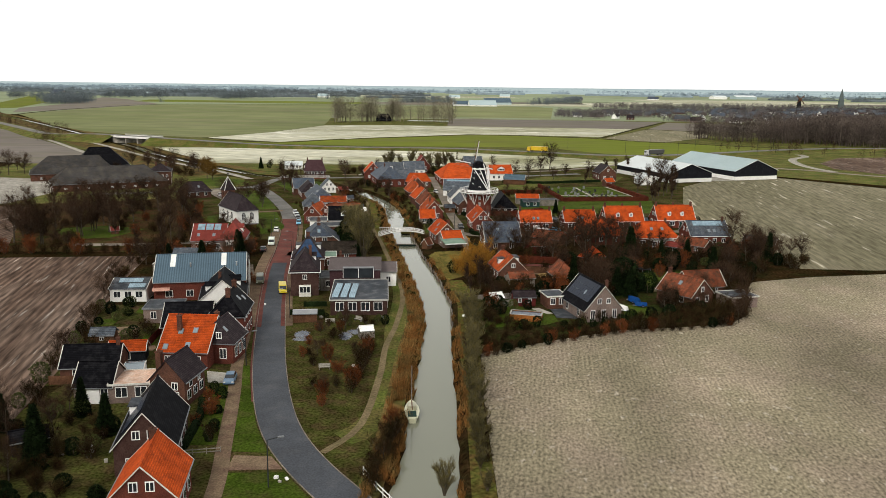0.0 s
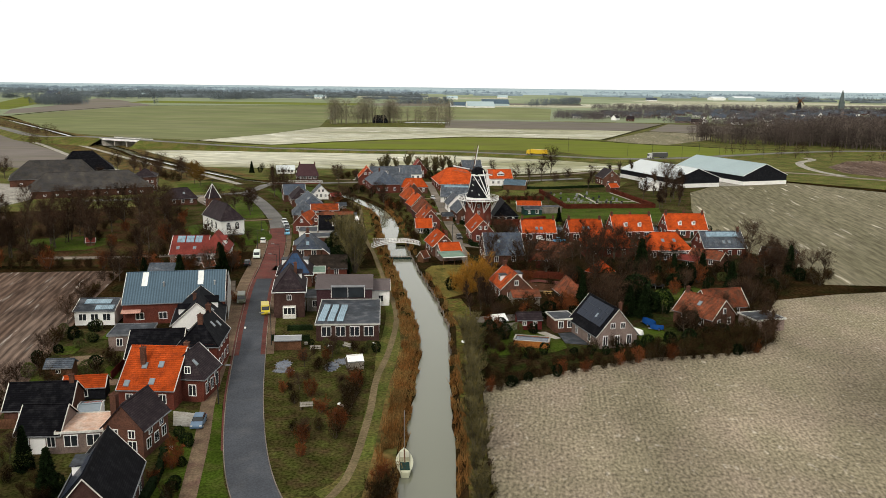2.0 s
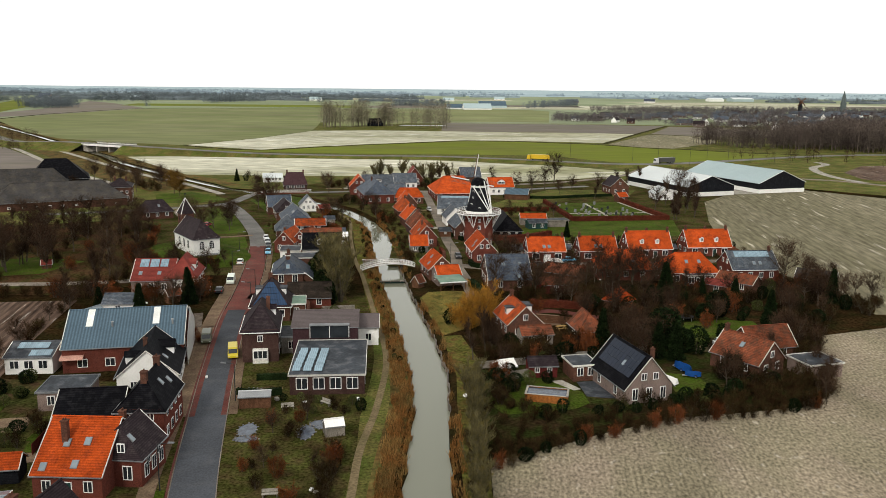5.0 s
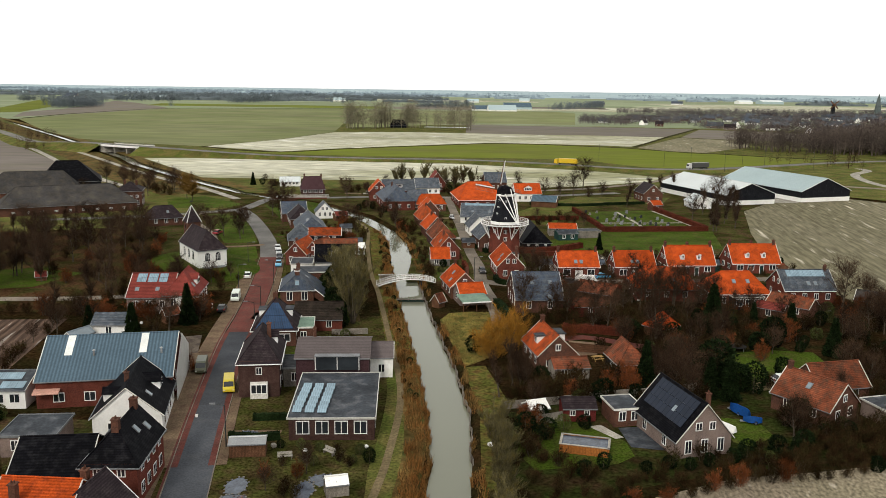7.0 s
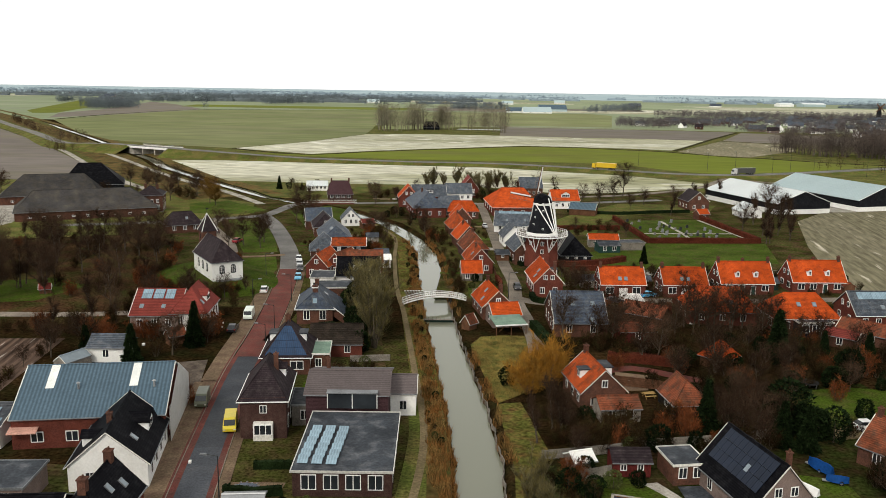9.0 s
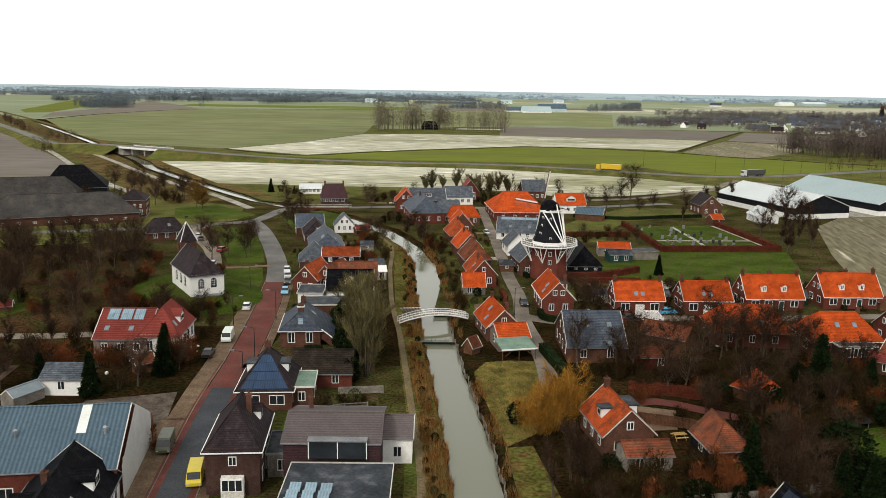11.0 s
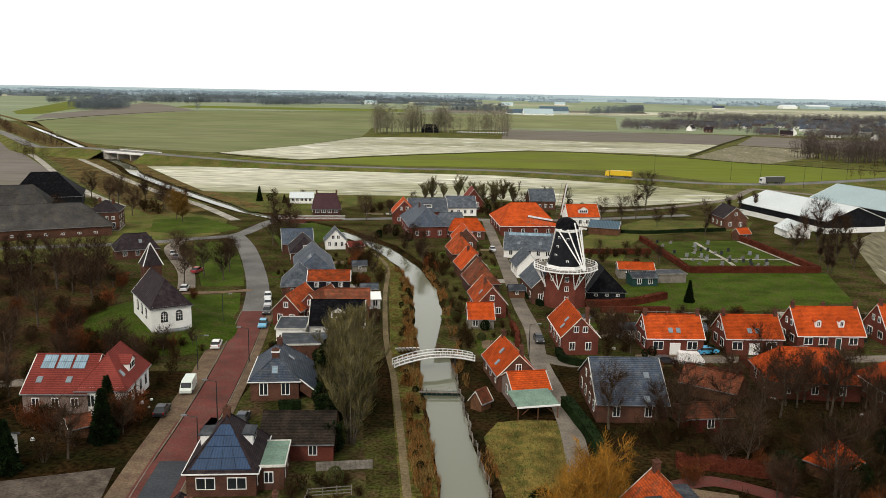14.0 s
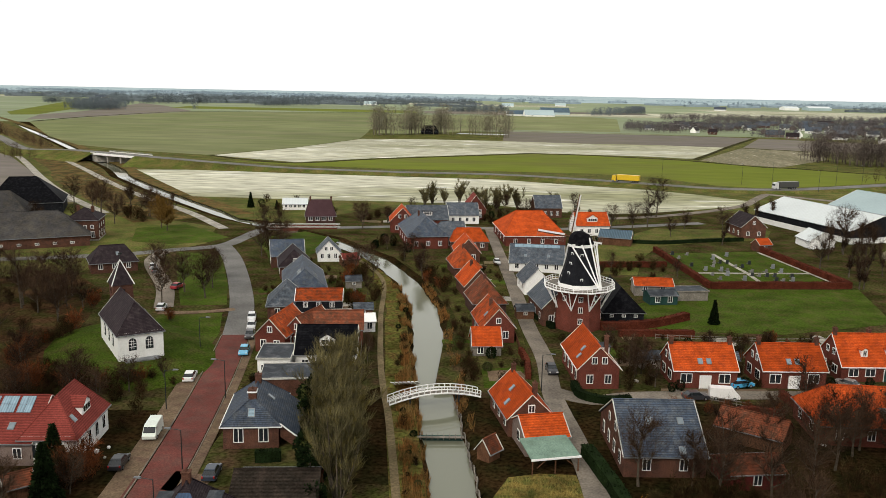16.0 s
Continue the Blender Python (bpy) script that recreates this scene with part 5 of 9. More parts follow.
house("house", -39.1, 276.8, 82, 11.13, 5.54, 3.3, 6.2, WORNORANGE, REDBRICK, "orange-tiled brick house with white gable boards", wins="s2 S1 f2 b3", chim=((-2.5, 0.6),))
house("house", -34.3, 278.2, 72, 9.01, 5.18, 3.2, 6.0, RUST, REDBRICK, "narrow brick house with old red tiles", wins="s1 S1 f2")
house("house", -29.3, 279.6, 8.1, 9.52, 6.73, 3.4, 5.9, RUST, REDBRICK, "low brick house with orange tiled roof", wins="f3", verge=False)
house("house", -35.6, 294.6, 8, 9.2, 6.4, 4.7, 6.3, WORNORANGE, BLACKWOOD, "black boarded house with white windows and low red roof", wins="f3 F3 e2", wide=1.7, tall=1.2, bars=2, trim=WHITE)
house("house", -43.2, 297.5, 101.2, 9.4, 7.2, 3.1, 6.4, GREYTILE, BRICK, "grey-roofed house with hipped front", ia=3.6, wins="s2 f2 b3", tall=1.5)
house("house", -43.6, 316.2, 104.3, 18.6, 9.0, 3.3, 6.9, SLATE, BRICK, "long grey-roofed house with rows of roof windows", wins="s2 b4 f4", sky=(("b", -4, 0.75), ("b", -5.4, 0.75), ("b", -6.8, 0.75), ("f", -3, 0.5), ("f", -5, 0.5), ("f", -7, 0.5)), ia=2)
house("house", -50.2, 334.9, 105.4, 11.6, 7.4, 3.4, 6.7, PURPLETILE, BRICK, "brick house with grey hipped roof", ia=2.8, wins="s2 S1 b3 f3")
house("house", -54.4, 345.2, 16.5, 8.6, 7.4, 3.4, 6.8, SLATE, BRICK, "brick house with slate-grey gable roof", wins="f2 s2 e2")
house("house", -45.0, 354, 102.5, 7.4, 6.0, 2.6, 5.7, GREYTILE, PLASTER, "white house with grey gable roof", wins="s3 S2 f3", wide=0.9)
house("shed", -38.1, 347, 27.4, 4.45, 3.29, 2.2, 3.2, REDTILE, BROWNWOOD, "small shed with a bright red roof", wins="", category="shed")
house("shed", -31.2, 291.6, 12.1, 4.89, 3.14, 2.3, 2.8, CONCRETE, WHITE, "pale wooden garden pavilion", wins="f1", category="shed")
house("shed", -25.4, 287.7, 12.1, 3.92, 4.19, 2.3, 3.2, PLASTER, PLASTER, "small white wooden garden shed", wins="f2", category="shed")
# ---- north, across the side canal ----
house("house", -60.2, 419.5, 12, 10.2, 9.4, 2.7, 7.6, MAROON, DARKBRICK, "house with steep dull red hipped roof and white gutters", ia=1.4, ib=1.4, wins="f4 s2 S2", chim=((-3.5, 0), (3.8, 0)), wide=1.5)
house("house", -75.5, 447.5, 9.2, 9.4, 6.4, 2.4, 4.2, PALEMETAL, PLASTER, "low white bungalow with pale roof", wins="f5", tall=1.2)
house("house", -29.8, 405.3, 97.8, 10.76, 7.89, 4, 8.2, ORANGE, REDBRICK, "red brick house with orange gable roof", wins="s2 S2 f3")
house("house", -22.1, 412.5, 10.8, 13.94, 9.66, 3.6, 7.6, GREYTILE, REDBRICK, "brick house with grey roof", wins="f4", dorm=(("f", 0, 3, "flat"),))
house("house", -21.3, 384.3, 102.6, 23.44, 11.95, 4, 8.8, SLATE, REDBRICK, "large house with slate-blue roof", ia=4, ib=4, wins="s3 f4 b4", chim=((2, 1),))
house("house", -13.4, 379.6, 12.6, 9.98, 9.60, 3.4, 7.4, GREYTILE, BRICK, "brick house with grey roof", ia=3, wins="f3 e2")
house("house", -10.4, 425.5, 10.8, 11.02, 8.63, 3.4, 7, GREYTILE, PLASTER, "white house with grey roof", wins="f4")
house("house", -6.1, 436.8, 97.9, 9.78, 7.40, 4.2, 9.0, REDTILE, REDBRICK, "red brick house with steep gable", wins="s2 S2 f3")
# ---- east bank ----
house("house", 3.4, 244.5, 102.8, 10.87, 6.31, 2.9, 6.0, ORANGE, BRICK, "old brick cottage with orange tiled roof by the canal", wins="f2 s1 S1 b3", sky=(("b", 0.5, 0.65), ("b", -1.6, 0.3)), chim=((-2.6, -1.2), (4.6, 0)))
house("house_wing", 5.6, 236.3, 13.7, 5.82, 6.47, 2.7, 4.4, ORANGE, GREYBRICK, "lower cottage wing with orange tiles", wins="f1 s1", category="house")
shelter = thing("carport", pose(6.4, 230.3, 0, 0, 0, 15.7), "open wooden carport with green felt roof", "carport")
bm = bmesh.new()
solid(bm, [(-3.2, -2.6, 2.2), (3.2, -2.6, 2.2), (3.2, 2.6, 2.75), (-3.2, 2.6, 2.75)], 0.14)
part("roof", bm, GREENROOF, shelter)
bm = bmesh.new()
bx(bm, 0, -2.68, 2.12, 6.5, 0.1, 0.25)
part("roof_edge", bm, WHITE, shelter)
for px in (-3.0, 0, 3.0):
    bm = bmesh.new()
    bx(bm, px, -2.4, 1.05, 0.14, 0.14, 2.2)
    part("post", bm, BROWNWOOD, shelter)
for s in (-1, 1):
    bm = bmesh.new()
    rod(bm, (s * 1.0, -2.4, 2.1), (s * 2.4, -2.4, 0.9), 0.06)
    part("brace", bm, BROWNWOOD, shelter)
house("shed", -1.7, 276.2, 6, 5.09, 5.71, 2.2, 4.6, ORANGE, GREYWOOD, "lean-to shed with orange tiles", wins="f2", category="shed")
house("house", -0.3, 287.1, 100, 11.61, 6.12, 3.2, 6.6, WORNORANGE, REDBRICK, "small brick house with orange tiles", wins="s2 S1 f3 b2", chim=((0, 0.5),), sky=(("b", -2, 0.5),))
house("house", -1.8, 304.6, 102.1, 10.03, 6.74, 3.2, 6.8, RUST, DARKBRICK, "small dark house with weathered red tiles", ia=2, wins="s2 f3", chim=((1, 0),))
house("house", -4.3, 320, 103.2, 10.57, 6.56, 3.2, 6.8, ORANGE, BRICK, "small brick house with weathered orange tiles", wins="s2 S1 f3", chim=((2, 0.4),))
house("house", -7.4, 341.3, 102.3, 11.67, 6.57, 3.0, 6.4, WORNORANGE, BRICK, "small brick house with old orange tiles", ia=2.2, wins="s2 f3", chim=((1, 0),))
house("house", -7.2, 359.7, 97.4, 10.72, 6.53, 3.0, 6.6, ORANGE, BRICK, "small brick house with orange tiles", wins="s2 f3")
house("house", -7.0, 375.9, 8.5, 10.93, 8.59, 3.0, 6.2, ORANGE, BRICK, "brick house with old orange tiles", wins="f4", ia=2, ib=2)
house("house", 15.7, 265.3, 95.9, 13.35, 6.50, 3.6, 7.0, ORANGE, REDBRICK, "red brick house with orange roof near the windmill", wins="s2 S2 f3 b4", sky=(("b", -3, 0.3), ("b", -2, 0.55)), chim=((-2.5, -2),), tall=1.5, dorm=(("f", -1.5, 2.2, "flat"),), gut=WHITE)
row = "cottages in the lane"
house("house", 33.4, 264.5, 3.8, 10.29, 7.67, 3.3, 6.5, ORANGE, REDBRICK, "red brick cottage with orange tiles and white front door", wins="f3d s2 e2 S2", door=WHITE, chim=((-4.8, 0), (4.8, 0)), sky=(("f", -0.7, 0.34), ("f", 0.7, 0.34)), group=row, wide=1.9, tall=1.6, gut=WHITE)
house("house", 47.9, 265.8, 3.8, 10.35, 7.69, 3.3, 6.5, ORANGE, REDBRICK, "red brick cottage with orange tiles and white front door", wins="f3d s2 e2 S2", door=WHITE, chim=((-4.8, 0), (4.8, 0)), sky=(("f", -0.7, 0.34), ("f", 0.7, 0.34)), group=row, wide=1.9, tall=1.6, gut=WHITE)
house("house", 63.3, 270.8, 4.7, 12.63, 8.14, 3.0, 7.2, ORANGE, REDBRICK, "semi-detached brick cottages with orange roof and two dormers", wins="f4d s2 e2 S2", chim=((-6, 0), (0, 0.3), (6, 0)), dorm=(("f", -2.2, 1.1), ("f", 2.2, 1.1)), group=row, wide=1.7, gut=WHITE)
house("house", 81.3, 274.4, 4.7, 12.93, 8.17, 3.0, 7.2, ORANGE, REDBRICK, "semi-detached brick cottages with orange roof and two dormers", wins="f4d s2 e2 S2", chim=((-6, 0), (0, 0.3), (6, 0)), dorm=(("f", -2.2, 1.1), ("f", 2.2, 1.1)), group=row, wide=1.7, gut=WHITE)
mottled = house("house", 20, 235.2, 3.7, 10.20, 14.26, 3.0, 7.4, SLATE, BRICK, "brick house with large mottled grey roof", wins="s4 S2 f2", sky=(("f", -1.2, 0.62), ("f", 2.8, 0.62), ("f", 2.2, 0.12)), tall=1.6)
sl = (7.4 - 3.0) / 6.75
bm = bmesh.new()
solid(bm, [(-0.6, -7.2, 2.84), (5.3, -7.2, 2.84), (5.3, -4.4, 7.4 - 4.4 * sl + 0.08), (-0.6, -4.4, 7.4 - 4.4 * sl + 0.08)], 0.05)
bmesh.ops.recalc_face_normals(bm, faces=bm.faces[:])
part("roof_patch", bm, GREYWOOD, mottled, "pale weathered sheets on the lower roof")
house("house", 50.6, 244.8, -1.4, 13.85, 10.15, 3.1, 6.9, ORANGE, REDBRICK, "low brick house with orange roof half hidden by trees", ia=2.6, ib=2.6, wins="f3 s2", sky=(("f", 2, 0.4),))
house("house", 65.6, 240.5, 4.6, 12.80, 9.80, 3.2, 7.1, ORANGE, REDBRICK, "brick house with orange hipped roof", ia=3.2, ib=3.0, wins="f4 s2", sky=(("f", -1, 0.55), ("f", 2.2, 0.55)), chim=((4, 0.4),), wide=1.6, dorm=(), gut=WHITE)
house("extension", 66.5, 234.6, 4.5, 6.60, 3.41, 2.8, 2.8, BITUMEN, BLACKWOOD, "flat black extension with white edge", flat=True, wins="f3", wide=1.5, tall=1.7, category="outbuilding")
house("house", 82.6, 244.4, 4.5, 12.08, 9.41, 3.2, 6.9, GREYTILE, REDBRICK, "brick house with dark roof and a row of solar panels", wins="f4 s2 S2", solar=(("f", -4.4, 4.6, 0.66, 0.95),), panel=PALEPANEL, sky=(("f", 0, 0.35), ("f", 1.6, 0.35)), chim=((5.2, 0),), gut=WHITE)
house("shed", 75.4, 231.2, -43.6, 9.09, 5.29, 2.4, 4.0, RUST, BRICK, "garden barn with dull red roof", wins="f2", category="shed")
house("shed", 69.6, 227.7, -38.6, 6.01, 3.61, 2.3, 3.2, REDTILE, BRICK, "garden shed with pinkish red roof", wins="f1", category="shed")
house("shed", 96.5, 235.9, -33.6, 9.04, 5.38, 2.2, 3.8, THATCH, BROWNWOOD, "old shed with brown roof", wins="", category="shed")
house("house", 33.4, 164.2, 105.2, 12.01, 7.91, 2.7, 7.3, BLACKTILE, GREYBRICK, "grey brick house with black solar roof and steep gable", wins="s3 S2 f2 b2", wide=1.0, tall=1.9, solar=(("b", -5.0, 5.0, 0.3, 0.95),), sky=(("b", -1.5, 0.55),), chim=((-4.0, -1.4, 0.5),))
house("extension", 26.5, 170.2, 11.3, 4.13, 4.99, 2.6, 2.6, BITUMEN, BRICK, "flat annex with white roof edge", flat=True, wins="f2", wide=1.1, category="outbuilding")
house("shed", 20.2, 171, 3.3, 4.67, 3.55, 2.2, 3.1, PURPLETILE, REDWOOD, "dark red boarded garden shed", wins="f2", wide=0.8, tall=0.9, category="shed", verge=False)
house("house", 55.9, 174.1, 125.2, 9.35, 7.17, 2.8, 6.0, RUST, BRICK, "brick cottage with mossy red roof", wins="s2 S1 f2 b2", sky=(("b", 0, 0.6),), chim=((4.2, 0),))
house("house_wing", 61.6, 181.5, 13.2, 9.00, 6.48, 2.7, 5.6, RUST, BRICK, "cottage wing with old red tiles", wins="f2", category="house")
house("garage", 66.7, 172, 15.2, 6.42, 5.63, 2.4, 2.4, BITUMEN, GREYBRICK, "flat garage with grey roof", flat=True, wins="", category="garage")
house("house", 18.8, 195.7, 101.5, 9.79, 6.69, 3.1, 6.3, WORNORANGE, BRICK, "old brick cottage with worn orange roof", wins="s2 S1 b3", chim=((4.3, 0, 0.7),), sky=(("f", -1.5, 0.5),), dorm=(("b", -0.5, 1.6, "flat"), ("f", 1.0, 3.2, "flat")), tall=1.2)
house("extension", 21.3, 188.7, 9.4, 5.89, 4.17, 2.2, 3.3, RUST, GREYWOOD, "lean-to with red roof and pergola", wins="f2", category="outbuilding", verge=False)
house("shed", 31.9, 192.7, 99.4, 6.48, 5.32, 2.2, 4.8, RUST, BLACKWOOD, "brown garden barn with hipped roof", ia=2.5, wins="b1", category="shed", verge=False)
house("shed", 42.8, 213.7, 41.4, 4.77, 4.43, 2.2, 4.6, ORANGE, BROWNWOOD, "small summerhouse with pointed orange roof", ia=2.1, ib=2.1, wins="", category="shed", verge=False)
house("shed", 35.1, 240.7, -33.5, 8.90, 5.30, 2.2, 4.0, RUST, BROWNWOOD, "low shed with rusty roof", wins="", category="shed", verge=False)
house("shed", 30.5, 228.3, 9.6, 6.93, 5.26, 2.3, 3.4, RUST, REDWOOD, "garden shed with rust-red roof", wins="f1", category="shed", verge=False)
house("farmhouse", 11.8, 394.6, 7.6, 18.52, 25.97, 3.4, 9.2, ORANGE, REDBRICK, "large farmhouse with broad orange hipped roof", ia=5, ib=5, wins="f4 s4", over=0.4, verge=False, gut=WHITE)
house("house", 12.0, 351.3, -3.7, 14.25, 13.03, 2.5, 6.2, GREYTILE, PLASTER, "white-walled house with grey roof and glass ridge", wins="f5 s3", solar=(("f", -6, 6, 0.82, 0.98),), panel=PALEPANEL, sky=(("f", -3, 0.4), ("f", 3, 0.4)))
house("house", 9.7, 324.8, 98.2, 9.18, 6.15, 3.0, 6.2, GREYTILE, PLASTER, "small white house with grey roof", wins="s1 f3 b2")
house("house", 11.9, 300.7, 100.1, 12.73, 6.55, 4.0, 7.2, GREYTILE, BRICK, "white-fronted house with grey roof beside the windmill", wins="s2 S1 b3 f3", chim=((2, 0),))
house("barn", 26.4, 306.6, 94, 14.47, 8.33, 2.2, 6.4, BLACKTILE, BLACKWOOD, "low black boarded barn with huge dark roof", ia=3.5, wins="s3", tall=0.6, wide=0.8, sky=(("f", -1, 0.35),), category="barn", verge=False)
house("shed", 37.6, 325, -0.9, 8.93, 5.63, 2.6, 3.8, ORANGE, GREYWOOD, "garden house with orange roof", wins="f2", category="shed")
house("shed", 37.8, 316.4, 10.1, 6.43, 4.49, 2.3, 3.0, BITUMEN, GREENPAINT, "dark green garden shed", wins="f2", category="shed", trim=GREENPAINT)
house("shed", 44.8, 321.1, 10.1, 8.27, 4.92, 2.2, 2.2, BITUMEN, GREYWOOD, "flat grey boarded shed", flat=True, wins="", category="shed", trim=GREYWOOD)
house("shed", 82.3, 385, 22.2, 4.44, 3.62, 2.4, 3.8, ORANGE, BRICK, "small brick mortuary hut with orange roof", wins="f1", category="shed")
house("house", 21.1, 445.9, 8.8, 10.13, 8.73, 4, 8, GREYTILE, BRICK, "brick house with grey roof", wins="f4 e2")
house("house", 32.9, 408.4, 8.6, 11.14, 9.13, 3.6, 7.2, ORANGE, PLASTER, "white house with orange roof", wins="f4", dorm=(("f", 0, 3.4),))
house("shed", 39, 390.3, -15.6, 9.88, 6.65, 2.6, 4.4, BLUEMETAL, BROWNWOOD, "row of old sheds with patched roofs", wins="", category="shed")
house("house", 85.9, 412.9, 97.4, 12.10, 8.26, 4, 7.6, PURPLETILE, BRICK, "brick house with dark roof", wins="s2 S1 f3 b3")
house("shed", 102.2, 395.4, 94.3, 9.94, 7.73, 2.6, 5.2, PALEMETAL, WHITE, "small white gabled shed", wins="s1", category="shed")
house("farm_barn", 119.2, 428, 108.8, 48.88, 24.64, 4.5, 9.0, PALEMETAL, BLACKWOOD, "long potato barn with pale metal roof and black gable", wins="", over=0.5, trim=WHITE, category="barn", base=PLASTER, foot=1.9)
house("farm_barn", 155.8, 444.7, 109.3, 54.72, 26.17, 4.8, 10.2, TEALMETAL, BLACKWOOD, "long potato barn with pale metal roof and black gable", wins="", over=0.5, trim=WHITE, category="barn", base=PLASTER, foot=1.9)

# ---- trees, shrubs, hedges, reeds ----
def limb(vs, fs, p, q, r0, r1, n):
    d = (q - p).normalized()
    a = d.orthogonal().normalized()
    b = d.cross(a)
    k = len(vs)
    for c, r in ((p, r0), (q, r1)):
        for i in range(n):
            t = 2 * math.pi * i / n
            v = c + (a * math.cos(t) + b * math.sin(t)) * r
            vs.append((v.x, v.y, v.z))
    for i in range(n):
        j = (i + 1) % n
        fs.append((k + i, k + j, k + n + j, k + n + i))


def twig(vs, fs, r, p, d, l, w):
    s = d.cross(Vector((r.gauss(0, 1), r.gauss(0, 1), r.gauss(0, 1))))
    if s.length < 1e-3:
        return
    s = s.normalized() * (w / 2)
    k = len(vs)
    e = p + d * l
    vs.extend(((p - s)[:], (p + s)[:], e[:]))
    fs.append((k, k + 1, k + 2))


def mesh_of(name, vs, fs, material):
    me = bpy.data.meshes.new(name)
    me.from_pydata([tuple(v) for v in vs], [], fs)
    me.update()
    me.materials.append(material)
    return me


def bare_tree(seed, h, spread, twigs, style, bark, twig_mat, width=0.05):
    """A leafless tree: tapered trunk and limbs, and a crown of fine twigs with an uneven outline."""
    r = random.Random(seed)
    tv, tf, cv, cf = [], [], [], []
    tips = []
    stems = {"round": 1, "poplar": 1, "shrub": 9, "willow": 14}[style]
    for s in range(stems):
        if stems == 1:
            p, lean, top, rad = Vector((0, 0, -0.2)), Vector((r.uniform(-.06, .06), r.uniform(-.06, .06), 1)), h * 0.72, 0.019 * h
        else:
            a = r.uniform(0, 6.28)
            out = r.uniform(0.1, 0.75 if style == "shrub" else 0.5)
            p = Vector((math.cos(a) * 0.25, math.sin(a) * 0.25, -0.1))
            lean = Vector((math.cos(a) * out * spread / h * 1.6, math.sin(a) * out * spread / h * 1.6, 1))
            top, rad = h * r.uniform(0.5, 0.85), 0.012 * h
        segs = 5
        pts = [p]
        for i in range(segs):
            lean = lean + Vector((r.uniform(-.08, .08), r.uniform(-.08, .08), 0))
            pts.append(pts[-1] + lean.normalized() * top / segs)
        for i in range(segs):
            limb(tv, tf, pts[i], pts[i + 1], rad * (1 - i / (segs + 0.6)), rad * (1 - (i + 1) / (segs + 0.6)), 6 if stems == 1 else 4)
        n_limb = 13 if stems == 1 else 4
        for j in range(n_limb):
            f = r.uniform(0.28, 1.0) if style == "round" else r.uniform(0.12, 1.0)
            i = min(int(f * segs), segs - 1)
            q = pts[i].lerp(pts[i + 1], f * segs - i)
            a = r.uniform(0, 6.28)
            if style == "round":
                d = Vector((math.cos(a), math.sin(a), r.uniform(0.35, 1.1)))
                l = spread * r.uniform(0.55, 0.95) * (1.15 - 0.5 * f)
            elif style == "poplar":
                d = Vector((math.cos(a) * 0.5, math.sin(a) * 0.5, 1.3))
                l = spread * r.uniform(0.7, 1.3)
            else:
                d = Vector((math.cos(a), math.sin(a), r.uniform(0.5, 1.5)))
                l = spread * r.uniform(0.3, 0.6)
            d.normalize()
            rr = rad * (1 - f * 0.75) * 0.5
            prev = q
            for k in range(3):
                d = (d + Vector((r.uniform(-.3, .3), r.uniform(-.3, .3), r.uniform(0, .25)))).normalized()
                nxt = prev + d * l / 3
                limb(tv, tf, prev, nxt, rr * (1 - k / 3.4), rr * (1 - (k + 1) / 3.4), 3)
                tips.append((prev, nxt, d))
                for _ in range(3):
                    d2 = (d + Vector((r.uniform(-.9, .9), r.uniform(-.9, .9), r.uniform(-.1, .6)))).normalized()
                    e2 = prev.lerp(nxt, r.random()) + d2 * l * r.uniform(0.28, 0.6)
                    st = prev.lerp(nxt, r.random())
                    limb(tv, tf, st, e2, rr * 0.4, rr * 0.12, 3)
                    tips.append((st, e2, d2))
                prev = nxt
    for _ in range(twigs):
        a, b, d = r.choice(tips)
        q = a.lerp(b, r.random() ** 0.7)
        if style in ("round", "shrub") and r.random() < 0.5:
            # fine outer growth that fills the crown
            while True:
                u = Vector((r.uniform(-1, 1), r.uniform(-1, 1), r.uniform(-1, 1)))
                if 0.15 < u.length < 1:
                    break
            if style == "round":
                q = Vector((u.x * spread * 0.95, u.y * spread * 0.95, h * 0.63 + u.z * h * 0.36))
                d2 = q - Vector((0, 0, h * 0.3))
            else:
                q = Vector((u.x * spread * 0.85, u.y * spread * 0.85, h * 0.45 + u.z * h * 0.42))
                d2 = q - Vector((0, 0, -h * 0.3))
            d2 = (d2.normalized() + Vector((r.gauss(0, .35), r.gauss(0, .35), r.gauss(0.1, .35)))).normalized()
            l = r.uniform(0.7, 1.7) * (h / 10) ** 0.5
            twig(cv, cf, r, q - d2 * l * 0.7, d2, l, width * r.uniform(0.3, 0.7))
            continue
        if style == "willow":
            d2 = (d + Vector((r.gauss(0, .4), r.gauss(0, .4), 0.8 + r.random()))).normalized()
            l = r.uniform(0.7, 1.8)
        else:
            d2 = (d + Vector((r.gauss(0, .7), r.gauss(0, .7), r.gauss(0.25, .5)))).normalized()
            l = r.uniform(0.5, 1.6) * (h / 10) ** 0.4
        twig(cv, cf, r, q, d2, l, width * r.uniform(0.6, 1.4))
    return mesh_of("trunk", tv, tf, bark), mesh_of("crown", cv, cf, twig_mat)


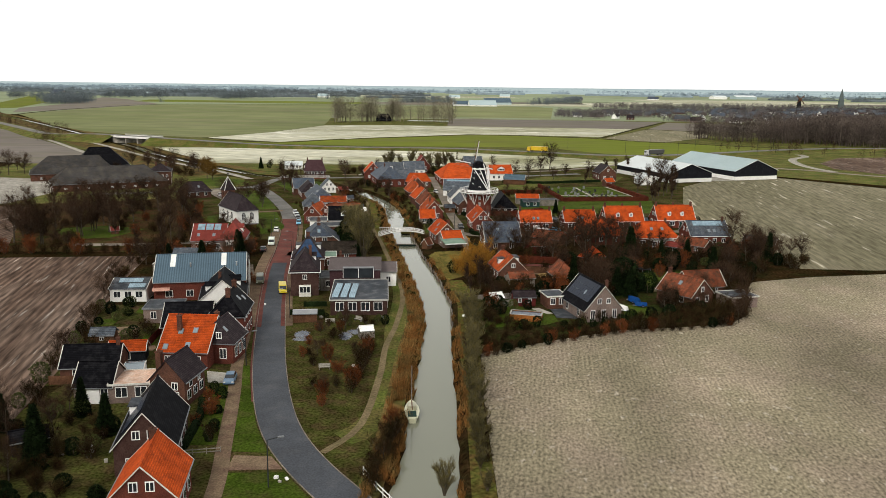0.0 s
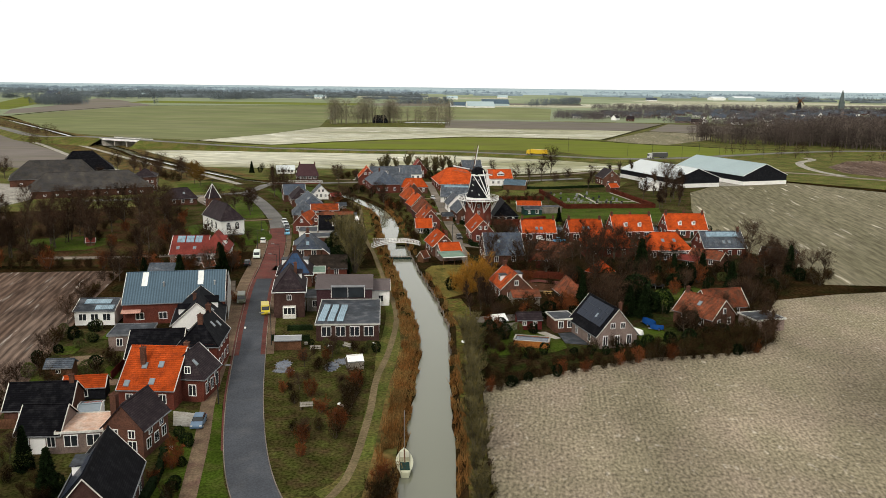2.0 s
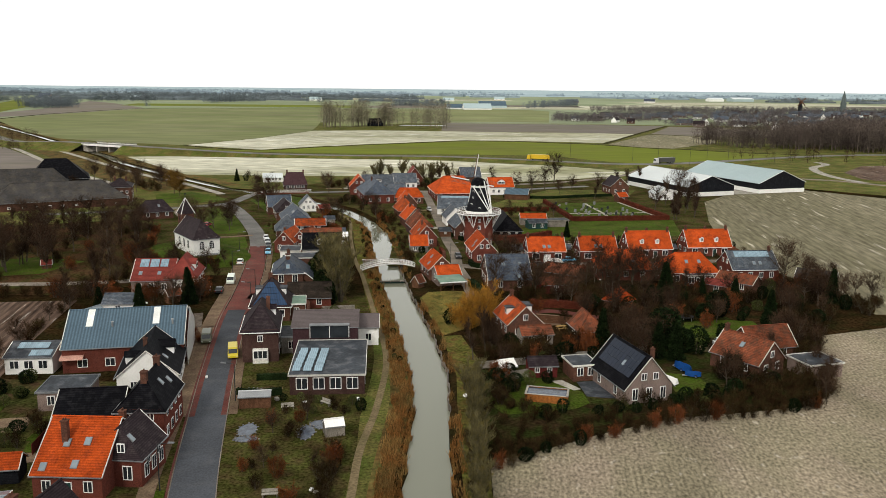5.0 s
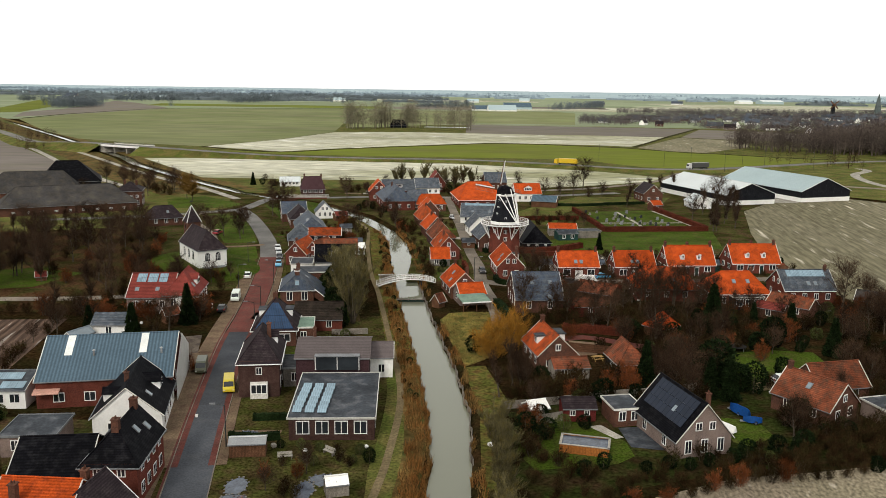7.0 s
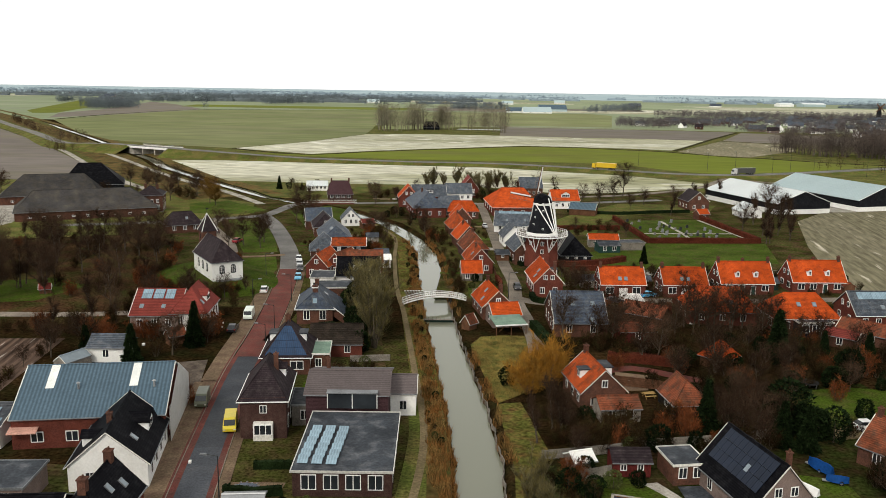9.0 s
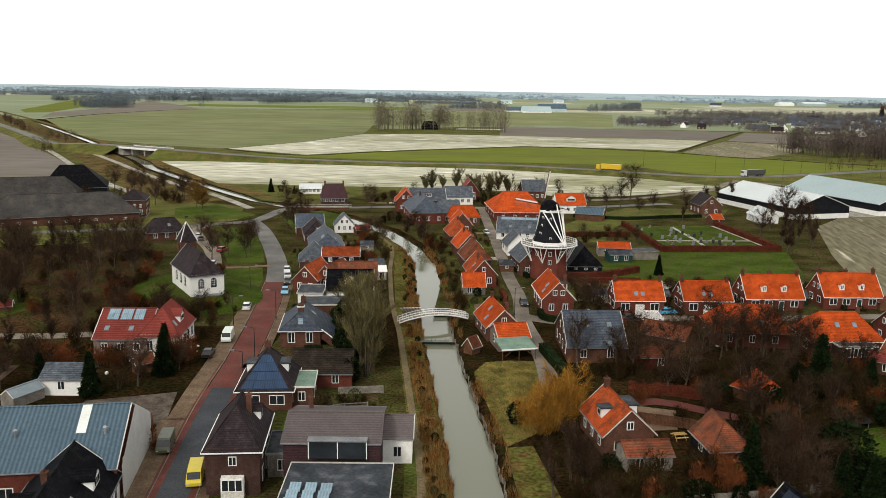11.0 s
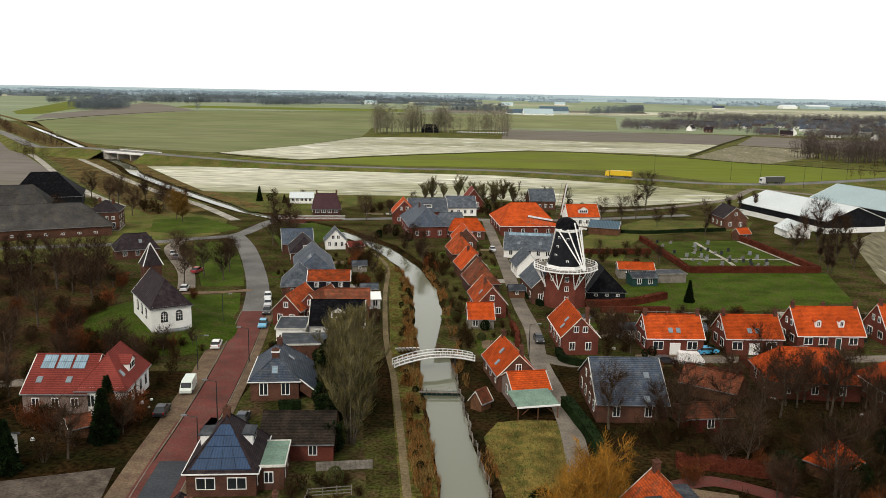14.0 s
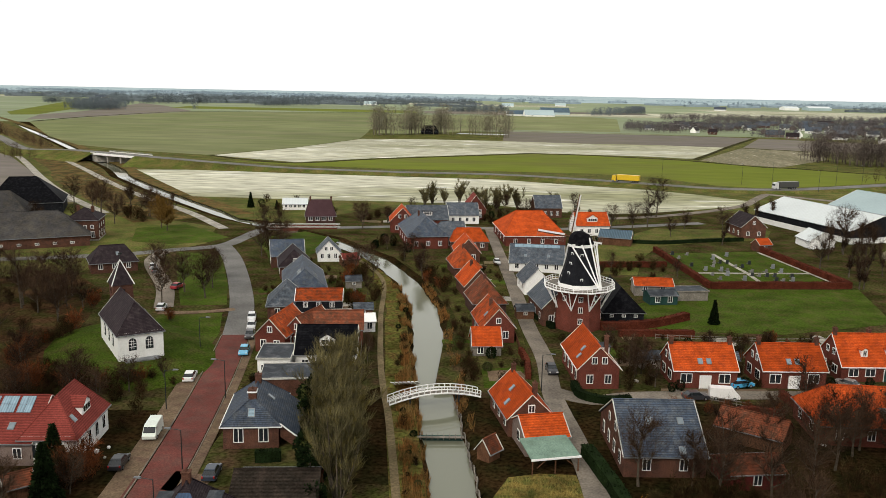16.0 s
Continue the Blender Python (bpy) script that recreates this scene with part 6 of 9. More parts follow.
def leafy(seed, h, w, count, style, leaf_mat, size=0.3):
    """An evergreen: a short trunk and a ragged body of many small leaf sprays."""
    r = random.Random(seed)
    tv, tf, cv, cf = [], [], [], []
    limb(tv, tf, Vector((0, 0, -0.2)), Vector((0, 0, h * 0.7)), 0.02 * h + 0.04, 0.02, 6)
    lobes = [(r.uniform(0, 6.28), r.uniform(0.1, 0.95), r.uniform(0.75, 1.2)) for _ in range(9)]
    for _ in range(count):
        z = r.random()
        a = r.uniform(0, 6.28)
        if style == "cone":
            z = z ** 1.4
            rad = w / 2 * (1.02 - z) * (0.82 + 0.3 * math.sin(a * 5 + z * 23) * r.random())
        else:
            rad = w / 2 * math.sqrt(max(0.02, 1 - (2 * z * 0.93 - 0.86) ** 2))
            for la, lz, lf in lobes:
                if abs((a - la + 3.14) % 6.28 - 3.14) < 0.8 and abs(z - lz) < 0.25:
                    rad *= lf
        rad *= r.uniform(0.55, 1.0) ** 0.5
        p = Vector((math.cos(a) * rad, math.sin(a) * rad, 0.15 + z * h * 0.97))
        d = Vector((math.cos(a), math.sin(a), -0.25 if style == "cone" else 0.5)) + Vector((r.gauss(0, .5), r.gauss(0, .5), r.gauss(0, .5)))
        twig(cv, cf, r, p, d.normalized(), size * r.uniform(0.8, 1.8), size * r.uniform(0.6, 1.2))
    return mesh_of("trunk", tv, tf, BARK), mesh_of("crown", cv, cf, leaf_mat)


KINDS = {
    "tall": [bare_tree(11 + i, 12 + i, 4.6 + 0.4 * i, 3600, "round", BARK, TWIG, 0.05) for i in range(4)],
    "mid": [bare_tree(31 + i, 7.5 + 0.6 * i, 3.2, 1900, "round", BARK, TWIG, 0.042) for i in range(4)],
    "slim": [bare_tree(51 + i, 11 + i, 2.3, 1900, "poplar", BARK, TWIG, 0.046) for i in range(3)],
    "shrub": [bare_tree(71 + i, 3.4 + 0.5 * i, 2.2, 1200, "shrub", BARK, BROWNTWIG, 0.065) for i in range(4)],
    "russet": [bare_tree(91 + i, 4.6 + i, 2.4, 1800, "shrub", BARK, REDTWIG, 0.065) for i in range(2)],
    "thicket": [bare_tree(101 + i, 9.5 + i, 4.0, 6500, "willow", BARK, THICKTWIG, 0.042) for i in range(3)],
    "willow": [bare_tree(121 + i, 6.6 + i, 4.6, 6500, "shrub", BARK, WILLOWTWIG, 0.06) for i in range(2)],
    "golden": [bare_tree(131, 9.5, 4.2, 4600, "round", BARK, GOLDTWIG, 0.07)],
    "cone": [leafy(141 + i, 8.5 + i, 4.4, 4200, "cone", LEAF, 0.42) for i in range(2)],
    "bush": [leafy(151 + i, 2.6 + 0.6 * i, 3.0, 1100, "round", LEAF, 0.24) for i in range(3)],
    "olive": [leafy(161 + i, 2.4 + 0.8 * i, 2.8, 900, "round", OLIVE, 0.22) for i in range(2)],
}
SAY = {"tall": ("tree", "tall leafless tree with grey-brown twigs", "tree"), "mid": ("tree", "leafless garden tree with fine twigs", "tree"), "slim": ("tree", "slender upright leafless tree", "tree"),
       "shrub": ("shrub", "bare brown garden shrub", "shrub"), "russet": ("shrub", "shrub with russet-red winter twigs", "shrub"), "thicket": ("tree", "many-stemmed olive-grey bare willow", "tree"),
       "willow": ("willow_tree", "willow with glowing orange-yellow shoots", "tree"), "golden": ("tree", "round leafless tree with ochre-brown twigs", "tree"), "cone": ("conifer", "dark green pointed conifer", "conifer"), "bush": ("bush", "dark evergreen garden bush", "bush"), "olive": ("bush", "olive-green leafy garden bush", "bush")}
FIRST = {}
TR = random.Random(17)
UNDER = []


def plant(kind, x, y, s=1.0, z=0.0):
    v = TR.randrange(len(KINDS[kind]))
    m = Matrix.Translation((x, y, z)) @ Matrix.Rotation(TR.uniform(0, 6.28), 4, "Z")
    sc = s * TR.uniform(0.88, 1.12)
    name, label, cat = SAY[kind]
    if kind == "shrub" and (y > 232 or x < -66):
        UNDER.append((v, m @ Matrix.Scale(sc, 4)))
        return None
    if (kind, v) not in FIRST:
        t = thing(name, m, label, cat, "bare trees and shrubs" if cat in ("tree", "shrub") else "evergreens")
        a, b = KINDS[kind][v]
        put("trunk", a, None, t)
        put("crown", b, None, t)
        FIRST[kind, v] = t
        t.scale = (sc, sc, sc)
        return t
    t = copy_thing(FIRST[kind, v], m)
    t.scale = (sc, sc, sc)
    return t


def inside(x, y, poly):
    c = False
    for i in range(len(poly)):
        (x1, y1), (x2, y2) = poly[i], poly[i - 1]
        if (y1 > y) != (y2 > y) and x < (x2 - x1) * (y - y1) / (y2 - y1) + x1:
            c = not c
    return c


CLEAR = [(curve_through(p, 3), w) for p, w in ((ROAD, 5.5), ([(-0.5, 413.2), (1.9, 374.3), (5, 328.1), (6.9, 294), (8.8, 272.8), (8.9, 254.7), (10.7, 236.8), (11.5, 222.1)], 2.4), ([(9.2, 256.9), (22.4, 256.1), (60, 260.3), (93, 265.8)], 2.6), ([(-69.8, 298.6), (-76.8, 317.2), (-90.5, 343.7), (-92.7, 358.4)], 3))]


def free(x, y, room=0.0):
    for fx, fy, rot, hl, hw in FEET:
        a = radians(-rot)
        dx, dy = x - fx, y - fy
        if abs(dx * math.cos(a) - dy * math.sin(a)) < hl + room and abs(dx * math.sin(a) + dy * math.cos(a)) < hw + room:
            return False
    for line, w in CLEAR:
        if any((p.x - x) ** 2 + (p.y - y) ** 2 < w * w for p in line):
            return False
    a, b = bank(y)
    return not (a - 1.5 < x < b + 1.5)


def scatter(poly, n, mix, s=(0.8, 1.15), room=0.4, avoid=()):
    xs, ys = [p[0] for p in poly], [p[1] for p in poly]
    kinds, weights = zip(*mix)
    done = tries = 0
    while done < n and tries < n * 30:
        tries += 1
        x, y = TR.uniform(min(xs), max(xs)), TR.uniform(min(ys), max(ys))
        if inside(x, y, poly) and free(x, y, room) and not any(inside(x, y, q) for q in avoid):
            plant(TR.choices(kinds, weights)[0], x, y, TR.uniform(*s))
            done += 1


def along(pts, gap, mix, s=(0.8, 1.15), jitter=0.6):
    kinds, weights = zip(*mix)
    for p in curve_through(pts, gap):
        x, y = p.x + TR.uniform(-jitter, jitter), p.y + TR.uniform(-jitter, jitter)
        plant(TR.choices(kinds, weights)[0], x, y, TR.uniform(*s))


# the wood west of the church
scatter([(-121.9, 222.8), (-71.5, 223.2), (-67, 240.1), (-75.9, 260.5), (-82, 288.4), (-88, 309), (-97.5, 309.4), (-135, 313.2), (-145.7, 295.8)], 105, [("tall", 7), ("mid", 3), ("slim", 1), ("russet", 1), ("shrub", 6)], (0.75, 1.0), avoid=([(-99.7, 226), (-79.1, 227), (-79.4, 244.7), (-100, 243.5)],))
along([(-119, 217.8), (-95.8, 219.4), (-75.2, 219.9)], 2.6, [("shrub", 1), ("russet", 0.3)])
scatter([(-69.9, 242), (-64.1, 238.2), (-56.6, 242.7), (-64.4, 252.8), (-74, 260.6)], 9, [("shrub", 2), ("russet", 2), ("mid", 1)])
for x, y in ((-70.2, 312.3), (-63.8, 307.5), (-71.8, 302.7), (-78.8, 323.4), (-68.3, 324.1), (-84.6, 331.4), (-65.3, 316.9)):
    plant("mid", x, y, 1.15)
for x, y in ((-59.6, 349.2), (-64, 355.2), (-58.3, 357.8)):
    plant("tall", x, y, 0.8)
plant("mid", -43.3, 406.8, 1.25)
plant("russet", -64.9, 289.5, 0.55)
for x, y in ((-108.5, 396.5), (-104.7, 391.5)):
    plant("golden", x, y, 1.1)
scatter([(-155.1, 380.9), (-131, 389.3), (-114.5, 409.8), (-137.9, 448.4), (-164.3, 454.4)], 16, [("tall", 2), ("mid", 2), ("shrub", 1)])
scatter([(-213.1, 326.4), (-190.5, 328), (-197.6, 421.5), (-225.6, 440)], 12, [("tall", 1), ("mid", 1)])
scatter([(-125.7, 406.7), (-103, 406.6), (-148, 479.6), (-167, 488.4)], 10, [("shrub", 2), ("mid", 1)])
# the hall's surroundings and the red-roofed house
for x, y, s in ((-58.4, 205.7, 0.75), (-67.9, 208.9, 0.7), (-50.9, 215.4, 0.95), (-53, 221.6, 0.85)):
    plant("cone", x, y, s)
scatter([(-75, 205.5), (-48.5, 206.7), (-48.7, 224.4), (-73.4, 223.1)], 22, [("shrub", 5), ("mid", 2), ("russet", 2), ("bush", 1)])
scatter([(-73.4, 223.1), (-65.8, 223.5), (-64.2, 240.3), (-71.8, 241.9)], 7, [("mid", 2), ("shrub", 2)])
along([(-45, 194.4), (-43.5, 190.3), (-41.6, 187.3)], 2.2, [("russet", 1)], (0.5, 0.6))
# back gardens beside the ploughed field
along([(-58.3, 98.5), (-61, 126.9), (-66.7, 159.5), (-72.8, 190.1), (-76.5, 214.7)], 4.2, [("shrub", 5), ("mid", 1), ("olive", 1)], (0.55, 0.95))
scatter([(-58, 80.3), (-35.5, 80.8), (-38.7, 111.2), (-56.7, 116.9)], 48, [("shrub", 4), ("bush", 3), ("cone", 0.6), ("mid", 1), ("olive", 1)], (0.5, 0.85))
scatter([(-62.6, 134), (-43.8, 139.8), (-47.9, 166.3), (-68.7, 167.6)], 20, [("shrub", 4), ("bush", 2), ("olive", 1)], (0.5, 0.8))
scatter([(-31, 98.2), (-27.7, 98.3), (-30.8, 120.7), (-34.6, 120.6)], 12, [("shrub", 2), ("bush", 2), ("russet", 1)], (0.4, 0.6))
# the west bank: low shrubs and olive growth between towpath and water
for k in range(46):
    y = 176 + k * 2.9 + TR.uniform(-1, 1)
    plant(TR.choice(("olive", "shrub", "shrub", "bush")), bank(y)[0] - TR.uniform(1.2, 3.0), y, TR.uniform(0.18, 0.4))
# shrubs round the church mound and the lane
for a0 in range(26):
    t = math.radians(150 + a0 * 6.5)
    plant(TR.choice(("shrub", "shrub", "russet", "shrub")), -65.6 + 16 * math.cos(t), 268.4 + 18 * math.sin(t), TR.uniform(0.5, 0.95))
for x, y, s in ((-53.3, 247.1, 0.8), (-56.7, 245.9, 0.9), (-59.6, 248.9, 0.8), (-54.8, 250.7, 0.6), (-51.5, 241.5, 0.6), (-51.8, 236.7, 0.5)):
    plant("shrub", x, y, s)
for x, y, s in ((-56.3, 250.1, 0.75), (-53, 255.5, 0.55), (-58.5, 244.2, 0.7)):
    plant("mid", x, y, s)
for x, y, k, s in ((5.7, 200, "bush", 0.8), (-26.5, 241.2, "bush", 1.1), (-24.7, 244.5, "bush", 1.2), (-27, 246.4, "olive", 1.2), (-25.6, 236, "bush", 0.9), (-24.3, 229.8, "olive", 0.9), (14.7, 169.2, "bush", 0.9), (17.6, 166.1, "olive", 0.8), (20.7, 166.7, "bush", 0.7), (12, 163.6, "bush", 0.9), (14.9, 163.1, "bush", 0.7), (43.4, 185.8, "bush", 1.5), (46.2, 184.8, "bush", 1.6), (44.8, 187.8, "bush", 1.3), (12.4, 158.2, "shrub", 0.8), (15.4, 154.8, "shrub", 0.7), (18.3, 151.8, "bush", 0.6), (29.4, 154.7, "bush", 0.55), (32.1, 154.4, "bush", 0.5), (34.8, 155.5, "bush", 0.5), (38.1, 156.4, "bush", 0.6), (41.3, 156.3, "shrub", 0.6), (44.6, 157.1, "bush", 0.6), (48.7, 160, "bush", 0.8), (50.4, 164.2, "shrub", 0.9), (49.8, 169, "shrub", 0.9), (10.4, 167.1, "olive", 0.8), (10.1, 160.2, "olive", 0.7), (21, 179.9, "shrub", 0.9), (26.8, 182.2, "russet", 0.8), (30.2, 181.9, "russet", 0.9), (15.6, 179.9, "shrub", 0.9), (12.6, 181.8, "mid", 0.9), (36.2, 184.9, "shrub", 0.8), (38.7, 188.1, "mid", 0.9)):
    plant(k, x, y, s)
for k in range(15):
    y = 88 + 4.3 * k
    plant("thicket", TR.uniform(6.6, 8.0), y + TR.uniform(-1, 1), TR.uniform(0.3, 0.46))
# tangled undergrowth among the garden trees, and small growth between the houses
def under(poly, n, s):
    xs, ys = [p[0] for p in poly], [p[1] for p in poly]
    done = tries = 0
    while done < n and tries < 30 * n:
        tries += 1
        x, y = TR.uniform(min(xs), max(xs)), TR.uniform(min(ys), max(ys))
        if inside(x, y, poly) and free(x, y, 0.2):
            UNDER.append((TR.randrange(4), Matrix.Translation((x, y, 0)) @ Matrix.Rotation(TR.uniform(0, 6), 4, "Z") @ Matrix.Scale(TR.uniform(*s), 4)))
            done += 1


under([(41, 154), (60, 156.5), (59, 166), (50, 163), (47, 158)], 40, (0.4, 0.75))
under([(-60, 78), (-40, 78), (-42, 112), (-58, 116)], 50, (0.3, 0.6))
under([(14.9, 212.8), (22.7, 214.8), (36.4, 213.4), (42.4, 205.6), (58.2, 206.3), (72, 221.8), (58.1, 231.8), (28.5, 227.1), (15.9, 219.1)], 75, (0.5, 0.9))
under([(9.2, 136.8), (25.1, 145.8), (37.8, 151.4), (48.5, 153.7), (60.3, 156.8), (58.3, 160.9), (46.5, 157.4), (34.8, 154.9), (23.2, 150.3), (9.7, 142.6)], 70, (0.3, 0.55))
under([(8.7, 143.6), (19.3, 149.1), (21.2, 154.4), (15.3, 160.4), (9.5, 160.2)], 14, (0.3, 0.6))
under([(28.8, 181.9), (42.5, 185.6), (46.4, 191), (50.3, 201.7), (42.4, 203.5), (36.5, 201.1), (38.5, 192.8), (32.7, 184.1)], 26, (0.5, 0.9))
under([(9.4, 176.9), (17.1, 178.2), (26.8, 181.8), (26.8, 187), (15.1, 187.6), (10.3, 187.4)], 24, (0.5, 0.85))
under([(58.3, 159.9), (66.2, 164.4), (76.1, 194.4), (68.1, 189.8), (58.3, 168.3)], 18, (0.6, 0.9))
under([(-51.1, 253.5), (-27, 247.5), (-24.5, 276.1), (-28.7, 311.9), (-40.7, 340.9), (-52.5, 354), (-52.9, 318.8)], 44, (0.25, 0.5))
under([(11.6, 269.7), (26.3, 270.6), (92, 283), (90, 291.6), (28.1, 289.9), (12.4, 284.7)], 40, (0.25, 0.5))
under([(-8.8, 258), (4.8, 260.9), (2, 352.7), (-13.5, 340.8), (-8.3, 304.7)], 34, (0.3, 0.55))
under([(-46.5, 415.8), (33.3, 424.9), (47.2, 459.4), (-42.1, 446.6)], 34, (0.4, 0.7))
under([(-71.8, 241.9), (-58.5, 242.6), (-54.8, 251.2), (-64.4, 254.9), (-75.9, 264.7)], 18, (0.5, 0.8))
under([(-25.5, 194.2), (-13, 196.8), (-18, 213.3), (-18.9, 207)], 16, (0.25, 0.5))
# in front of and between the cottages
for x, y, k, s in ((27.9, 258.5, "bush", 0.4), (29.3, 259, "bush", 0.45), (40.1, 261.3, "bush", 0.5), (42.6, 261.9, "shrub", 0.5), (55, 264.2, "bush", 0.5), (40.9, 267.2, "shrub", 0.6), (55.6, 269.1, "shrub", 0.6), (72.4, 272.2, "shrub", 0.6), (24.8, 261.4, "shrub", 0.7), (22.9, 264, "mid", 0.7), (26.3, 270.6, "shrub", 0.7), (21.2, 258.6, "shrub", 0.6), (44, 275.9, "mid", 0.6), (57.9, 281, "mid", 0.6), (35.1, 279.7, "shrub", 0.7), (49.9, 282.7, "shrub", 0.7), (72.9, 284.1, "shrub", 0.7), (86, 288.1, "mid", 0.6)):
    plant(k, x, y, s)
# gardens between road and canal
scatter([(-23.5, 105.5), (-11.7, 112), (-10.6, 151.2), (-25, 151.7), (-22.7, 119.9)], 26, [("shrub", 4), ("russet", 2), ("mid", 0.5), ("bush", 1)], (0.35, 0.6))
along([(-11.4, 120.2), (-10.9, 128.5), (-10.5, 138.8)], 1.7, [("shrub", 2), ("russet", 1)], (0.6, 0.8), 0.3)
scatter([(-25.9, 152.7), (-8.3, 153.3), (-7.8, 159.6), (-25, 158.9)], 12, [("shrub", 3), ("bush", 1), ("olive", 1)], (0.35, 0.5))
for x, y in ((-18.2, 217.5), (-18.7, 222.7), (-19.7, 227.9), (-22.4, 230.9), (-20.5, 234.2), (-21.6, 240.4), (-24.3, 242.4), (-22.8, 247.7), (-23.7, 254)):
    plant("thicket", x, y, 1.1)
for x, y in ((-22.4, 222.5), (-23.4, 226.7), (-20.4, 214.8), (-24.5, 240.3), (-25.6, 245.5), (-27.5, 247.5)):
    plant("bush", x, y, 1.35)
scatter([(-27.3, 192), (-13, 196.8), (-16.1, 215.5), (-27.5, 202.4)], 10, [("bush", 2), ("shrub", 3), ("olive", 1)], (0.45, 0.7))
scatter([(-27, 248.5), (-20.4, 255.2), (-28.1, 339.7), (-38.9, 349.6), (-34.5, 307.3), (-24.6, 292)], 26, [("shrub", 5), ("mid", 1), ("russet", 1), ("bush", 1)], (0.6, 0.95))
scatter([(-41, 360.2), (-31.2, 355.6), (-17.7, 364.1), (-13.8, 373.1), (-37.5, 390.6)], 14, [("shrub", 4), ("bush", 2), ("mid", 1)], (0.5, 0.9))
# the canal's east bank
along([(7.4, 95), (7.6, 112.5), (7.3, 129), (7.1, 143.5)], 3.4, [("shrub", 3), ("thicket", 0.25)], (0.5, 0.75), 0.5)
for x, y, s in ((6.9, 99.1, 0.45), (7.6, 141.4, 0.55), (8.1, 149.8, 0.6), (7.8, 158.1, 0.62), (8.5, 165.4, 0.55), (2.3, 86.2, 0.42), (7, 118.7, 0.5), (7.3, 125.9, 0.55), (7.1, 132.1, 0.6), (7.8, 137.3, 0.55), (8.3, 145.6, 0.6), (8.4, 153.9, 0.6)):
    plant("thicket", x, y, s)
along([(-5.8, 87.5), (-5.1, 96.8), (-4.8, 104)], 1.8, [("shrub", 3), ("russet", 1)], (0.6, 0.85), 0.8)
along([(9.2, 135.3), (21.3, 142.9), (36.8, 150.2), (48.5, 152.7), (59.3, 155.7)], 1.9, [("shrub", 5), ("russet", 2), ("bush", 0.6)], (0.4, 0.6), 0.5)
along([(59.3, 155.7), (65.7, 164.4), (69.1, 177.2), (76.6, 193.3)], 2.0, [("shrub", 4), ("mid", 2)], (0.6, 0.9), 0.9)
# the gardens east of the canal
for x, y, k, s in ((43.0, 183.5, "cone", 0.75), (47.2, 183.2, "bush", 1.7), (44.8, 186.4, "bush", 1.8), (49.8, 182.0, "bush", 1.5), (62.0, 206.4, "bush", 1.5), (58.6, 203.9, "bush", 1.3), (36.4, 183.4, "bush", 1.2),
                   (51.2, 168.2, "bush", 1.1), (53.5, 166.0, "shrub", 0.8), (40.5, 157.9, "bush", 0.9), (44.6, 158.6, "bush", 1.0), (36.2, 212.1, "bush", 1.3), (68.4, 214.3, "cone", 0.7), (25.2, 176.9, "bush", 1.2)):
    plant(k, x, y, s)
lawns = ([(16.3, 154.2), (29.9, 155.7), (30.8, 167.3), (16.2, 167.8)], [(39.7, 161.3), (49.5, 161.7), (47.5, 171), (39.6, 170.7)], [(41.5, 184.5), (58.2, 186.2), (56.2, 197.8), (44.4, 197.2)])
scatter([(7.7, 151.8), (13.3, 170.8), (11.2, 189.5), (19, 183.6), (32.7, 175.7), (42.5, 180.3), (58.2, 193.6), (78, 198.7), (92, 214.2), (98.1, 231.7), (90, 237.7), (72, 224), (58.1, 229.7), (38.3, 224.5), (26.6, 217.5), (18.9, 206.6), (28.7, 200.8), (24.9, 181.7), (13.5, 152)], 125, [("shrub", 5), ("mid", 4), ("russet", 3), ("bush", 2.4), ("tall", 0.5), ("olive", 1.4), ("cone", 0.25)], (0.6, 1.0), 0.3, lawns)
scatter([(64.2, 164.3), (76.1, 194.4), (94, 205.8), (106.1, 221.3), (96, 242.3), (90, 231.3), (68.1, 196.2)], 34, [("mid", 4), ("shrub", 5), ("bush", 0.7)], (0.7, 1.0))
scatter([(11.5, 158.2), (25.1, 152.4), (48.5, 156.4), (46.5, 163.7), (29, 154.7)], 14, [("shrub", 3), ("bush", 2), ("olive", 1)], (0.4, 0.6), 0.3, lawns)
scatter([(48.5, 163.7), (56.3, 161.9), (64.2, 168.5), (70.1, 181.4), (58.2, 191.5), (50.4, 180.6)], 22, [("shrub", 4), ("mid", 2), ("bush", 2), ("olive", 1)], (0.6, 0.9), 0.1)
scatter([(7.6, 153.9), (13.4, 162.4), (13.3, 175), (17.1, 181.4), (24.9, 179.6), (32.7, 175.7), (23, 173.2), (11.4, 168.6)], 16, [("shrub", 4), ("bush", 2), ("mid", 1), ("olive", 1)], (0.5, 0.8), 0.1)
scatter([(94, 207.9), (102.1, 212.6), (96, 261.7), (91, 280.8), (87, 274.1)], 10, [("shrub", 4), ("mid", 1)], (0.6, 0.9))
scatter([(34.7, 173.7), (44.5, 174.1), (42.5, 184.5), (32.7, 182)], 8, [("mid", 2), ("shrub", 2)], (0.8, 1))
for x, y, s in ((45.1, 178.9, 0.8), (42.3, 180.3, 0.7), (53.7, 216.7, 1.05), (45.4, 299.6, 0.6)):
    plant("cone", x, y, s)
for x, y, s in ((11.2, 200.5, 1.2), (8.8, 197.4, 0.95), (12.6, 204, 0.9)):
    plant("willow", x, y, s)
for x, y in ((9.2, 178.4), (11.6, 183.4), (12.8, 179.6)):
    plant("slim", x, y, 0.72)
for x, y in ((-68.7, 377.2), (-64.2, 378.2)):
    plant("mid", x, y, 1.5)
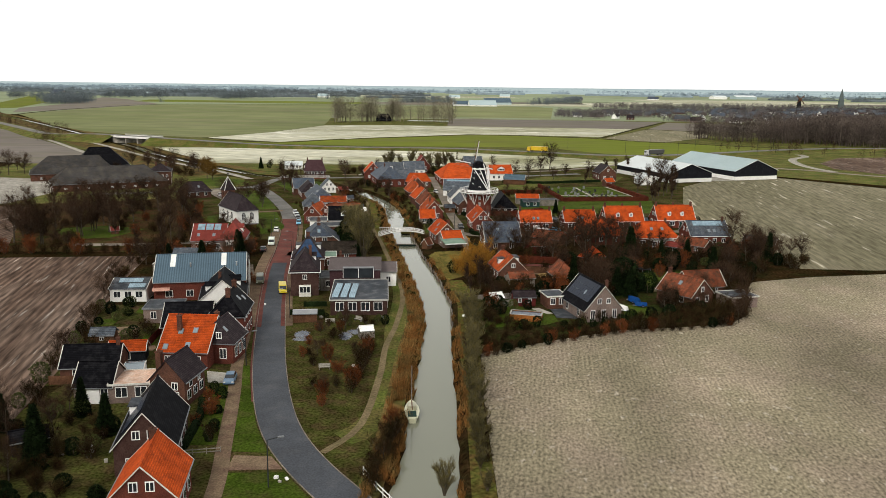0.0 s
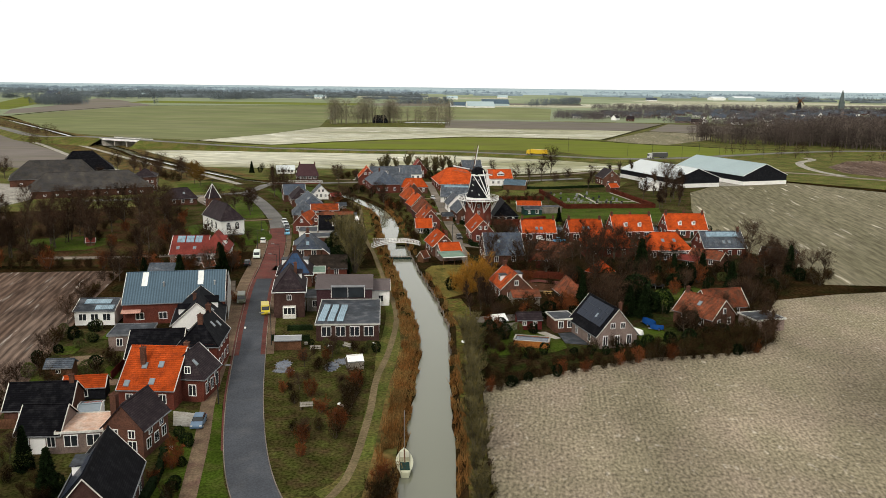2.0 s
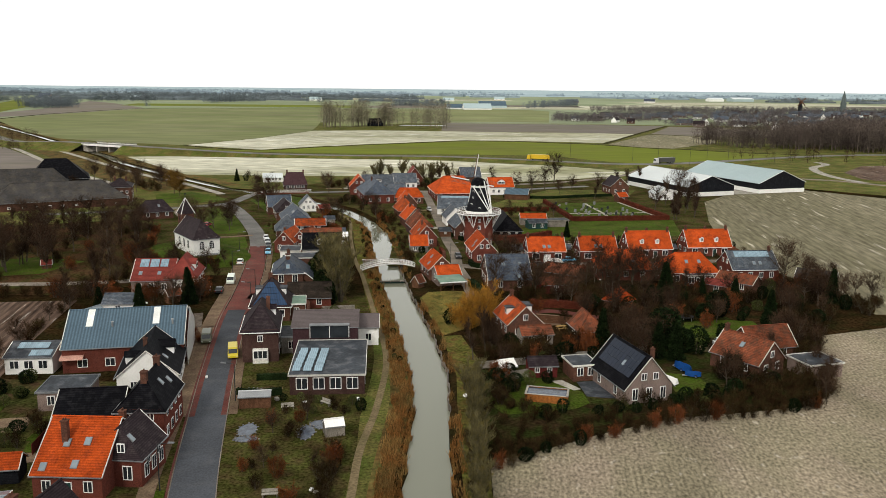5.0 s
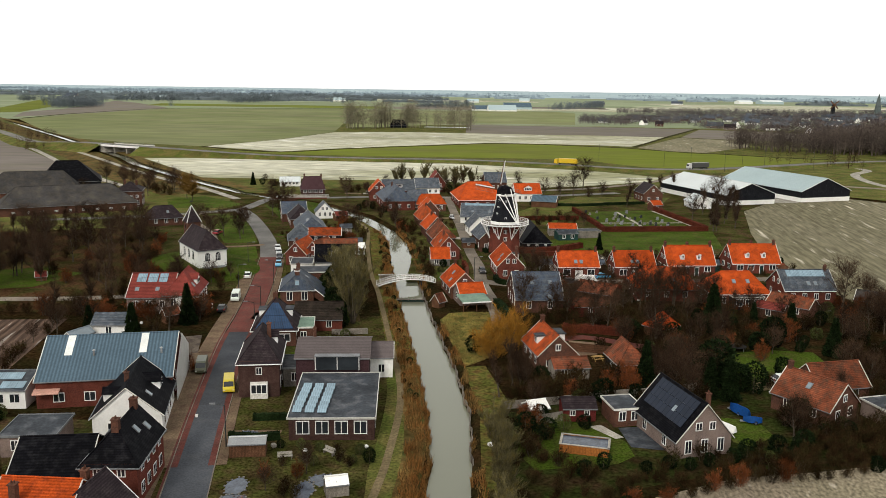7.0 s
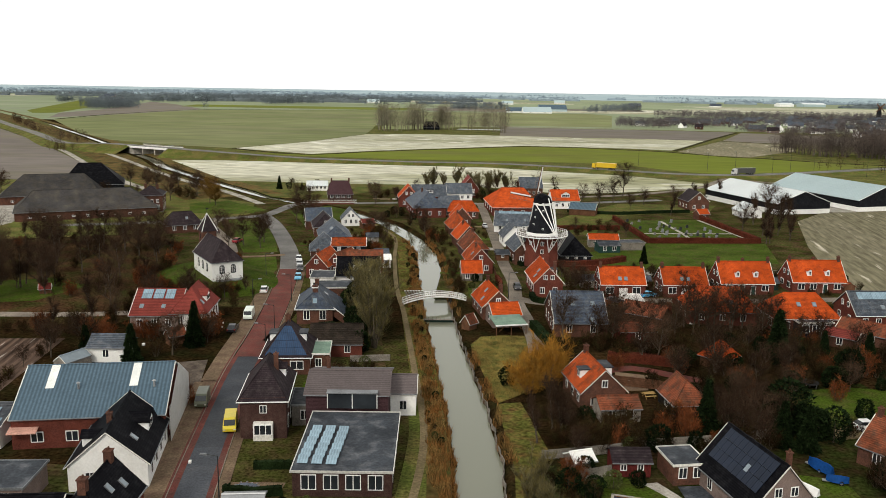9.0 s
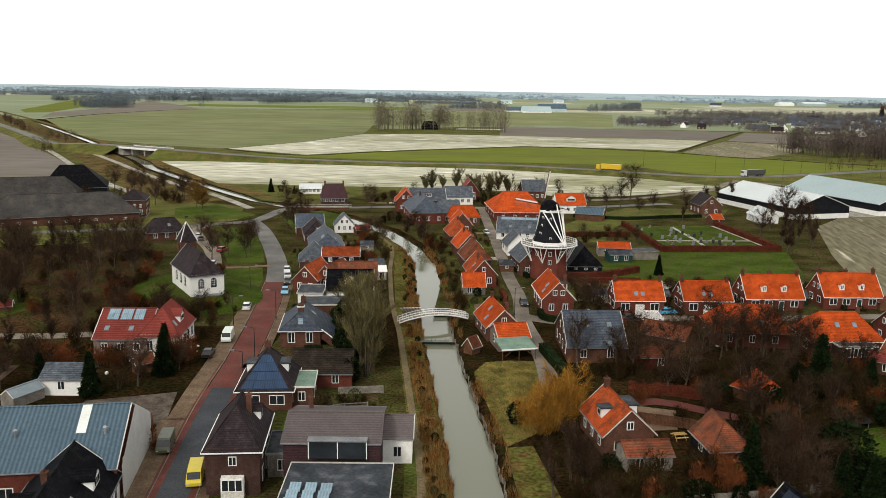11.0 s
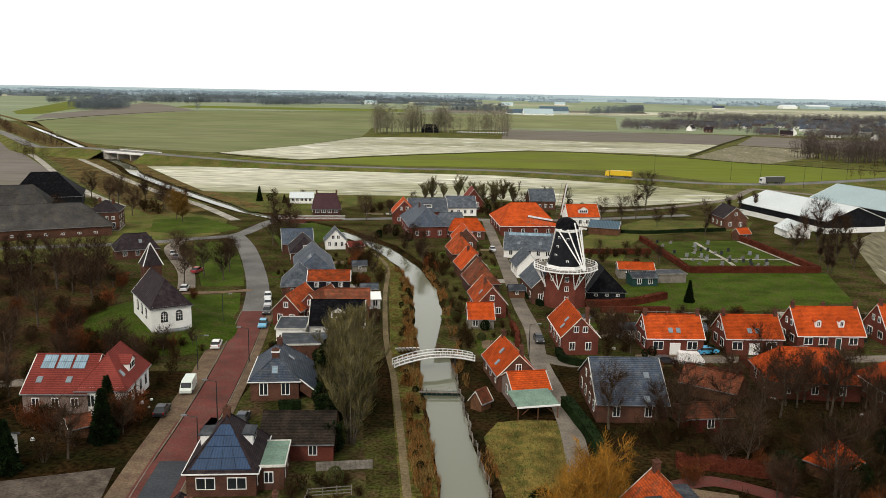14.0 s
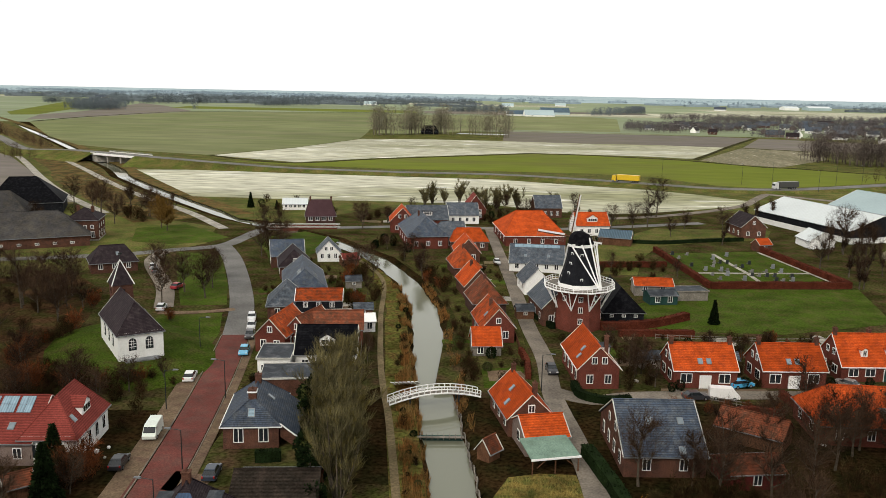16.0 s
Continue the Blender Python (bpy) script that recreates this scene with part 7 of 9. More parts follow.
for x, y in ((23.2, 225.4), (27.9, 228.7), (31.5, 222), (16.8, 225.5), (38.3, 227.6), (42.7, 232.1), (56.1, 231.7), (45.7, 250.3), (42.2, 237.4), (46.7, 236.5), (51.1, 236.2), (37.3, 239.3), (59.1, 234), (25.6, 222.8), (48.5, 238.6), (53.7, 237.3), (45.2, 237.1), (57.1, 237.1), (50.5, 233.6)):
    plant("tall", x, y, 0.72)
along([(26.4, 250.4), (34.3, 250.3), (42.2, 251.2)], 2.2, [("russet", 2), ("shrub", 1)], (0.4, 0.5), 0.3)
scatter([(18.5, 255.2), (27.3, 260), (27.2, 277), (20.3, 280.9)], 9, [("shrub", 2), ("mid", 1.5)], (0.6, 0.9))
scatter([(22.3, 270.4), (93, 280.9), (92, 291.7), (24.2, 284.3)], 34, [("shrub", 4), ("bush", 1.2), ("russet", 1), ("mid", 0.5)], (0.4, 0.7))
scatter([(-15, 297.9), (-8.2, 298.3), (-13.5, 340.8), (-27.4, 361.2), (-19.4, 340.3)], 16, [("shrub", 3), ("mid", 1.5), ("russet", 1)], (0.6, 0.95))
scatter([(-6.8, 256), (-0, 254.2), (0.8, 269.1), (-8.2, 292)], 9, [("shrub", 3), ("bush", 1), ("olive", 1)], (0.5, 0.7))
scatter([(12.2, 310.4), (22, 315.3), (21.8, 343.3), (10, 336)], 7, [("bush", 2), ("shrub", 2)], (0.6, 0.9))
scatter([(29.8, 330.9), (49.7, 336.6), (45.6, 361.3), (27.7, 349.2)], 12, [("shrub", 3), ("mid", 1)], (0.5, 0.8))
# trees round the churchyard and the barns
scatter([(87.9, 328.4), (102.2, 340.3), (110.4, 369.5), (116.6, 389.9), (102.2, 388.8), (90, 361.4)], 14, [("tall", 2), ("slim", 4)], (0.85, 1.05))
for x, y in ((47.9, 411.9), (59.5, 406.3), (55.4, 424.7), (67.5, 421.3), (79.7, 417.9), (41.3, 416.8)):
    plant("tall", x, y, TR.uniform(0.6, 0.9))
plant("tall", 63.4, 449.8, 1.1)
for x, y in ((72.7, 393), (89.9, 425.5), (96.1, 434.9), (104.3, 440.1)):
    plant("slim", x, y, 0.85)
for x, y in ((-18.8, 472.9), (-23.7, 470.2), (-12.9, 476.8), (-26.6, 465.6), (-2.1, 455.6), (2.8, 457.4), (-7.6, 452.8)):
    plant("thicket", x, y, TR.uniform(0.75, 1.0))
for x, y in ((-4.9, 467.7), (3, 466.2), (7, 473.2), (25, 459.5), (11, 462.6)):
    plant("thicket", x, y, 0.85)
scatter([(-46.5, 413.6), (31.3, 424.8), (37.1, 465.1), (-42.1, 446.6)], 26, [("shrub", 3), ("mid", 2), ("bush", 1)], (0.7, 1))
scatter([(-90.2, 436.7), (-47.7, 429.8), (-42.3, 463), (-95.6, 468.6)], 12, [("shrub", 3), ("bush", 2)], (0.6, 0.9))
plant("cone", -93.3, 448.3, 0.6)
plant("cone", -82.2, 445, 0.45)
scatter([(58, 268.1), (94, 274.5), (94, 265.9), (58, 261.7)], 6, [("bush", 1), ("shrub", 1)], (0.35, 0.45))


def hedge(pts, w, h, material, label, seed=1):
    """A clipped hedge: a core with a ragged coat of small leaves."""
    r = random.Random(seed)
    line = curve_through(pts, 1.2) if len(pts) > 2 else [Vector((*pts[0], 0)).lerp(Vector((*pts[1], 0)), i / 20) for i in range(21)]
    vs, fs = [], []
    for i, p in enumerate(line):
        d = (line[min(i + 1, len(line) - 1)] - line[max(i - 1, 0)]).normalized()
        s = Vector((d.y, -d.x, 0)) * w / 2
        hh = h * r.uniform(0.93, 1.05)
        for q, z in ((p - s, -0.1), (p - s * 0.92, hh * 0.96), (p + s * 0.92, hh), (p + s, -0.1)):
            vs.append((q.x + r.uniform(-.06, .06), q.y + r.uniform(-.06, .06), z))
        if i:
            a = 4 * (i - 1)
            fs += [(a + k, a + k + 1, a + k + 5, a + k + 4) for k in range(3)]
    fs += [(0, 1, 2, 3), tuple(len(vs) - 4 + k for k in range(4))]
    length = sum((line[i + 1] - line[i]).length for i in range(len(line) - 1))
    for _ in range(int(length * (w + 2 * h) * 9)):
        i = r.randrange(len(line) - 1)
        p = line[i].lerp(line[i + 1], r.random())
        d = (line[i + 1] - line[i]).normalized()
        s = Vector((d.y, -d.x, 0))
        u = r.uniform(-1, 1) * (w / 2 + h)
        if abs(u) < w / 2:
            q, nn = p + s * u + Vector((0, 0, h)), Vector((0, 0, 1))
        else:
            q, nn = p + s * math.copysign(w / 2, u) + Vector((0, 0, h - (abs(u) - w / 2))), s * math.copysign(1, u)
        twig(vs, fs, r, q - nn * 0.05, (nn + Vector((r.gauss(0, .5), r.gauss(0, .5), r.gauss(0, .5)))).normalized(), 0.22, 0.2)
    tagged(lump("hedge", vs, fs, material), label, "hedge", "clipped hedges")


hedge([(49, 379.1), (53.2, 332)], 1.3, 1.5, BEECH, "clipped red-brown beech hedge of the churchyard", 2)
hedge([(53.2, 332), (88.4, 336.6)], 1.5, 1.7, BEECH, "clipped red-brown beech hedge of the churchyard", 3)
hedge([(88.4, 336.6), (80.8, 388.2)], 1.5, 1.6, BEECH, "clipped red-brown beech hedge of the churchyard", 4)
hedge([(21.8, 352.5), (47.6, 356.6)], 1.5, 1.5, BEECH, "long red-brown beech hedge", 5)
hedge([(24.2, 288.6), (32.1, 289.6), (39, 289.9)], 1.4, 1.3, BEECH, "red-brown garden hedge behind the cottages", 6)
hedge([(11.8, 292.1), (9, 299.4), (7.9, 306.9)], 1.0, 1.2, LEAF, "dark clipped hedge by the street", 7)
hedge([(12.6, 259.2), (13.2, 254.4), (16.6, 252.5), (20.5, 253.2)], 1.2, 1.2, LEAF, "dark clipped hedge round the corner", 8)
hedge([(11.6, 233.7), (13.5, 224.3), (14.9, 214.9)], 1.6, 1.6, LEAF, "dark hedge along the lane", 9)
hedge([(-26.6, 167.7), (-21.8, 168.2)], 0.8, 1.0, LEAF, "low dark garden hedge", 10)
hedge([(-39, 255.8), (-35.2, 256.7)], 1.2, 1.4, LEAF, "dark clipped hedge beside the garage", 11)
hedge([(-30.6, 228), (-27.4, 228.6)], 1.2, 1.5, LEAF, "dark hedge in front of the brick house", 12)
hedge([(33.4, 395.3), (51.5, 391.3), (67.6, 397), (81.8, 401.5)], 1.0, 1.2, LEAF, "dark hedge round the paddock", 13)
hedge([(21.2, 292.6), (31.2, 295.4), (40.6, 302.5)], 1.6, 1.6, BEECH, "shaggy red-brown hedge behind the windmill house", 15)
hedge([(23.7, 214.7), (29.6, 213.9), (35.9, 212.3)], 1.8, 1.6, BEECH, "red-brown hedge behind the old cottage", 16)
hedge([(4.7, 275.7), (5.5, 269.4), (5.4, 261.9)], 0.9, 1.2, BEECH, "thin red-brown hedge beside the street", 17)
hedge([(33.3, 248.2), (37.8, 249.7), (42.2, 248.7)], 1.0, 1.4, BEECH, "red-brown hedge of the walled garden", 18)
hedge([(44.7, 257.8), (45.5, 251.4), (44.6, 246)], 1.0, 1.3, BEECH, "red-brown hedge along a drive", 19)
hedge([(-28.3, 161.1), (-24.7, 160.6), (-21.4, 161.4)], 0.8, 1.1, LEAF, "dark garden hedge beside the road", 20)
hedge([(-31.2, 97.2), (-31.8, 107.3), (-33.1, 113.4)], 0.9, 1.0, LEAF, "low dark front garden hedge", 14)

# reeds along the water
vs, fs = [], []
rr = random.Random(5)
for _ in range(52000):
    y = 84 + (rr.random() ** 1.15) * 245
    a, b = bank(y)
    west = rr.random() < 0.68
    wide = (3.2 if y < 262 else 2.2) if west else 1.7
    x = a - 0.2 - wide * rr.random() ** 1.3 if west else b + 0.2 + wide * rr.random() ** 1.5
    if noise.noise((x * 0.25, y * 0.12, 3)) < ((-0.32 if y < 262 else -0.05) if west else -0.02):
        continue
    z = 0.0 if (x < a - 1.1 or x > b + 1.1) else -0.6
    twig(vs, fs, rr, Vector((x, y, z - 0.05)), Vector((rr.gauss(0.05, .22), rr.gauss(-0.05, .22), 1)).normalized(), rr.uniform(0.6, 1.5), rr.uniform(0.05, 0.11))
tagged(lump("reeds", vs, fs, REED), "dry orange-brown reeds along both canal banks", "reeds", kind="stuff")
vs, fs = [], []
for _ in range(17000):
    x, y = rr.uniform(-1.5, 11), rr.uniform(189, 227)
    if inside(x, y, [(-0.3, 221), (1.2, 225.8), (9.5, 227.3), (10.1, 212.5), (8.3, 196.7), (4.2, 192.9), (1.4, 209)]):
        twig(vs, fs, rr, Vector((x, y, 0)), Vector((rr.gauss(0, .4), rr.gauss(0, .4), 1)).normalized(), rr.uniform(0.2, 0.55), 0.12)
tagged(lump("tall_grass", vs, fs, surface("yellowed_grass", (0.24, 0.19, 0.06), 0.95, 0.35, 0.3, 0.3, 3, 0.0, second=(0.14, 0.14, 0.04), patch=0.5, spec=0.1)), "yellowed rough grass on the canal bank", "grass", kind="stuff")

vs, fs, k = [], [], 0
for v, m in UNDER:
    for me in KINDS["shrub"][v]:
        co = np.empty(len(me.vertices) * 3, np.float32)
        me.vertices.foreach_get("co", co)
        mm = np.array(m)
        vs.append(co.reshape(-1, 3) @ mm[:3, :3].T + mm[:3, 3])
        fs += [tuple(i + k for i in p.vertices) for p in me.polygons]
        k += len(me.vertices)
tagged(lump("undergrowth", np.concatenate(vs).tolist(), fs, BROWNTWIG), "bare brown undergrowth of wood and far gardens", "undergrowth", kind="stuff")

# ---- the distance ----
DARKWOOD = surface("dark_wood_twigs", (0.115, 0.094, 0.08), 0.95, 0.25, 0.05, 0.3, 0.5, 0.0, second=(0.085, 0.066, 0.06), patch=0.5, spec=0.0, island=0.4)
VILLAGEWOOD = surface("village_tree_twigs", (0.1, 0.09, 0.092), 0.95, 0.25, 0.02, 0.3, 0.3, 0.0, second=(0.08, 0.07, 0.068), patch=0.55, spec=0.0, island=0.4)
FIELDWOOD = surface("field_tree_twigs", (0.19, 0.17, 0.125), 0.95, 0.2, 0.1, 0.2, 1, 0.0, spec=0.0, island=0.3)
def far_wood(name, patches, label, hi, step, material=None, seed=1, twigs=46, bulk=1.0, body=0.0):
    """Many bare trees far off, as one mesh: trunks and sprays of twigs."""
    r = random.Random(seed)
    vs, fs = [], []
    for x0, y0, x1, y1, wide in patches:
        a, b = Vector((x0, y0, 0)), Vector((x1, y1, 0))
        n = max(2, int((b - a).length * max(1, wide / step) / step))
        d = (b - a).normalized()
        s = Vector((d.y, -d.x, 0))
        if body:
            # the closed canopy of the wood, with an uneven top
            nu, nv = max(2, int((b - a).length / 12)), max(2, int(wide / 14))
            k = len(vs)
            for i in range(nu + 1):
                for j in range(nv + 1):
                    p = a.lerp(b, i / nu) + s * wide * (j / nv - 0.5)
                    edge = i in (0, nu) or j in (0, nv)
                    q = p + Vector((r.uniform(-4, 4), r.uniform(-4, 4), 0))
                    top = hi * body * (1 + 0.5 * noise.noise((p.x * 0.012, p.y * 0.012, seed)) + r.uniform(-0.22, 0.22)) * (0.75 if edge else 1)
                    vs += [(q.x, q.y, 0), (q.x, q.y, max(1, top))]
            at = lambda i, j: k + 2 * (i * (nv + 1) + j)
            for i in range(nu):
                for j in range(nv):
                    fs.append((at(i, j) + 1, at(i + 1, j) + 1, at(i + 1, j + 1) + 1, at(i, j + 1) + 1))
                for j in (0, nv):
                    fs.append((at(i, j), at(i + 1, j), at(i + 1, j) + 1, at(i, j) + 1))
            for j in range(nv):
                for i in (0, nu):
                    fs.append((at(i, j), at(i, j + 1), at(i, j + 1) + 1, at(i, j) + 1))
        for _ in range(n):
            p = a.lerp(b, r.random()) + s * r.uniform(-wide / 2, wide / 2)
            h = hi * r.uniform(0.55, 1.1)
            limb(vs, fs, p, p + Vector((0, 0, h * 0.8)), 0.014 * h, 0.006 * h, 3)
            for _ in range(twigs):
                z = r.uniform(0.18, 0.95)
                ang = r.uniform(0, 6.28)
                rad = h * 0.26 * math.sqrt(max(0.05, 1 - (2 * z - 1.05) ** 2)) * r.uniform(0.1, 1)
                q = p + Vector((math.cos(ang) * rad, math.sin(ang) * rad, z * h))
                twig(vs, fs, r, q, Vector((math.cos(ang) * 0.6, math.sin(ang) * 0.6, r.uniform(0.1, 1))).normalized(), h * r.uniform(0.08, 0.16) * bulk, h * 0.025 * bulk ** 2)
    tagged(lump(name, vs, fs, material or TWIG), label, "trees", kind="stuff")


far_wood("field_trees", [(-117, 980, -84, 990, 12), (-84, 1000, -66, 1008, 16), (-60, 1015, -36, 1025, 14), (-32, 1046, -28, 1046, 6), (-20, 1030, 14, 1010, 8), (10, 985, 20, 968, 8)], "clump of tall bare trees round a farmstead in the fields", 30, 4.2, FIELDWOOD, seed=1, twigs=330, bulk=0.62)
house("farmhouse", -62, 1018, 8, 18, 12, 3, 9, BLACKTILE, BLACKWOOD, "dark farmhouse among the field trees", ia=3, ib=3, wins="", verge=False)
far_wood("roadside_wood", [(240, 768, 262, 712, 26), (262, 722, 330, 706, 44), (300, 730, 480, 760, 90), (330, 690, 480, 668, 60), (400, 820, 640, 880, 110)], "bare grey-brown wood beside the main road", 20, 4.6, DARKWOOD, seed=2, twigs=150, bulk=0.8)
far_wood("village_trees", [(168, 1200, 235, 1165, 34), (180, 1240, 330, 1220, 50), (300, 1120, 352, 1090, 20), (360, 1085, 470, 1000, 40), (250, 1330, 520, 1290, 20), (420, 1200, 760, 1180, 40), (300, 1440, 820, 1400, 24), (380, 1560, 1000, 1560, 30), (440, 980, 760, 930, 80), (560, 1080, 980, 1040, 80), (320, 1700, 1200, 1750, 40)], "bare trees among the houses of a distant village", 12, 5.6, VILLAGEWOOD, seed=3, twigs=54, bulk=1.2)
far_wood("avenue_trees", [(-425, 838, -306, 700, 3), (-560, 1040, -440, 866, 3), (236, 592, 268, 552, 4), (270, 548, 420, 530, 4), (205, 600, 300, 612, 4), (-300, 640, -270, 610, 14)], "row of bare trees beside road and canal", 10, 7, seed=4, twigs=90)
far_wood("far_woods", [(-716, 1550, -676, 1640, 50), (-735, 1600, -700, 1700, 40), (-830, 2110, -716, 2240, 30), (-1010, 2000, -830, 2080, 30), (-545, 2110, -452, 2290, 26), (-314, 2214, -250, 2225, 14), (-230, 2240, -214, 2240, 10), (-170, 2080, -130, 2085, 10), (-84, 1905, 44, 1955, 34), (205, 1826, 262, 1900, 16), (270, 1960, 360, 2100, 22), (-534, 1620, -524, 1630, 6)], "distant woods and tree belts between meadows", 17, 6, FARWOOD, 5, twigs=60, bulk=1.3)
wr_ = random.Random(41)
belts, hazy = [], []
for k in range(150):
    y = 2350 + 2300 * wr_.random() ** 0.8
    x = wr_.uniform(-0.62, 0.62) * y
    if k % 5 and x > -0.08 * y and wr_.random() < 0.45:
        x = wr_.uniform(-0.62, -0.1) * y
    w_ = wr_.uniform(40, 260) * (1.35 if x < 0 else 1)
    row_ = (x, y, x + w_, y + wr_.uniform(-30, 30), wr_.uniform(14, 50))
    (belts if y < 3300 else hazy).append(row_)
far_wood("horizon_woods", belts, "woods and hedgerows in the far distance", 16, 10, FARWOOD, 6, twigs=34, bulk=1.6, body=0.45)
far_wood("hazy_woods", hazy, "horizon woods with haze painted into their colour", 17, 14, HORIZONWOOD, 8, twigs=24, bulk=2.0, body=0.5)


# the land goes on to the skyline, its haze painted as pale blue
HAZELAND = surface("haze_tinted_distant_land", (0.38, 0.47, 0.5), 0.95, 0.08, 0.004, 0.1, 0.01, 0.0, second=(0.27, 0.35, 0.39), patch=0.5, spec=0.0, stretch=(0.35, 3, 1))
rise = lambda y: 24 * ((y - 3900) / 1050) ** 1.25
vs, fs = [], []
for i in range(22):
    y = 3900 + 50 * i
    for j in range(41):
        x = -4900 + 245 * j
        vs.append((x, y, 0.3 + rise(y) * (1 + 0.06 * noise.noise((x * 0.001, 0, 4)))))
        if i and j:
            k = 41 * i + j
            fs.append((k - 42, k - 41, k, k - 1))
tagged(lump("backdrop", vs, fs, HAZELAND), "skyline land with haze painted into its pale colour", "backdrop", kind="structure")


def far_house(x, y, rot, L, W, ze, zr, roof, wall, label, name="house"):
    h = thing(name, pose(x, y, 0, 0, 0, rot), label, "house", "houses of the distant village")
    bm = bmesh.new()
    bx(bm, 0, 0, ze / 2, L, W, ze)
    for s in (-1, 1):
        bm.faces.new([bm.verts.new(v) for v in ((s * L / 2, -W / 2, ze), (s * L / 2, W / 2, ze), (s * L / 2, 0, zr))])
    part("wall", bm, wall, h)
    bm = bmesh.new()
    for s in (-1, 1):
        solid(bm, [(-L / 2 - .3, s * (W / 2 + .3), ze - .2), (L / 2 + .3, s * (W / 2 + .3), ze - .2), (L / 2 + .3, 0, zr + .1), (-L / 2 - .3, 0, zr + .1)], 0.2)
    bmesh.ops.recalc_face_normals(bm, faces=bm.faces[:])
    part("roof", bm, roof, h)
    if ze < 5:
        for k in (-1, 1):
            add_window(h, pose(k * L * 0.25, -W / 2, 1.6), 1.6, 1.4, 1)


fr = random.Random(12)
VILLAGE = [(172, 1196), (235, 1140), (303, 1088), (370, 1058), (470, 965), (900, 900), (1250, 1500), (760, 1720), (300, 1420)]
built = 0
while built < 240:
    x, y = fr.uniform(170, 1250), 900 + 820 * fr.random()
    if inside(x, y, VILLAGE) and x < 0.62 * y + 60:
        built += 1
        far_house(x, y, fr.gauss(-20, 6) + fr.choice((0, 0, 90)), fr.uniform(9, 22), fr.uniform(7, 9), 3.2, fr.uniform(6.5, 8.5), fr.choice((PURPLETILE, PURPLETILE, GREYTILE, GREYTILE, BITUMEN, SLATE, SLATE)), fr.choice((BRICK, GREYBRICK, PLASTER)), "small house of a distant village")
far_house(98, 1745, 4, 56, 40, 3, 12, TEALMETAL, PLASTER, "large pale farm shed far off in the fields", "farm_shed")
far_house(58, 1770, 4, 40, 30, 3, 10, BLUEMETAL, PLASTER, "large blue-roofed farm shed far off", "farm_shed")
far_house(140, 1900, 6, 60, 34, 5, 14, BLUEMETAL, TEALMETAL, "large blue-roofed farm shed far off", "farm_shed")
far_house(467, 900, 42, 42, 18, 5, 9, PALEMETAL, BRICK, "white-roofed farm shed beyond the wood", "farm_shed")
far_house(1130, 3080, 8, 80, 50, 9, 14, PALEMETAL, TEALMETAL, "large pale factory hall far off", "factory_hall")
far_house(1020, 3030, 8, 50, 40, 8, 13, PALEMETAL, PLASTER, "large pale factory hall far off", "factory_hall")
for x, y in ((-330, 2500), (-820, 2420), (-1010, 2260), (60, 2600), (420, 2500), (-930, 2150), (-620, 2900), (240, 2900), (-420, 2700), (-1200, 2700), (-1500, 3000), (700, 2700)):
    far_house(x, y, fr.uniform(-20, 20), 34, 20, 4, 11, fr.choice((SLATE, GREYTILE, TEALMETAL)), fr.choice((GREYBRICK, PLASTER)), "distant farm among trees", "farmhouse")
# a far church tower and a far windmill above the village
HAZYSTONE = surface("dark_far_masonry", (0.09, 0.11, 0.11), 0.9, 0.2, 0.2, 0.2, 1, 0.1)
ft = thing("church_tower", pose(800, 1650, 0), "slim far church tower with pointed spire", "tower")
bm = bmesh.new()
bx(bm, 0, 0, 11, 8, 8, 22)
part("shaft", bm, HAZYSTONE, ft)
bm = bmesh.new()
bmesh.ops.create_cone(bm, segments=8, radius1=5.0, radius2=3.0, depth=12, cap_ends=True, matrix=Matrix.Translation((0, 0, 28)))
part("lantern", bm, HAZYSTONE, ft)
bm = bmesh.new()
bmesh.ops.create_cone(bm, segments=8, radius1=3.4, radius2=0.1, depth=12, cap_ends=True, matrix=Matrix.Translation((0, 0, 39)))
part("spire", bm, HAZYSTONE, ft)
fm_ = thing("windmill", pose(739, 1700, 0), "dark far windmill above the village roofs", "windmill")
bm = bmesh.new()
bmesh.ops.create_cone(bm, segments=8, radius1=6.0, radius2=3.2, depth=20, cap_ends=True, matrix=Matrix.Translation((0, 0, 10)))
part("body", bm, BLACKWOOD, fm_)
bm = bmesh.new()
bmesh.ops.create_cone(bm, segments=8, radius1=3.6, radius2=1.2, depth=4, cap_ends=True, matrix=Matrix.Translation((0, 0, 22)))
part("cap", bm, BLACKTILE, fm_)
for k in range(4):
    a_ = radians(40 + 90 * k)
    bm = bmesh.new()
    solid(bm, [(0.2 * math.sin(a_), -4.2, 22 - 0.2 * math.cos(a_)), (11 * math.cos(a_), -4.2, 22 + 11 * math.sin(a_)), (11 * math.cos(a_) - 1.8 * math.sin(a_), -4.2, 22 + 11 * math.sin(a_) + 1.8 * math.cos(a_)), (-1.8 * math.sin(a_), -4.2, 22 + 1.8 * math.cos(a_))], 0.2, False)
    part("sail", bm, BROWNWOOD, fm_)

# ---- church tower and windows ----
tw = thing("church_tower", pose(-68.8, 276.8, 0, 0, 0, 34.6), "slim brick church tower with pointed slate roof", "tower")
bm = bmesh.new()
bx(bm, 0, 0, 5.2, 3.5, 3.5, 10.8)
part("shaft", bm, BRICK, tw)
bm = bmesh.new()
eave = [Vector((i * 2.0, j * 2.0, 10.5)) for i, j in ((-1, -1), (1, -1), (1, 1), (-1, 1))]
tip = Vector((0, 0, 14.9))
vv = [bm.verts.new(v) for v in eave] + [bm.verts.new(tip)]
for i in range(4):
    bm.faces.new((vv[i], vv[(i + 1) % 4], vv[4]))
bm.faces.new(vv[3::-1])
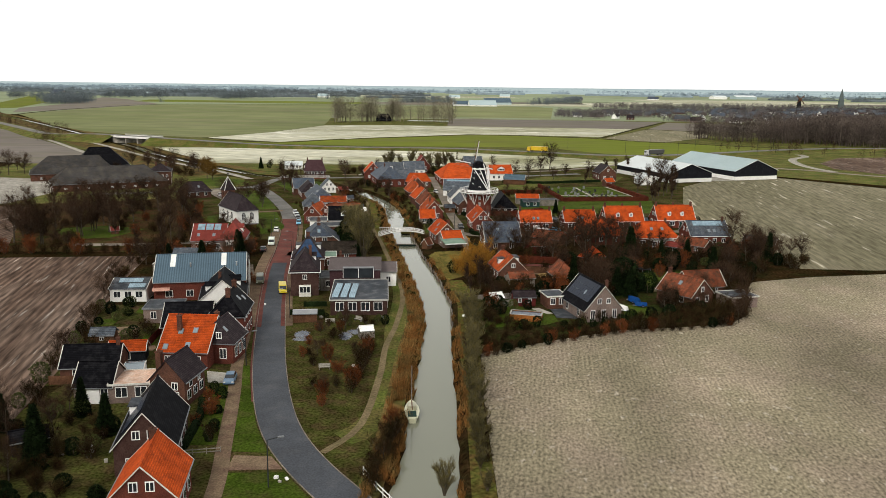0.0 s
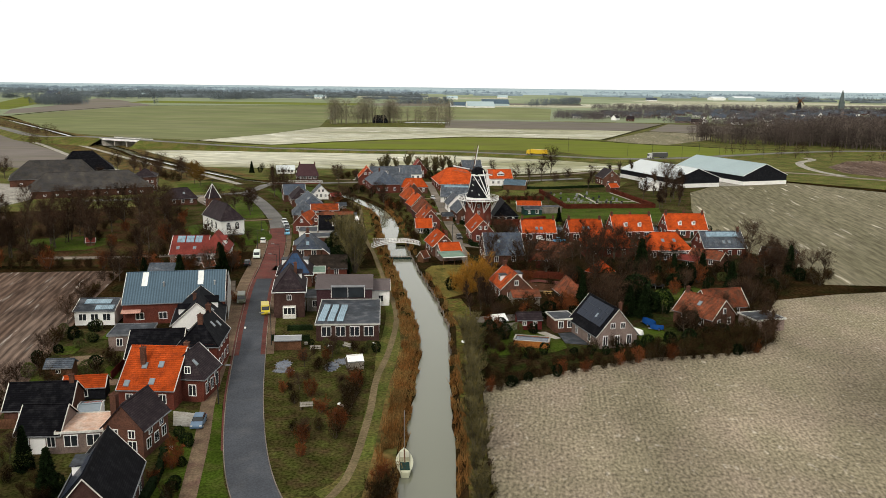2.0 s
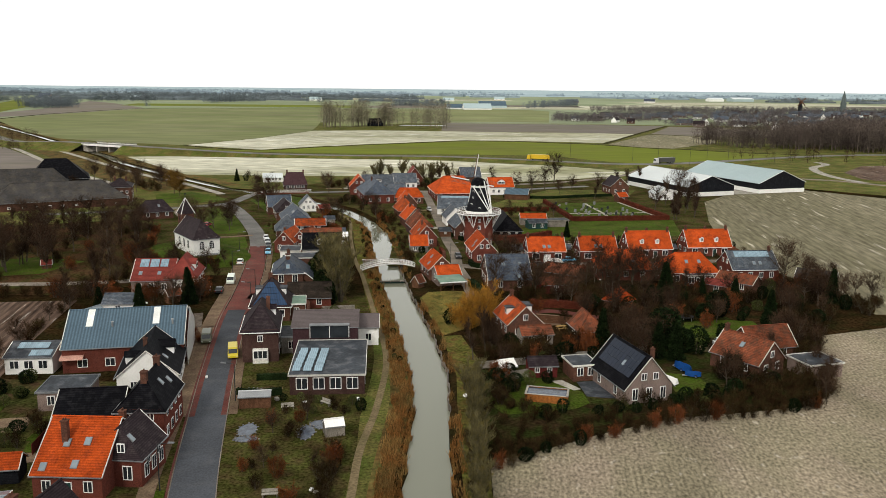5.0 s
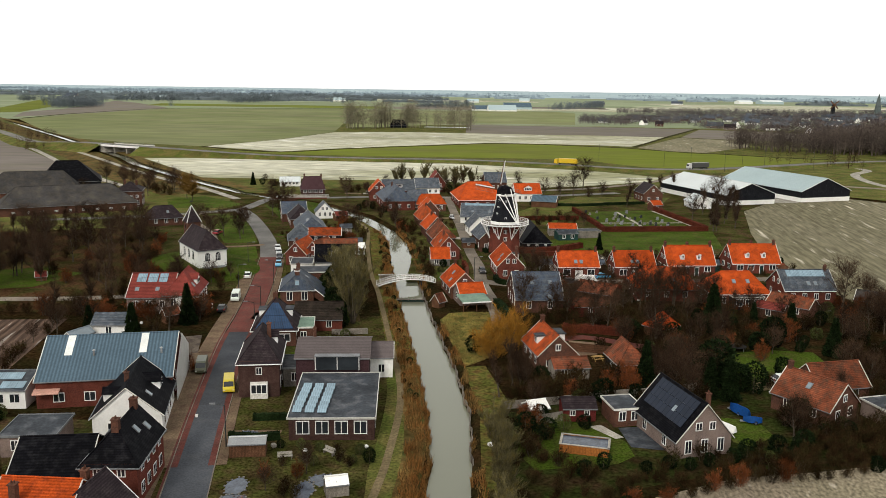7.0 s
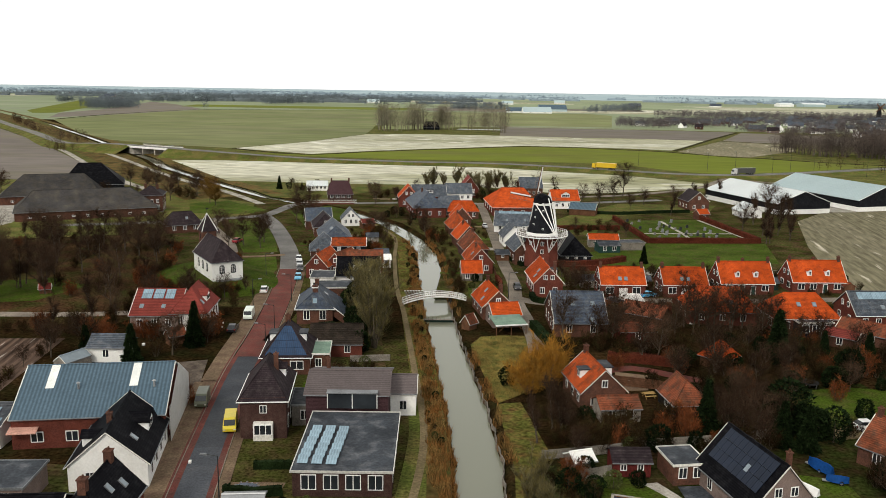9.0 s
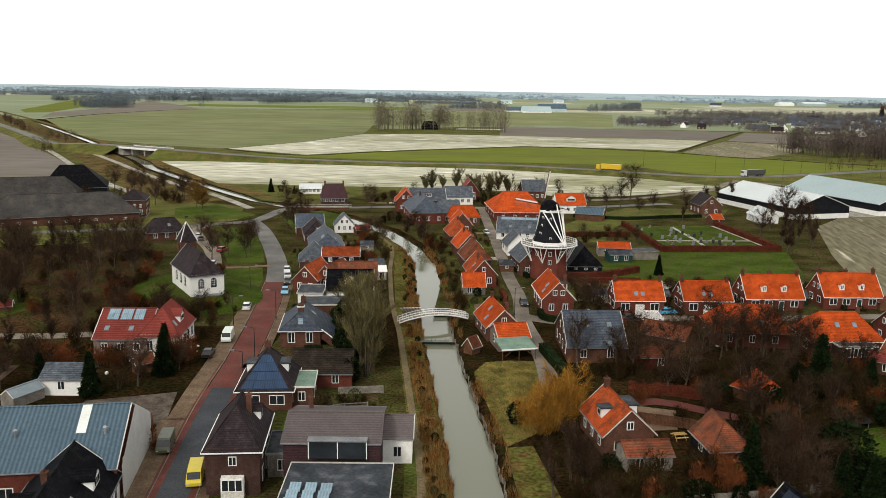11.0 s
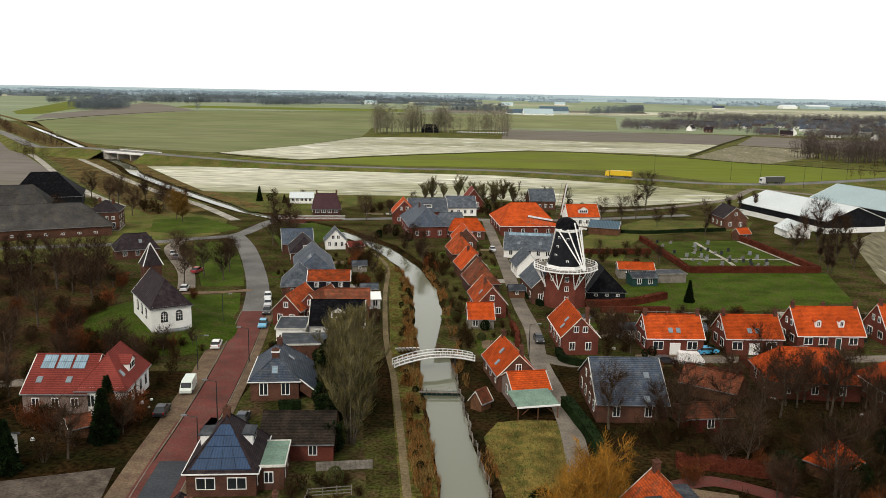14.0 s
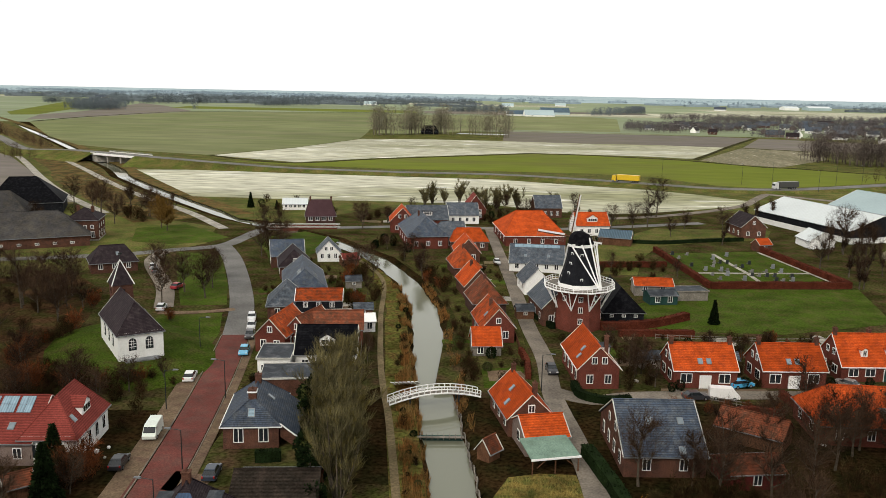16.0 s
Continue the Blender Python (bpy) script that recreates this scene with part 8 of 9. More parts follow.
part("spire", bm, PURPLETILE, tw)
for i in range(4):
    bm = bmesh.new()
    rod(bm, eave[i], tip, 0.1, 0.08, 5)
    part("hip_board", bm, WHITE, tw)
bm = bmesh.new()
rod(bm, (0, 0, 14.8), (0, 0, 16.2), 0.05, 0.03)
bx(bm, 0.1, 0, 16.0, 0.7, 0.04, 0.35)
part("weathervane", bm, DARKSTEEL, tw)
for r0 in range(4):
    add_window(tw, pose(0, 0, 9.2, 0, 0, 90 * r0) @ pose(0, -1.75, 0), 0.8, 1.3, 0, BRICK, "louvre_window")


def arched(parent, m, w, h):
    """A round-headed window: frame with glass and thin bars."""
    key = ("arch", w, h)
    if key not in _cache:
        out = []
        for grow, y0, y1 in ((0.1, -0.06, 0.02), (0, -0.09, -0.02)):
            bm = bmesh.new()
            prof = [(-w / 2 - grow, -h / 2 - grow), (w / 2 + grow, -h / 2 - grow)] + [((w / 2 + grow) * math.cos(t), h / 2 - w / 2 + (w / 2 + grow) * math.sin(t)) for t in [math.pi * i / 10 for i in range(11)]]
            a = [bm.verts.new((x, y0, z)) for x, z in prof]
            b = [bm.verts.new((x, y1, z)) for x, z in prof]
            bm.faces.new(a)
            bm.faces.new(b[::-1])
            for i in range(len(a)):
                j = (i + 1) % len(a)
                bm.faces.new((a[j], a[i], b[i], b[j]))
            me = bpy.data.meshes.new("arch")
            bm.to_mesh(me)
            bm.free()
            out.append(me)
        _cache[key] = out
    fr_, gl = _cache[key]
    f = put("arched_window", fr_, DARKSTEEL, parent, at=m)
    put("pane", gl, GLASS, f)
    for u in (-w / 6, w / 6):
        bm = bmesh.new()
        bx(bm, u, -0.1, 0, 0.05, 0.03, h - 0.3)
        part("glazing_bar", bm, WHITE, f)
    for z in (-h * 0.22, h * 0.05, h * 0.28):
        bm = bmesh.new()
        bx(bm, 0, -0.1, z, w, 0.028, 0.05)
        part("glazing_bar", bm, WHITE, f)


for u in (-1.5, 1.5):
    arched(ch, face_pose("s", 15.8, 7.3, u * 0.9, 4.0), 1.05, 1.9)
for u in (-3.6, 0, 3.6):
    arched(ch, face_pose("f", 15.8, 7.3, u, 4.0), 1.05, 1.9)
    arched(ch, face_pose("b", 15.8, 7.3, u, 4.0), 1.05, 1.9)
bm = bmesh.new()
bx(bm, -8.6, 0, 1.3, 1.6, 5.6, 0.5)
part("step", bm, LEAD, ch)

bm = bmesh.new()
rings = []
for rad, z in ((17, 0.02), (14.5, 0.45), (12.4, 1.0), (10.6, 1.3), (0.5, 1.35)):
    rings.append([bm.verts.new((rad * 1.25 * math.cos(2 * math.pi * i / 36) * (1 + 0.04 * math.sin(3 * i)), rad * 0.82 * math.sin(2 * math.pi * i / 36), z)) for i in range(36)])
for a, b in zip(rings, rings[1:]):
    for i in range(36):
        bm.faces.new((a[i], a[(i + 1) % 36], b[(i + 1) % 36], b[i]))
bm.faces.new(rings[-1])
md = part("church_mound", bm, LAWN)
md.matrix_basis = pose(-64.2, 269.1, 0, 0, 0, 124.6)
tagged(md, "low grassy mound under the church", "mound", kind="structure")

# a row of three small arched windows in the white gable, a bay on the tall house
wh = [o for o in bpy.data.objects if o.get("label") == "white plastered house with dark tiled roof"][0]
for u in (-0.9, 0, 0.9):
    arched(wh, face_pose("s", 13, 9.4, u, 4.6), 0.5, 1.0)
tallh = [o for o in bpy.data.objects if o.get("label") == "tall dark brick house with steep hipped roof"][0]
bm = bmesh.new()
loft(bm, [(-6.3, 0.0), (-5.3, 0.0), (-5.3, 2.5), (-6.3, 2.4)], 1.3)
by = part("bay", bm, TRIM, tallh, "white ground-floor bay window")
add_window(by, pose(-6.32, 0, 1.6, 0, 0, -90), 2.4, 1.5, 2)

# ---- windmill ----
mill = thing("windmill", pose(16.8, 294.6, 0), "tall smock mill with black body, white gallery and brick base", "windmill")


def ring(bm, rows, n, cap=True):
    """A many-sided body from rows of (radius, height)."""
    loops = [[bm.verts.new((r * math.cos(2 * math.pi * (i + 0.5) / n), r * math.sin(2 * math.pi * (i + 0.5) / n), z)) for i in range(n)] for r, z in rows]
    for a, b in zip(loops, loops[1:]):
        for i in range(n):
            j = (i + 1) % n
            bm.faces.new((a[i], a[j], b[j], b[i]))
    if cap:
        bm.faces.new(loops[0][::-1])
        bm.faces.new(loops[-1])


bm = bmesh.new()
ring(bm, [(5.2, -0.2), (4.8, 9.0)], 8)
brick_base = part("brick_base", bm, REDBRICK, mill, "red brick octagonal base")
for k in range(8):
    ang = 360 / 8 * k
    for z in (2.4, 4.8, 7.0):
        if (k + int(z)) % 2 == 0 or k == 6:
            rad = 4.72 - (z - 4) * 0.04
            add_window(brick_base, pose(0, 0, z, 0, 0, ang + 90) @ pose(0, -rad - 0.12 + (0.1 if z > 5 else 0), 0, 2.2), 0.95, 1.25, 1)
bm = bmesh.new()
ring(bm, [(7.6, 8.85), (7.6, 9.1)], 12)
part("gallery_deck", bm, GREYWOOD, mill)
for k in range(12):
    a0, a1 = 2 * math.pi * (k + 0.5) / 12, 2 * math.pi * (k + 1.5) / 12
    p0, p1 = Vector((7.55 * math.cos(a0), 7.55 * math.sin(a0), 0)), Vector((7.55 * math.cos(a1), 7.55 * math.sin(a1), 0))
    for z, t in ((9.02, 0.16), (9.6, 0.06), (10.15, 0.08)):
        bm = bmesh.new()
        rod(bm, p0 + Vector((0, 0, z)), p1 + Vector((0, 0, z)), t, t, 5)
        part("rail", bm, WHITE, mill)
    bm = bmesh.new()
    rod(bm, p0 + Vector((0, 0, 9)), p0 + Vector((0, 0, 10.2)), 0.09, 0.09, 5)
    part("post", bm, WHITE, mill)
    for s in (0.25, 0.5, 0.75):
        q = p0.lerp(p1, s)
        bm = bmesh.new()
        rod(bm, q + Vector((0, 0, 9)), q + Vector((0, 0, 10.1)), 0.05, 0.05, 4)
        part("baluster", bm, WHITE, mill)
for k in range(8):
    a0 = 2 * math.pi * (k + 0.5) / 8
    foot = Vector((4.95 * math.cos(a0), 4.95 * math.sin(a0), 4.6))
    for da in (-0.24, 0.0, 0.24):
        bm = bmesh.new()
        rod(bm, foot, (7.2 * math.cos(a0 + da), 7.2 * math.sin(a0 + da), 8.85), 0.13, 0.11, 5)
        part("strut", bm, WHITE, mill)
bm = bmesh.new()
ring(bm, [(4.75, 9.1), (4.55, 10.0)], 8)
part("skirt", bm, WHITE, mill, "white boarded skirt")
bm = bmesh.new()
ring(bm, [(4.6, 9.9), (3.75, 12.4), (3.1, 14.9), (2.65, 17.7)], 8)
smock = part("smock", bm, BLACKWOOD, mill, "black tarred smock")
bm = bmesh.new()
ring(bm, [(2.85, 17.6), (2.85, 18.0)], 12)
part("curb", bm, WHITE, mill)
for k, z, rad in ((5, 12.2, 3.58), (5, 14.2, 3.1), (6, 16.0, 2.76), (4, 11.2, 3.9), (6, 11.0, 3.95), (5, 16.2, 2.7)):
    add_window(smock, pose(0, 0, z, 0, 0, 45 * k + 90) @ pose(0, -rad, 0, 18), 0.6, 0.75, 0)
AX = Vector((-0.55, 0.83, 0)).normalized()
SIDE = Vector((AX.y, -AX.x, 0))
turn = Matrix((( AX.x, SIDE.x, 0), (AX.y, SIDE.y, 0), (0, 0, 1))).to_4x4()
bm = bmesh.new()
sections = []
for x, w, h in ((-2.6, 1.4, 1.6), (-1.4, 2.1, 2.5), (0.3, 2.3, 2.9), (1.9, 2.0, 2.6), (2.8, 1.2, 1.9)):
    sections.append([bm.verts.new(turn @ Vector((x, w * math.cos(t), 17.9 + h * math.sin(t) ** 0.8))) for t in [math.pi * i / 8 for i in range(9)]])
for a, b in zip(sections, sections[1:]):
    for i in range(8):
        bm.faces.new((a[i], a[i + 1], b[i + 1], b[i]))
bm.faces.new(sections[0])
bm.faces.new(sections[-1][::-1])
bm.faces.new([s[0] for s in sections] + [s[-1] for s in sections[::-1]])
bmesh.ops.recalc_face_normals(bm, faces=bm.faces[:])
part("cap", bm, BLACKTILE, mill, "boat-shaped thatched dark cap")
hub = Vector((0, 0, 19.0)) + AX * 3.5
bm = bmesh.new()
rod(bm, hub - AX * 1.6, hub + AX * 0.5, 0.35, 0.3, 8)
part("windshaft", bm, DARKSTEEL, mill)
UP = Vector((0, 0, 1))
for k in range(4):
    a0 = radians(78 + 90 * k)
    d = (SIDE * math.cos(a0) + UP * math.sin(a0)).normalized()
    e = d.cross(AX).normalized()
    bm = bmesh.new()
    rod(bm, hub, hub + d * 9.4, 0.2, 0.11, 4)
    sail = part("sail", bm, BROWNWOOD, mill)
    for i in range(16):
        c = hub + d * (1.8 + i * 0.49)
        bm = bmesh.new()
        rod(bm, c - e * 0.25, c + e * 1.25, 0.03, 0.03, 4)
        part("lath", bm, GREYWOOD, sail)
    bm = bmesh.new()
    rod(bm, hub + d * 1.8 + e * 1.25, hub + d * 9.3 + e * 1.25, 0.04, 0.04, 4)
    part("hemlath", bm, GREYWOOD, sail)
    bm = bmesh.new()
    q = [hub + d * 1.8 - e * 0.05, hub + d * 9.2 - e * 0.05, hub + d * 9.2 - e * 0.45, hub + d * 1.8 - e * 0.5]
    solid(bm, q, 0.06, False)
    part("leading_board", bm, WHITE, sail, "white leading board")
foot = Vector((0, 0, 9.4)) - AX * 7.0
for s, top in ((-2.9, 18.0), (2.9, 18.0), (-1.9, 18.4), (1.9, 18.4), (0, 19.8)):
    bm = bmesh.new()
    rod(bm, SIDE * s * 1.05 - AX * (0.6 if abs(s) > 2 else 2.6) + UP * top, foot + SIDE * s * 0.09, 0.17, 0.15, 5)
    part("tail_beam", bm, WHITE, mill)
for x, w in ((-0.6, 3.4), (-2.6, 2.4)):
    bm = bmesh.new()
    rod(bm, AX * x + SIDE * w + UP * 18.1, AX * x - SIDE * w + UP * 18.1, 0.16, 0.16, 5)
    part("cross_beam", bm, WHITE, mill)

mill.scale = (0.93, 0.93, 0.94)

# ---- footbridge over the canal ----
fb = thing("footbridge", look((-9.3, 250.1, 0), (-2.3, 252.9, 0)) and pose(-9.3, 250, 0, 0, 0, 19.3), "arched white wooden footbridge over the canal", "bridge")
BL = 14.2
def arc(u):
    return 0.55 + 1.15 * (1 - (2 * u / BL) ** 2)
n = 16


def swept(bm, pts, r, k=5):
    """One bent round bar through pts."""
    rings = []
    for i, p in enumerate(pts):
        d = (pts[min(i + 1, len(pts) - 1)] - pts[max(i - 1, 0)]).normalized()
        side = d.cross(Vector((0, 1, 0))).normalized()
        up_ = side.cross(d)
        rings.append([bm.verts.new(p + (side * math.cos(2 * math.pi * q / k) + up_ * math.sin(2 * math.pi * q / k)) * r) for q in range(k)])
    for a, b in zip(rings, rings[1:]):
        for q in range(k):
            bm.faces.new((a[q], a[(q + 1) % k], b[(q + 1) % k], b[q]))
    bm.faces.new(rings[0][::-1])
    bm.faces.new(rings[-1])


for s in (-0.75, 0.75):
    for dz, t in ((0.05, 0.13), (0.6, 0.05), (1.05, 0.07)):
        bm = bmesh.new()
        swept(bm, [Vector((-BL / 2 + BL * i / n, s, arc(-BL / 2 + BL * i / n) + dz)) for i in range(n + 1)], t)
        part("handrail" if dz > 1 else "rail", bm, WHITE, fb)
    for i in range(n + 1):
        u = -BL / 2 + BL * i / n
        bm = bmesh.new()
        bx(bm, u, s, arc(u) + 0.5, 0.1, 0.1, 1.15)
        part("post", bm, WHITE, fb)
for i in range(48):
    u = -BL / 2 + BL * (i + 0.5) / 48
    bm = bmesh.new()
    bx(bm, u, 0, arc(u), BL / 48 - 0.03, 1.5, 0.07)
    part("plank", bm, GREYWOOD, fb)
for u in (-4.0, 3.6):
    for s in (-0.7, 0.7):
        bm = bmesh.new()
        bx(bm, u, s, 0.2, 0.25, 0.25, 2 * arc(u))
        part("pile", bm, DARKSTEEL, fb)
for i in range(7):
    bm = bmesh.new()
    bx(bm, 0, 0, 0, 0.42, 0.12, 5.2)
    me_ob = part("sheet_piling", bm, PLASTER)
    me_ob.matrix_basis = pose(-16.0 + i * 0.62, 254.4 + i * 0.12, 1.25, 66, 0, 0)
    tagged(me_ob, "weathered white plank leaning on the bank", "plank", "planks on the bank")
wr = thing("weir", pose(-7.7, 238.2, 0, 0, 0, 3.8), "low green wooden weir across the canal", "weir")
bm = bmesh.new()
bx(bm, 0, 0, -0.5, 6.0, 0.35, 0.9)
part("beam", bm, GREENPAINT, wr)
bm = bmesh.new()
bx(bm, 0, -0.6, 0.0, 6.4, 0.5, 0.1)
part("walkway", bm, GREYWOOD, wr)
for i in range(8):
    bm = bmesh.new()
    bx(bm, -2.8 + i * 0.8, -0.85, 0.2, 0.08, 0.08, 0.9)
    part("post", bm, GREYWOOD, wr)
for y0, y1 in ((155.7, 189), (189, 218.3), (218.3, 252.1)):
    vs, fs = [], []
    rw = random.Random(int(y0))
    y = y0
    while y < y1:
        b = bank(y)[1] + 0.1
        k = len(vs)
        t = rw.uniform(0.05, 0.3)
        vs += [(b, y, -1), (b + 0.08, y, -1), (b + 0.08, y, t), (b, y, t), (b, y + 0.36, -1), (b + 0.08, y + 0.36, -1), (b + 0.08, y + 0.36, t), (b, y + 0.36, t)]
        fs += [(k + 3, k + 2, k + 6, k + 7), (k, k + 3, k + 7, k + 4), (k + 1, k + 5, k + 6, k + 2), (k, k + 1, k + 2, k + 3), (k + 4, k + 7, k + 6, k + 5)]
        y += 0.38
    tagged(lump("revetment_%d" % int(y0), vs, fs, GREYWOOD), "grey timber edging of the canal bank", "revetment", kind="structure")
# road bridge and viaduct
rb = thing("road_bridge", pose(-64.7, 404, 0, 0, 0, 8.9), "brick road bridge with white railing", "bridge")
bm = bmesh.new()
bx(bm, 0, 0, 0.0, 22, 5.4, 0.4)
part("deck", bm, OLDASPHALT, rb)
for s in (-1, 1):
    bm = bmesh.new()
    bx(bm, 2, s * 2.8, -0.3, 22, 0.35, 1.5)
    part("parapet", bm, REDBRICK, rb)
    bm = bmesh.new()
    bx(bm, 2, s * 2.8, 1.0, 24, 0.08, 0.1)
    bx(bm, 2, s * 2.8, 0.7, 24, 0.06, 0.08)
    part("railing", bm, WHITE, rb)
vd = thing("viaduct", pose(-220.5, 620.5, 0, 0, 0, -29), "low concrete viaduct of the main road over the canal", "bridge")
bm = bmesh.new()
bx(bm, 0, 0, 4.45, 38, 13, 0.9)
part("deck", bm, CONCRETE, vd)
bm = bmesh.new()
bx(bm, 0, 0, 4.96, 38, 8, 0.12)
part("carriageway", bm, MIDASPHALT, vd)
for s in (-1, 1):
    bm = bmesh.new()
    bx(bm, 0, s * 6.55, 4.6, 40, 0.25, 1.3)
    part("edge_beam", bm, PLASTER, vd, "pale concrete edge beam")
    bm = bmesh.new()
    for z in (5.6, 5.95):
        bx(bm, 0, s * 6.4, z, 40, 0.08, 0.1)
    part("railing", bm, STEEL, vd)
    bm = bmesh.new()
    loft(bm, [(s * 19, -0.2), (s * 12, -0.2), (s * 17, 4.0), (s * 19, 4.0)], 6.3)
    part("abutment", bm, CONCRETE, vd)
    bm = bmesh.new()
    bx(bm, s * 6, 0, 1.9, 0.8, 11, 4.3)
    part("pier", bm, CONCRETE, vd)

# ---- vehicles ----
_paint = {}


def coat(rgb):
    if rgb not in _paint:
        _paint[rgb] = paint("car_paint", rgb)
    return _paint[rgb]


TAIL = paint("red_lamp", (0.3, 0.01, 0.01))
LAMP = paint("clear_lamp", (0.6, 0.6, 0.58), 0.1)


def wheels(parent, xs, half, r):
    for x in xs:
        for s in (-1, 1):
            bm = bmesh.new()
            rod(bm, (x, s * (half - 0.2), r), (x, s * (half + 0.02), r), r, r, 12)
            w = part("wheel", bm, RUBBER, parent)
            bm = bmesh.new()
            rod(bm, (x, s * (half - 0.02), r), (x, s * (half + 0.03), r), r * 0.62, r * 0.55, 10)
            part("rim", bm, STEEL, w)


def car(x, y, rot, rgb, label, van=False, z=0.1):
    c = thing("van" if van else "car", pose(x, y, z, 0, 0, rot), label, "van" if van else "car", "parked vehicles")
    bm = bmesh.new()
    if van:
        L, half = 5.2, 0.98
        loft(bm, [(-2.6, 0.35), (2.55, 0.35), (2.6, 0.8), (2.3, 1.15), (1.55, 1.95), (1.2, 2.1), (-2.5, 2.15), (-2.6, 1.9)], half, 0.1, 1.2)
    else:
        L, half = 4.3, 0.88
        loft(bm, [(-2.1, 0.3), (2.1, 0.3), (2.15, 0.62), (1.95, 0.82), (1.1, 0.95), (-1.75, 0.98), (-2.12, 0.85)], half, 0.04, 0.7)
    part("body", bm, coat(rgb), c)
    if van:
        bm = bmesh.new()
        loft(bm, [(2.24, 1.2), (2.3, 1.22), (1.64, 1.92), (1.56, 1.9)], 0.84)
        part("windscreen", bm, GLASS, c)
        for s in (-1, 1):
            bm = bmesh.new()
            solid(bm, [(1.0, s * 0.9, 1.2), (1.9, s * 0.9, 1.2), (1.45, s * 0.9, 1.8), (1.0, s * 0.9, 1.85)], 0.0001)
            bmesh.ops.translate(bm, verts=bm.verts[:], vec=(0, s * 0.01, 0))
            part("side_window", bm, GLASS, c)
    else:
        bm = bmesh.new()
        loft(bm, [(1.05, 0.93), (0.35, 1.4), (-1.2, 1.43), (-1.85, 0.95)], half - 0.06, 0.14, 1.2)
        cab = part("cabin", bm, GLASS, c)
        bm = bmesh.new()
        loft(bm, [(0.42, 1.4), (0.3, 1.47), (-1.1, 1.5), (-1.3, 1.41)], half - 0.2, 0.05, 1.45)
        part("roof", bm, coat(rgb), cab)
    for s in (-1, 1):
        bm = bmesh.new()
        bx(bm, L / 2 - 0.06, s * (half - 0.22), 0.68, 0.12, 0.34, 0.16)
        part("headlight", bm, LAMP, c)
        bm = bmesh.new()
        bx(bm, -L / 2 + 0.04, s * (half - 0.15), 0.8, 0.1, 0.2, 0.28)
        part("tail_light", bm, TAIL, c)
    wheels(c, (-L * 0.3, L * 0.31), half, 0.33)
    c.scale = (0.88, 0.9, 0.9) if van else (0.94, 0.94, 0.94)
    return c


car(-33.2, 179.7, 283, (0.62, 0.5, 0.03), "yellow delivery van on the street", True, 0.06)
car(-40, 188, 281, (0.09, 0.1, 0.06), "old olive-green camper van on the pavement", True)
car(-46.3, 234.5, 278, (0.62, 0.68, 0.62), "white van with pale green bonnet", True)
car(-46.8, 225.1, 97, (0.02, 0.022, 0.026), "low dark estate car parked at the kerb")
car(-49.0, 256.3, 99, (0.75, 0.75, 0.74), "white car parked beside the lawn")
car(-44.2, 270.1, 279, (0.13, 0.4, 0.6), "light blue car parked at the kerb")
car(-45.9, 279.7, 280, (0.05, 0.05, 0.055), "dark grey car parked at the kerb")
car(-47.3, 285.7, 282, (0.55, 0.56, 0.58), "silver car parked at the kerb")
car(-48.9, 291.7, 283, (0.65, 0.66, 0.68), "pale silver car parked at the kerb")
car(-34.6, 223.4, 95, (0.03, 0.04, 0.06), "dark blue car on a driveway")
car(-31.1, 122.3, 275, (0.1, 0.17, 0.26), "blue-grey car on the front drive")
car(9.5, 265.8, 275, (0.025, 0.025, 0.03), "black car on the narrow street")
car(1.4, 353.7, 275, (0.5, 0.5, 0.52), "silver car on the narrow street")
car(39.7, 261.6, 20, (0.06, 0.36, 0.62), "bright blue car in front of the cottages")
car(35.4, 256, 357, (0.78, 0.77, 0.76), "white van with a red stripe", True)
car(30.9, 255.3, 10, (0.03, 0.03, 0.035), "dark car beside the white van")
car(57.2, 263.6, 130, (0.2, 0.18, 0.17), "grey-brown car on a drive")
car(56.5, 187, 10, (0.7, 0.7, 0.7), "white car between garden shrubs")
car(-73.1, 315.7, 80, (0.3, 0.03, 0.04), "red car parked under trees")
car(-69.6, 297, 100, (0.6, 0.6, 0.62), "silver car on the church lane")
car(-87, 335.9, 110, (0.6, 0.6, 0.62), "silver car on the shady lane")
car(-84.6, 331.4, 110, (0.1, 0.1, 0.11), "dark car on the shady lane")


def lorry(x, y, rot, rgb, label):
    c = thing("lorry", pose(x, y, 1.13, 0, 0, rot), label, "lorry")
    bm = bmesh.new()
    bx(bm, -2.2, 0, 2.45, 11.6, 2.5, 2.7)
    part("trailer", bm, coat(rgb), c)
    bm = bmesh.new()
    loft(bm, [(4.2, 0.5), (6.4, 0.5), (6.45, 1.8), (6.2, 3.3), (4.2, 3.5)], 1.22, 0.06, 2)
    cab = part("cab", bm, coat((0.5, 0.5, 0.5) if rgb[0] < 0.5 else rgb), c)
    bm = bmesh.new()
    loft(bm, [(6.46, 1.9), (6.5, 1.9), (6.3, 2.9), (6.24, 2.9)], 1.1)
    part("windscreen", bm, GLASS, cab)
    bm = bmesh.new()
    bx(bm, -1, 0, 0.9, 13, 0.9, 0.3)
    part("chassis", bm, DARKSTEEL, c)
    wheels(c, (-6.6, -5.3, -4.0, 3.4, 5.6), 1.2, 0.5)


lorry(70, 566, 155, (0.6, 0.4, 0.02), "yellow articulated lorry on the main road")
lorry(146, 550, 202, (0.06, 0.06, 0.06), "dark articulated lorry on the main road")

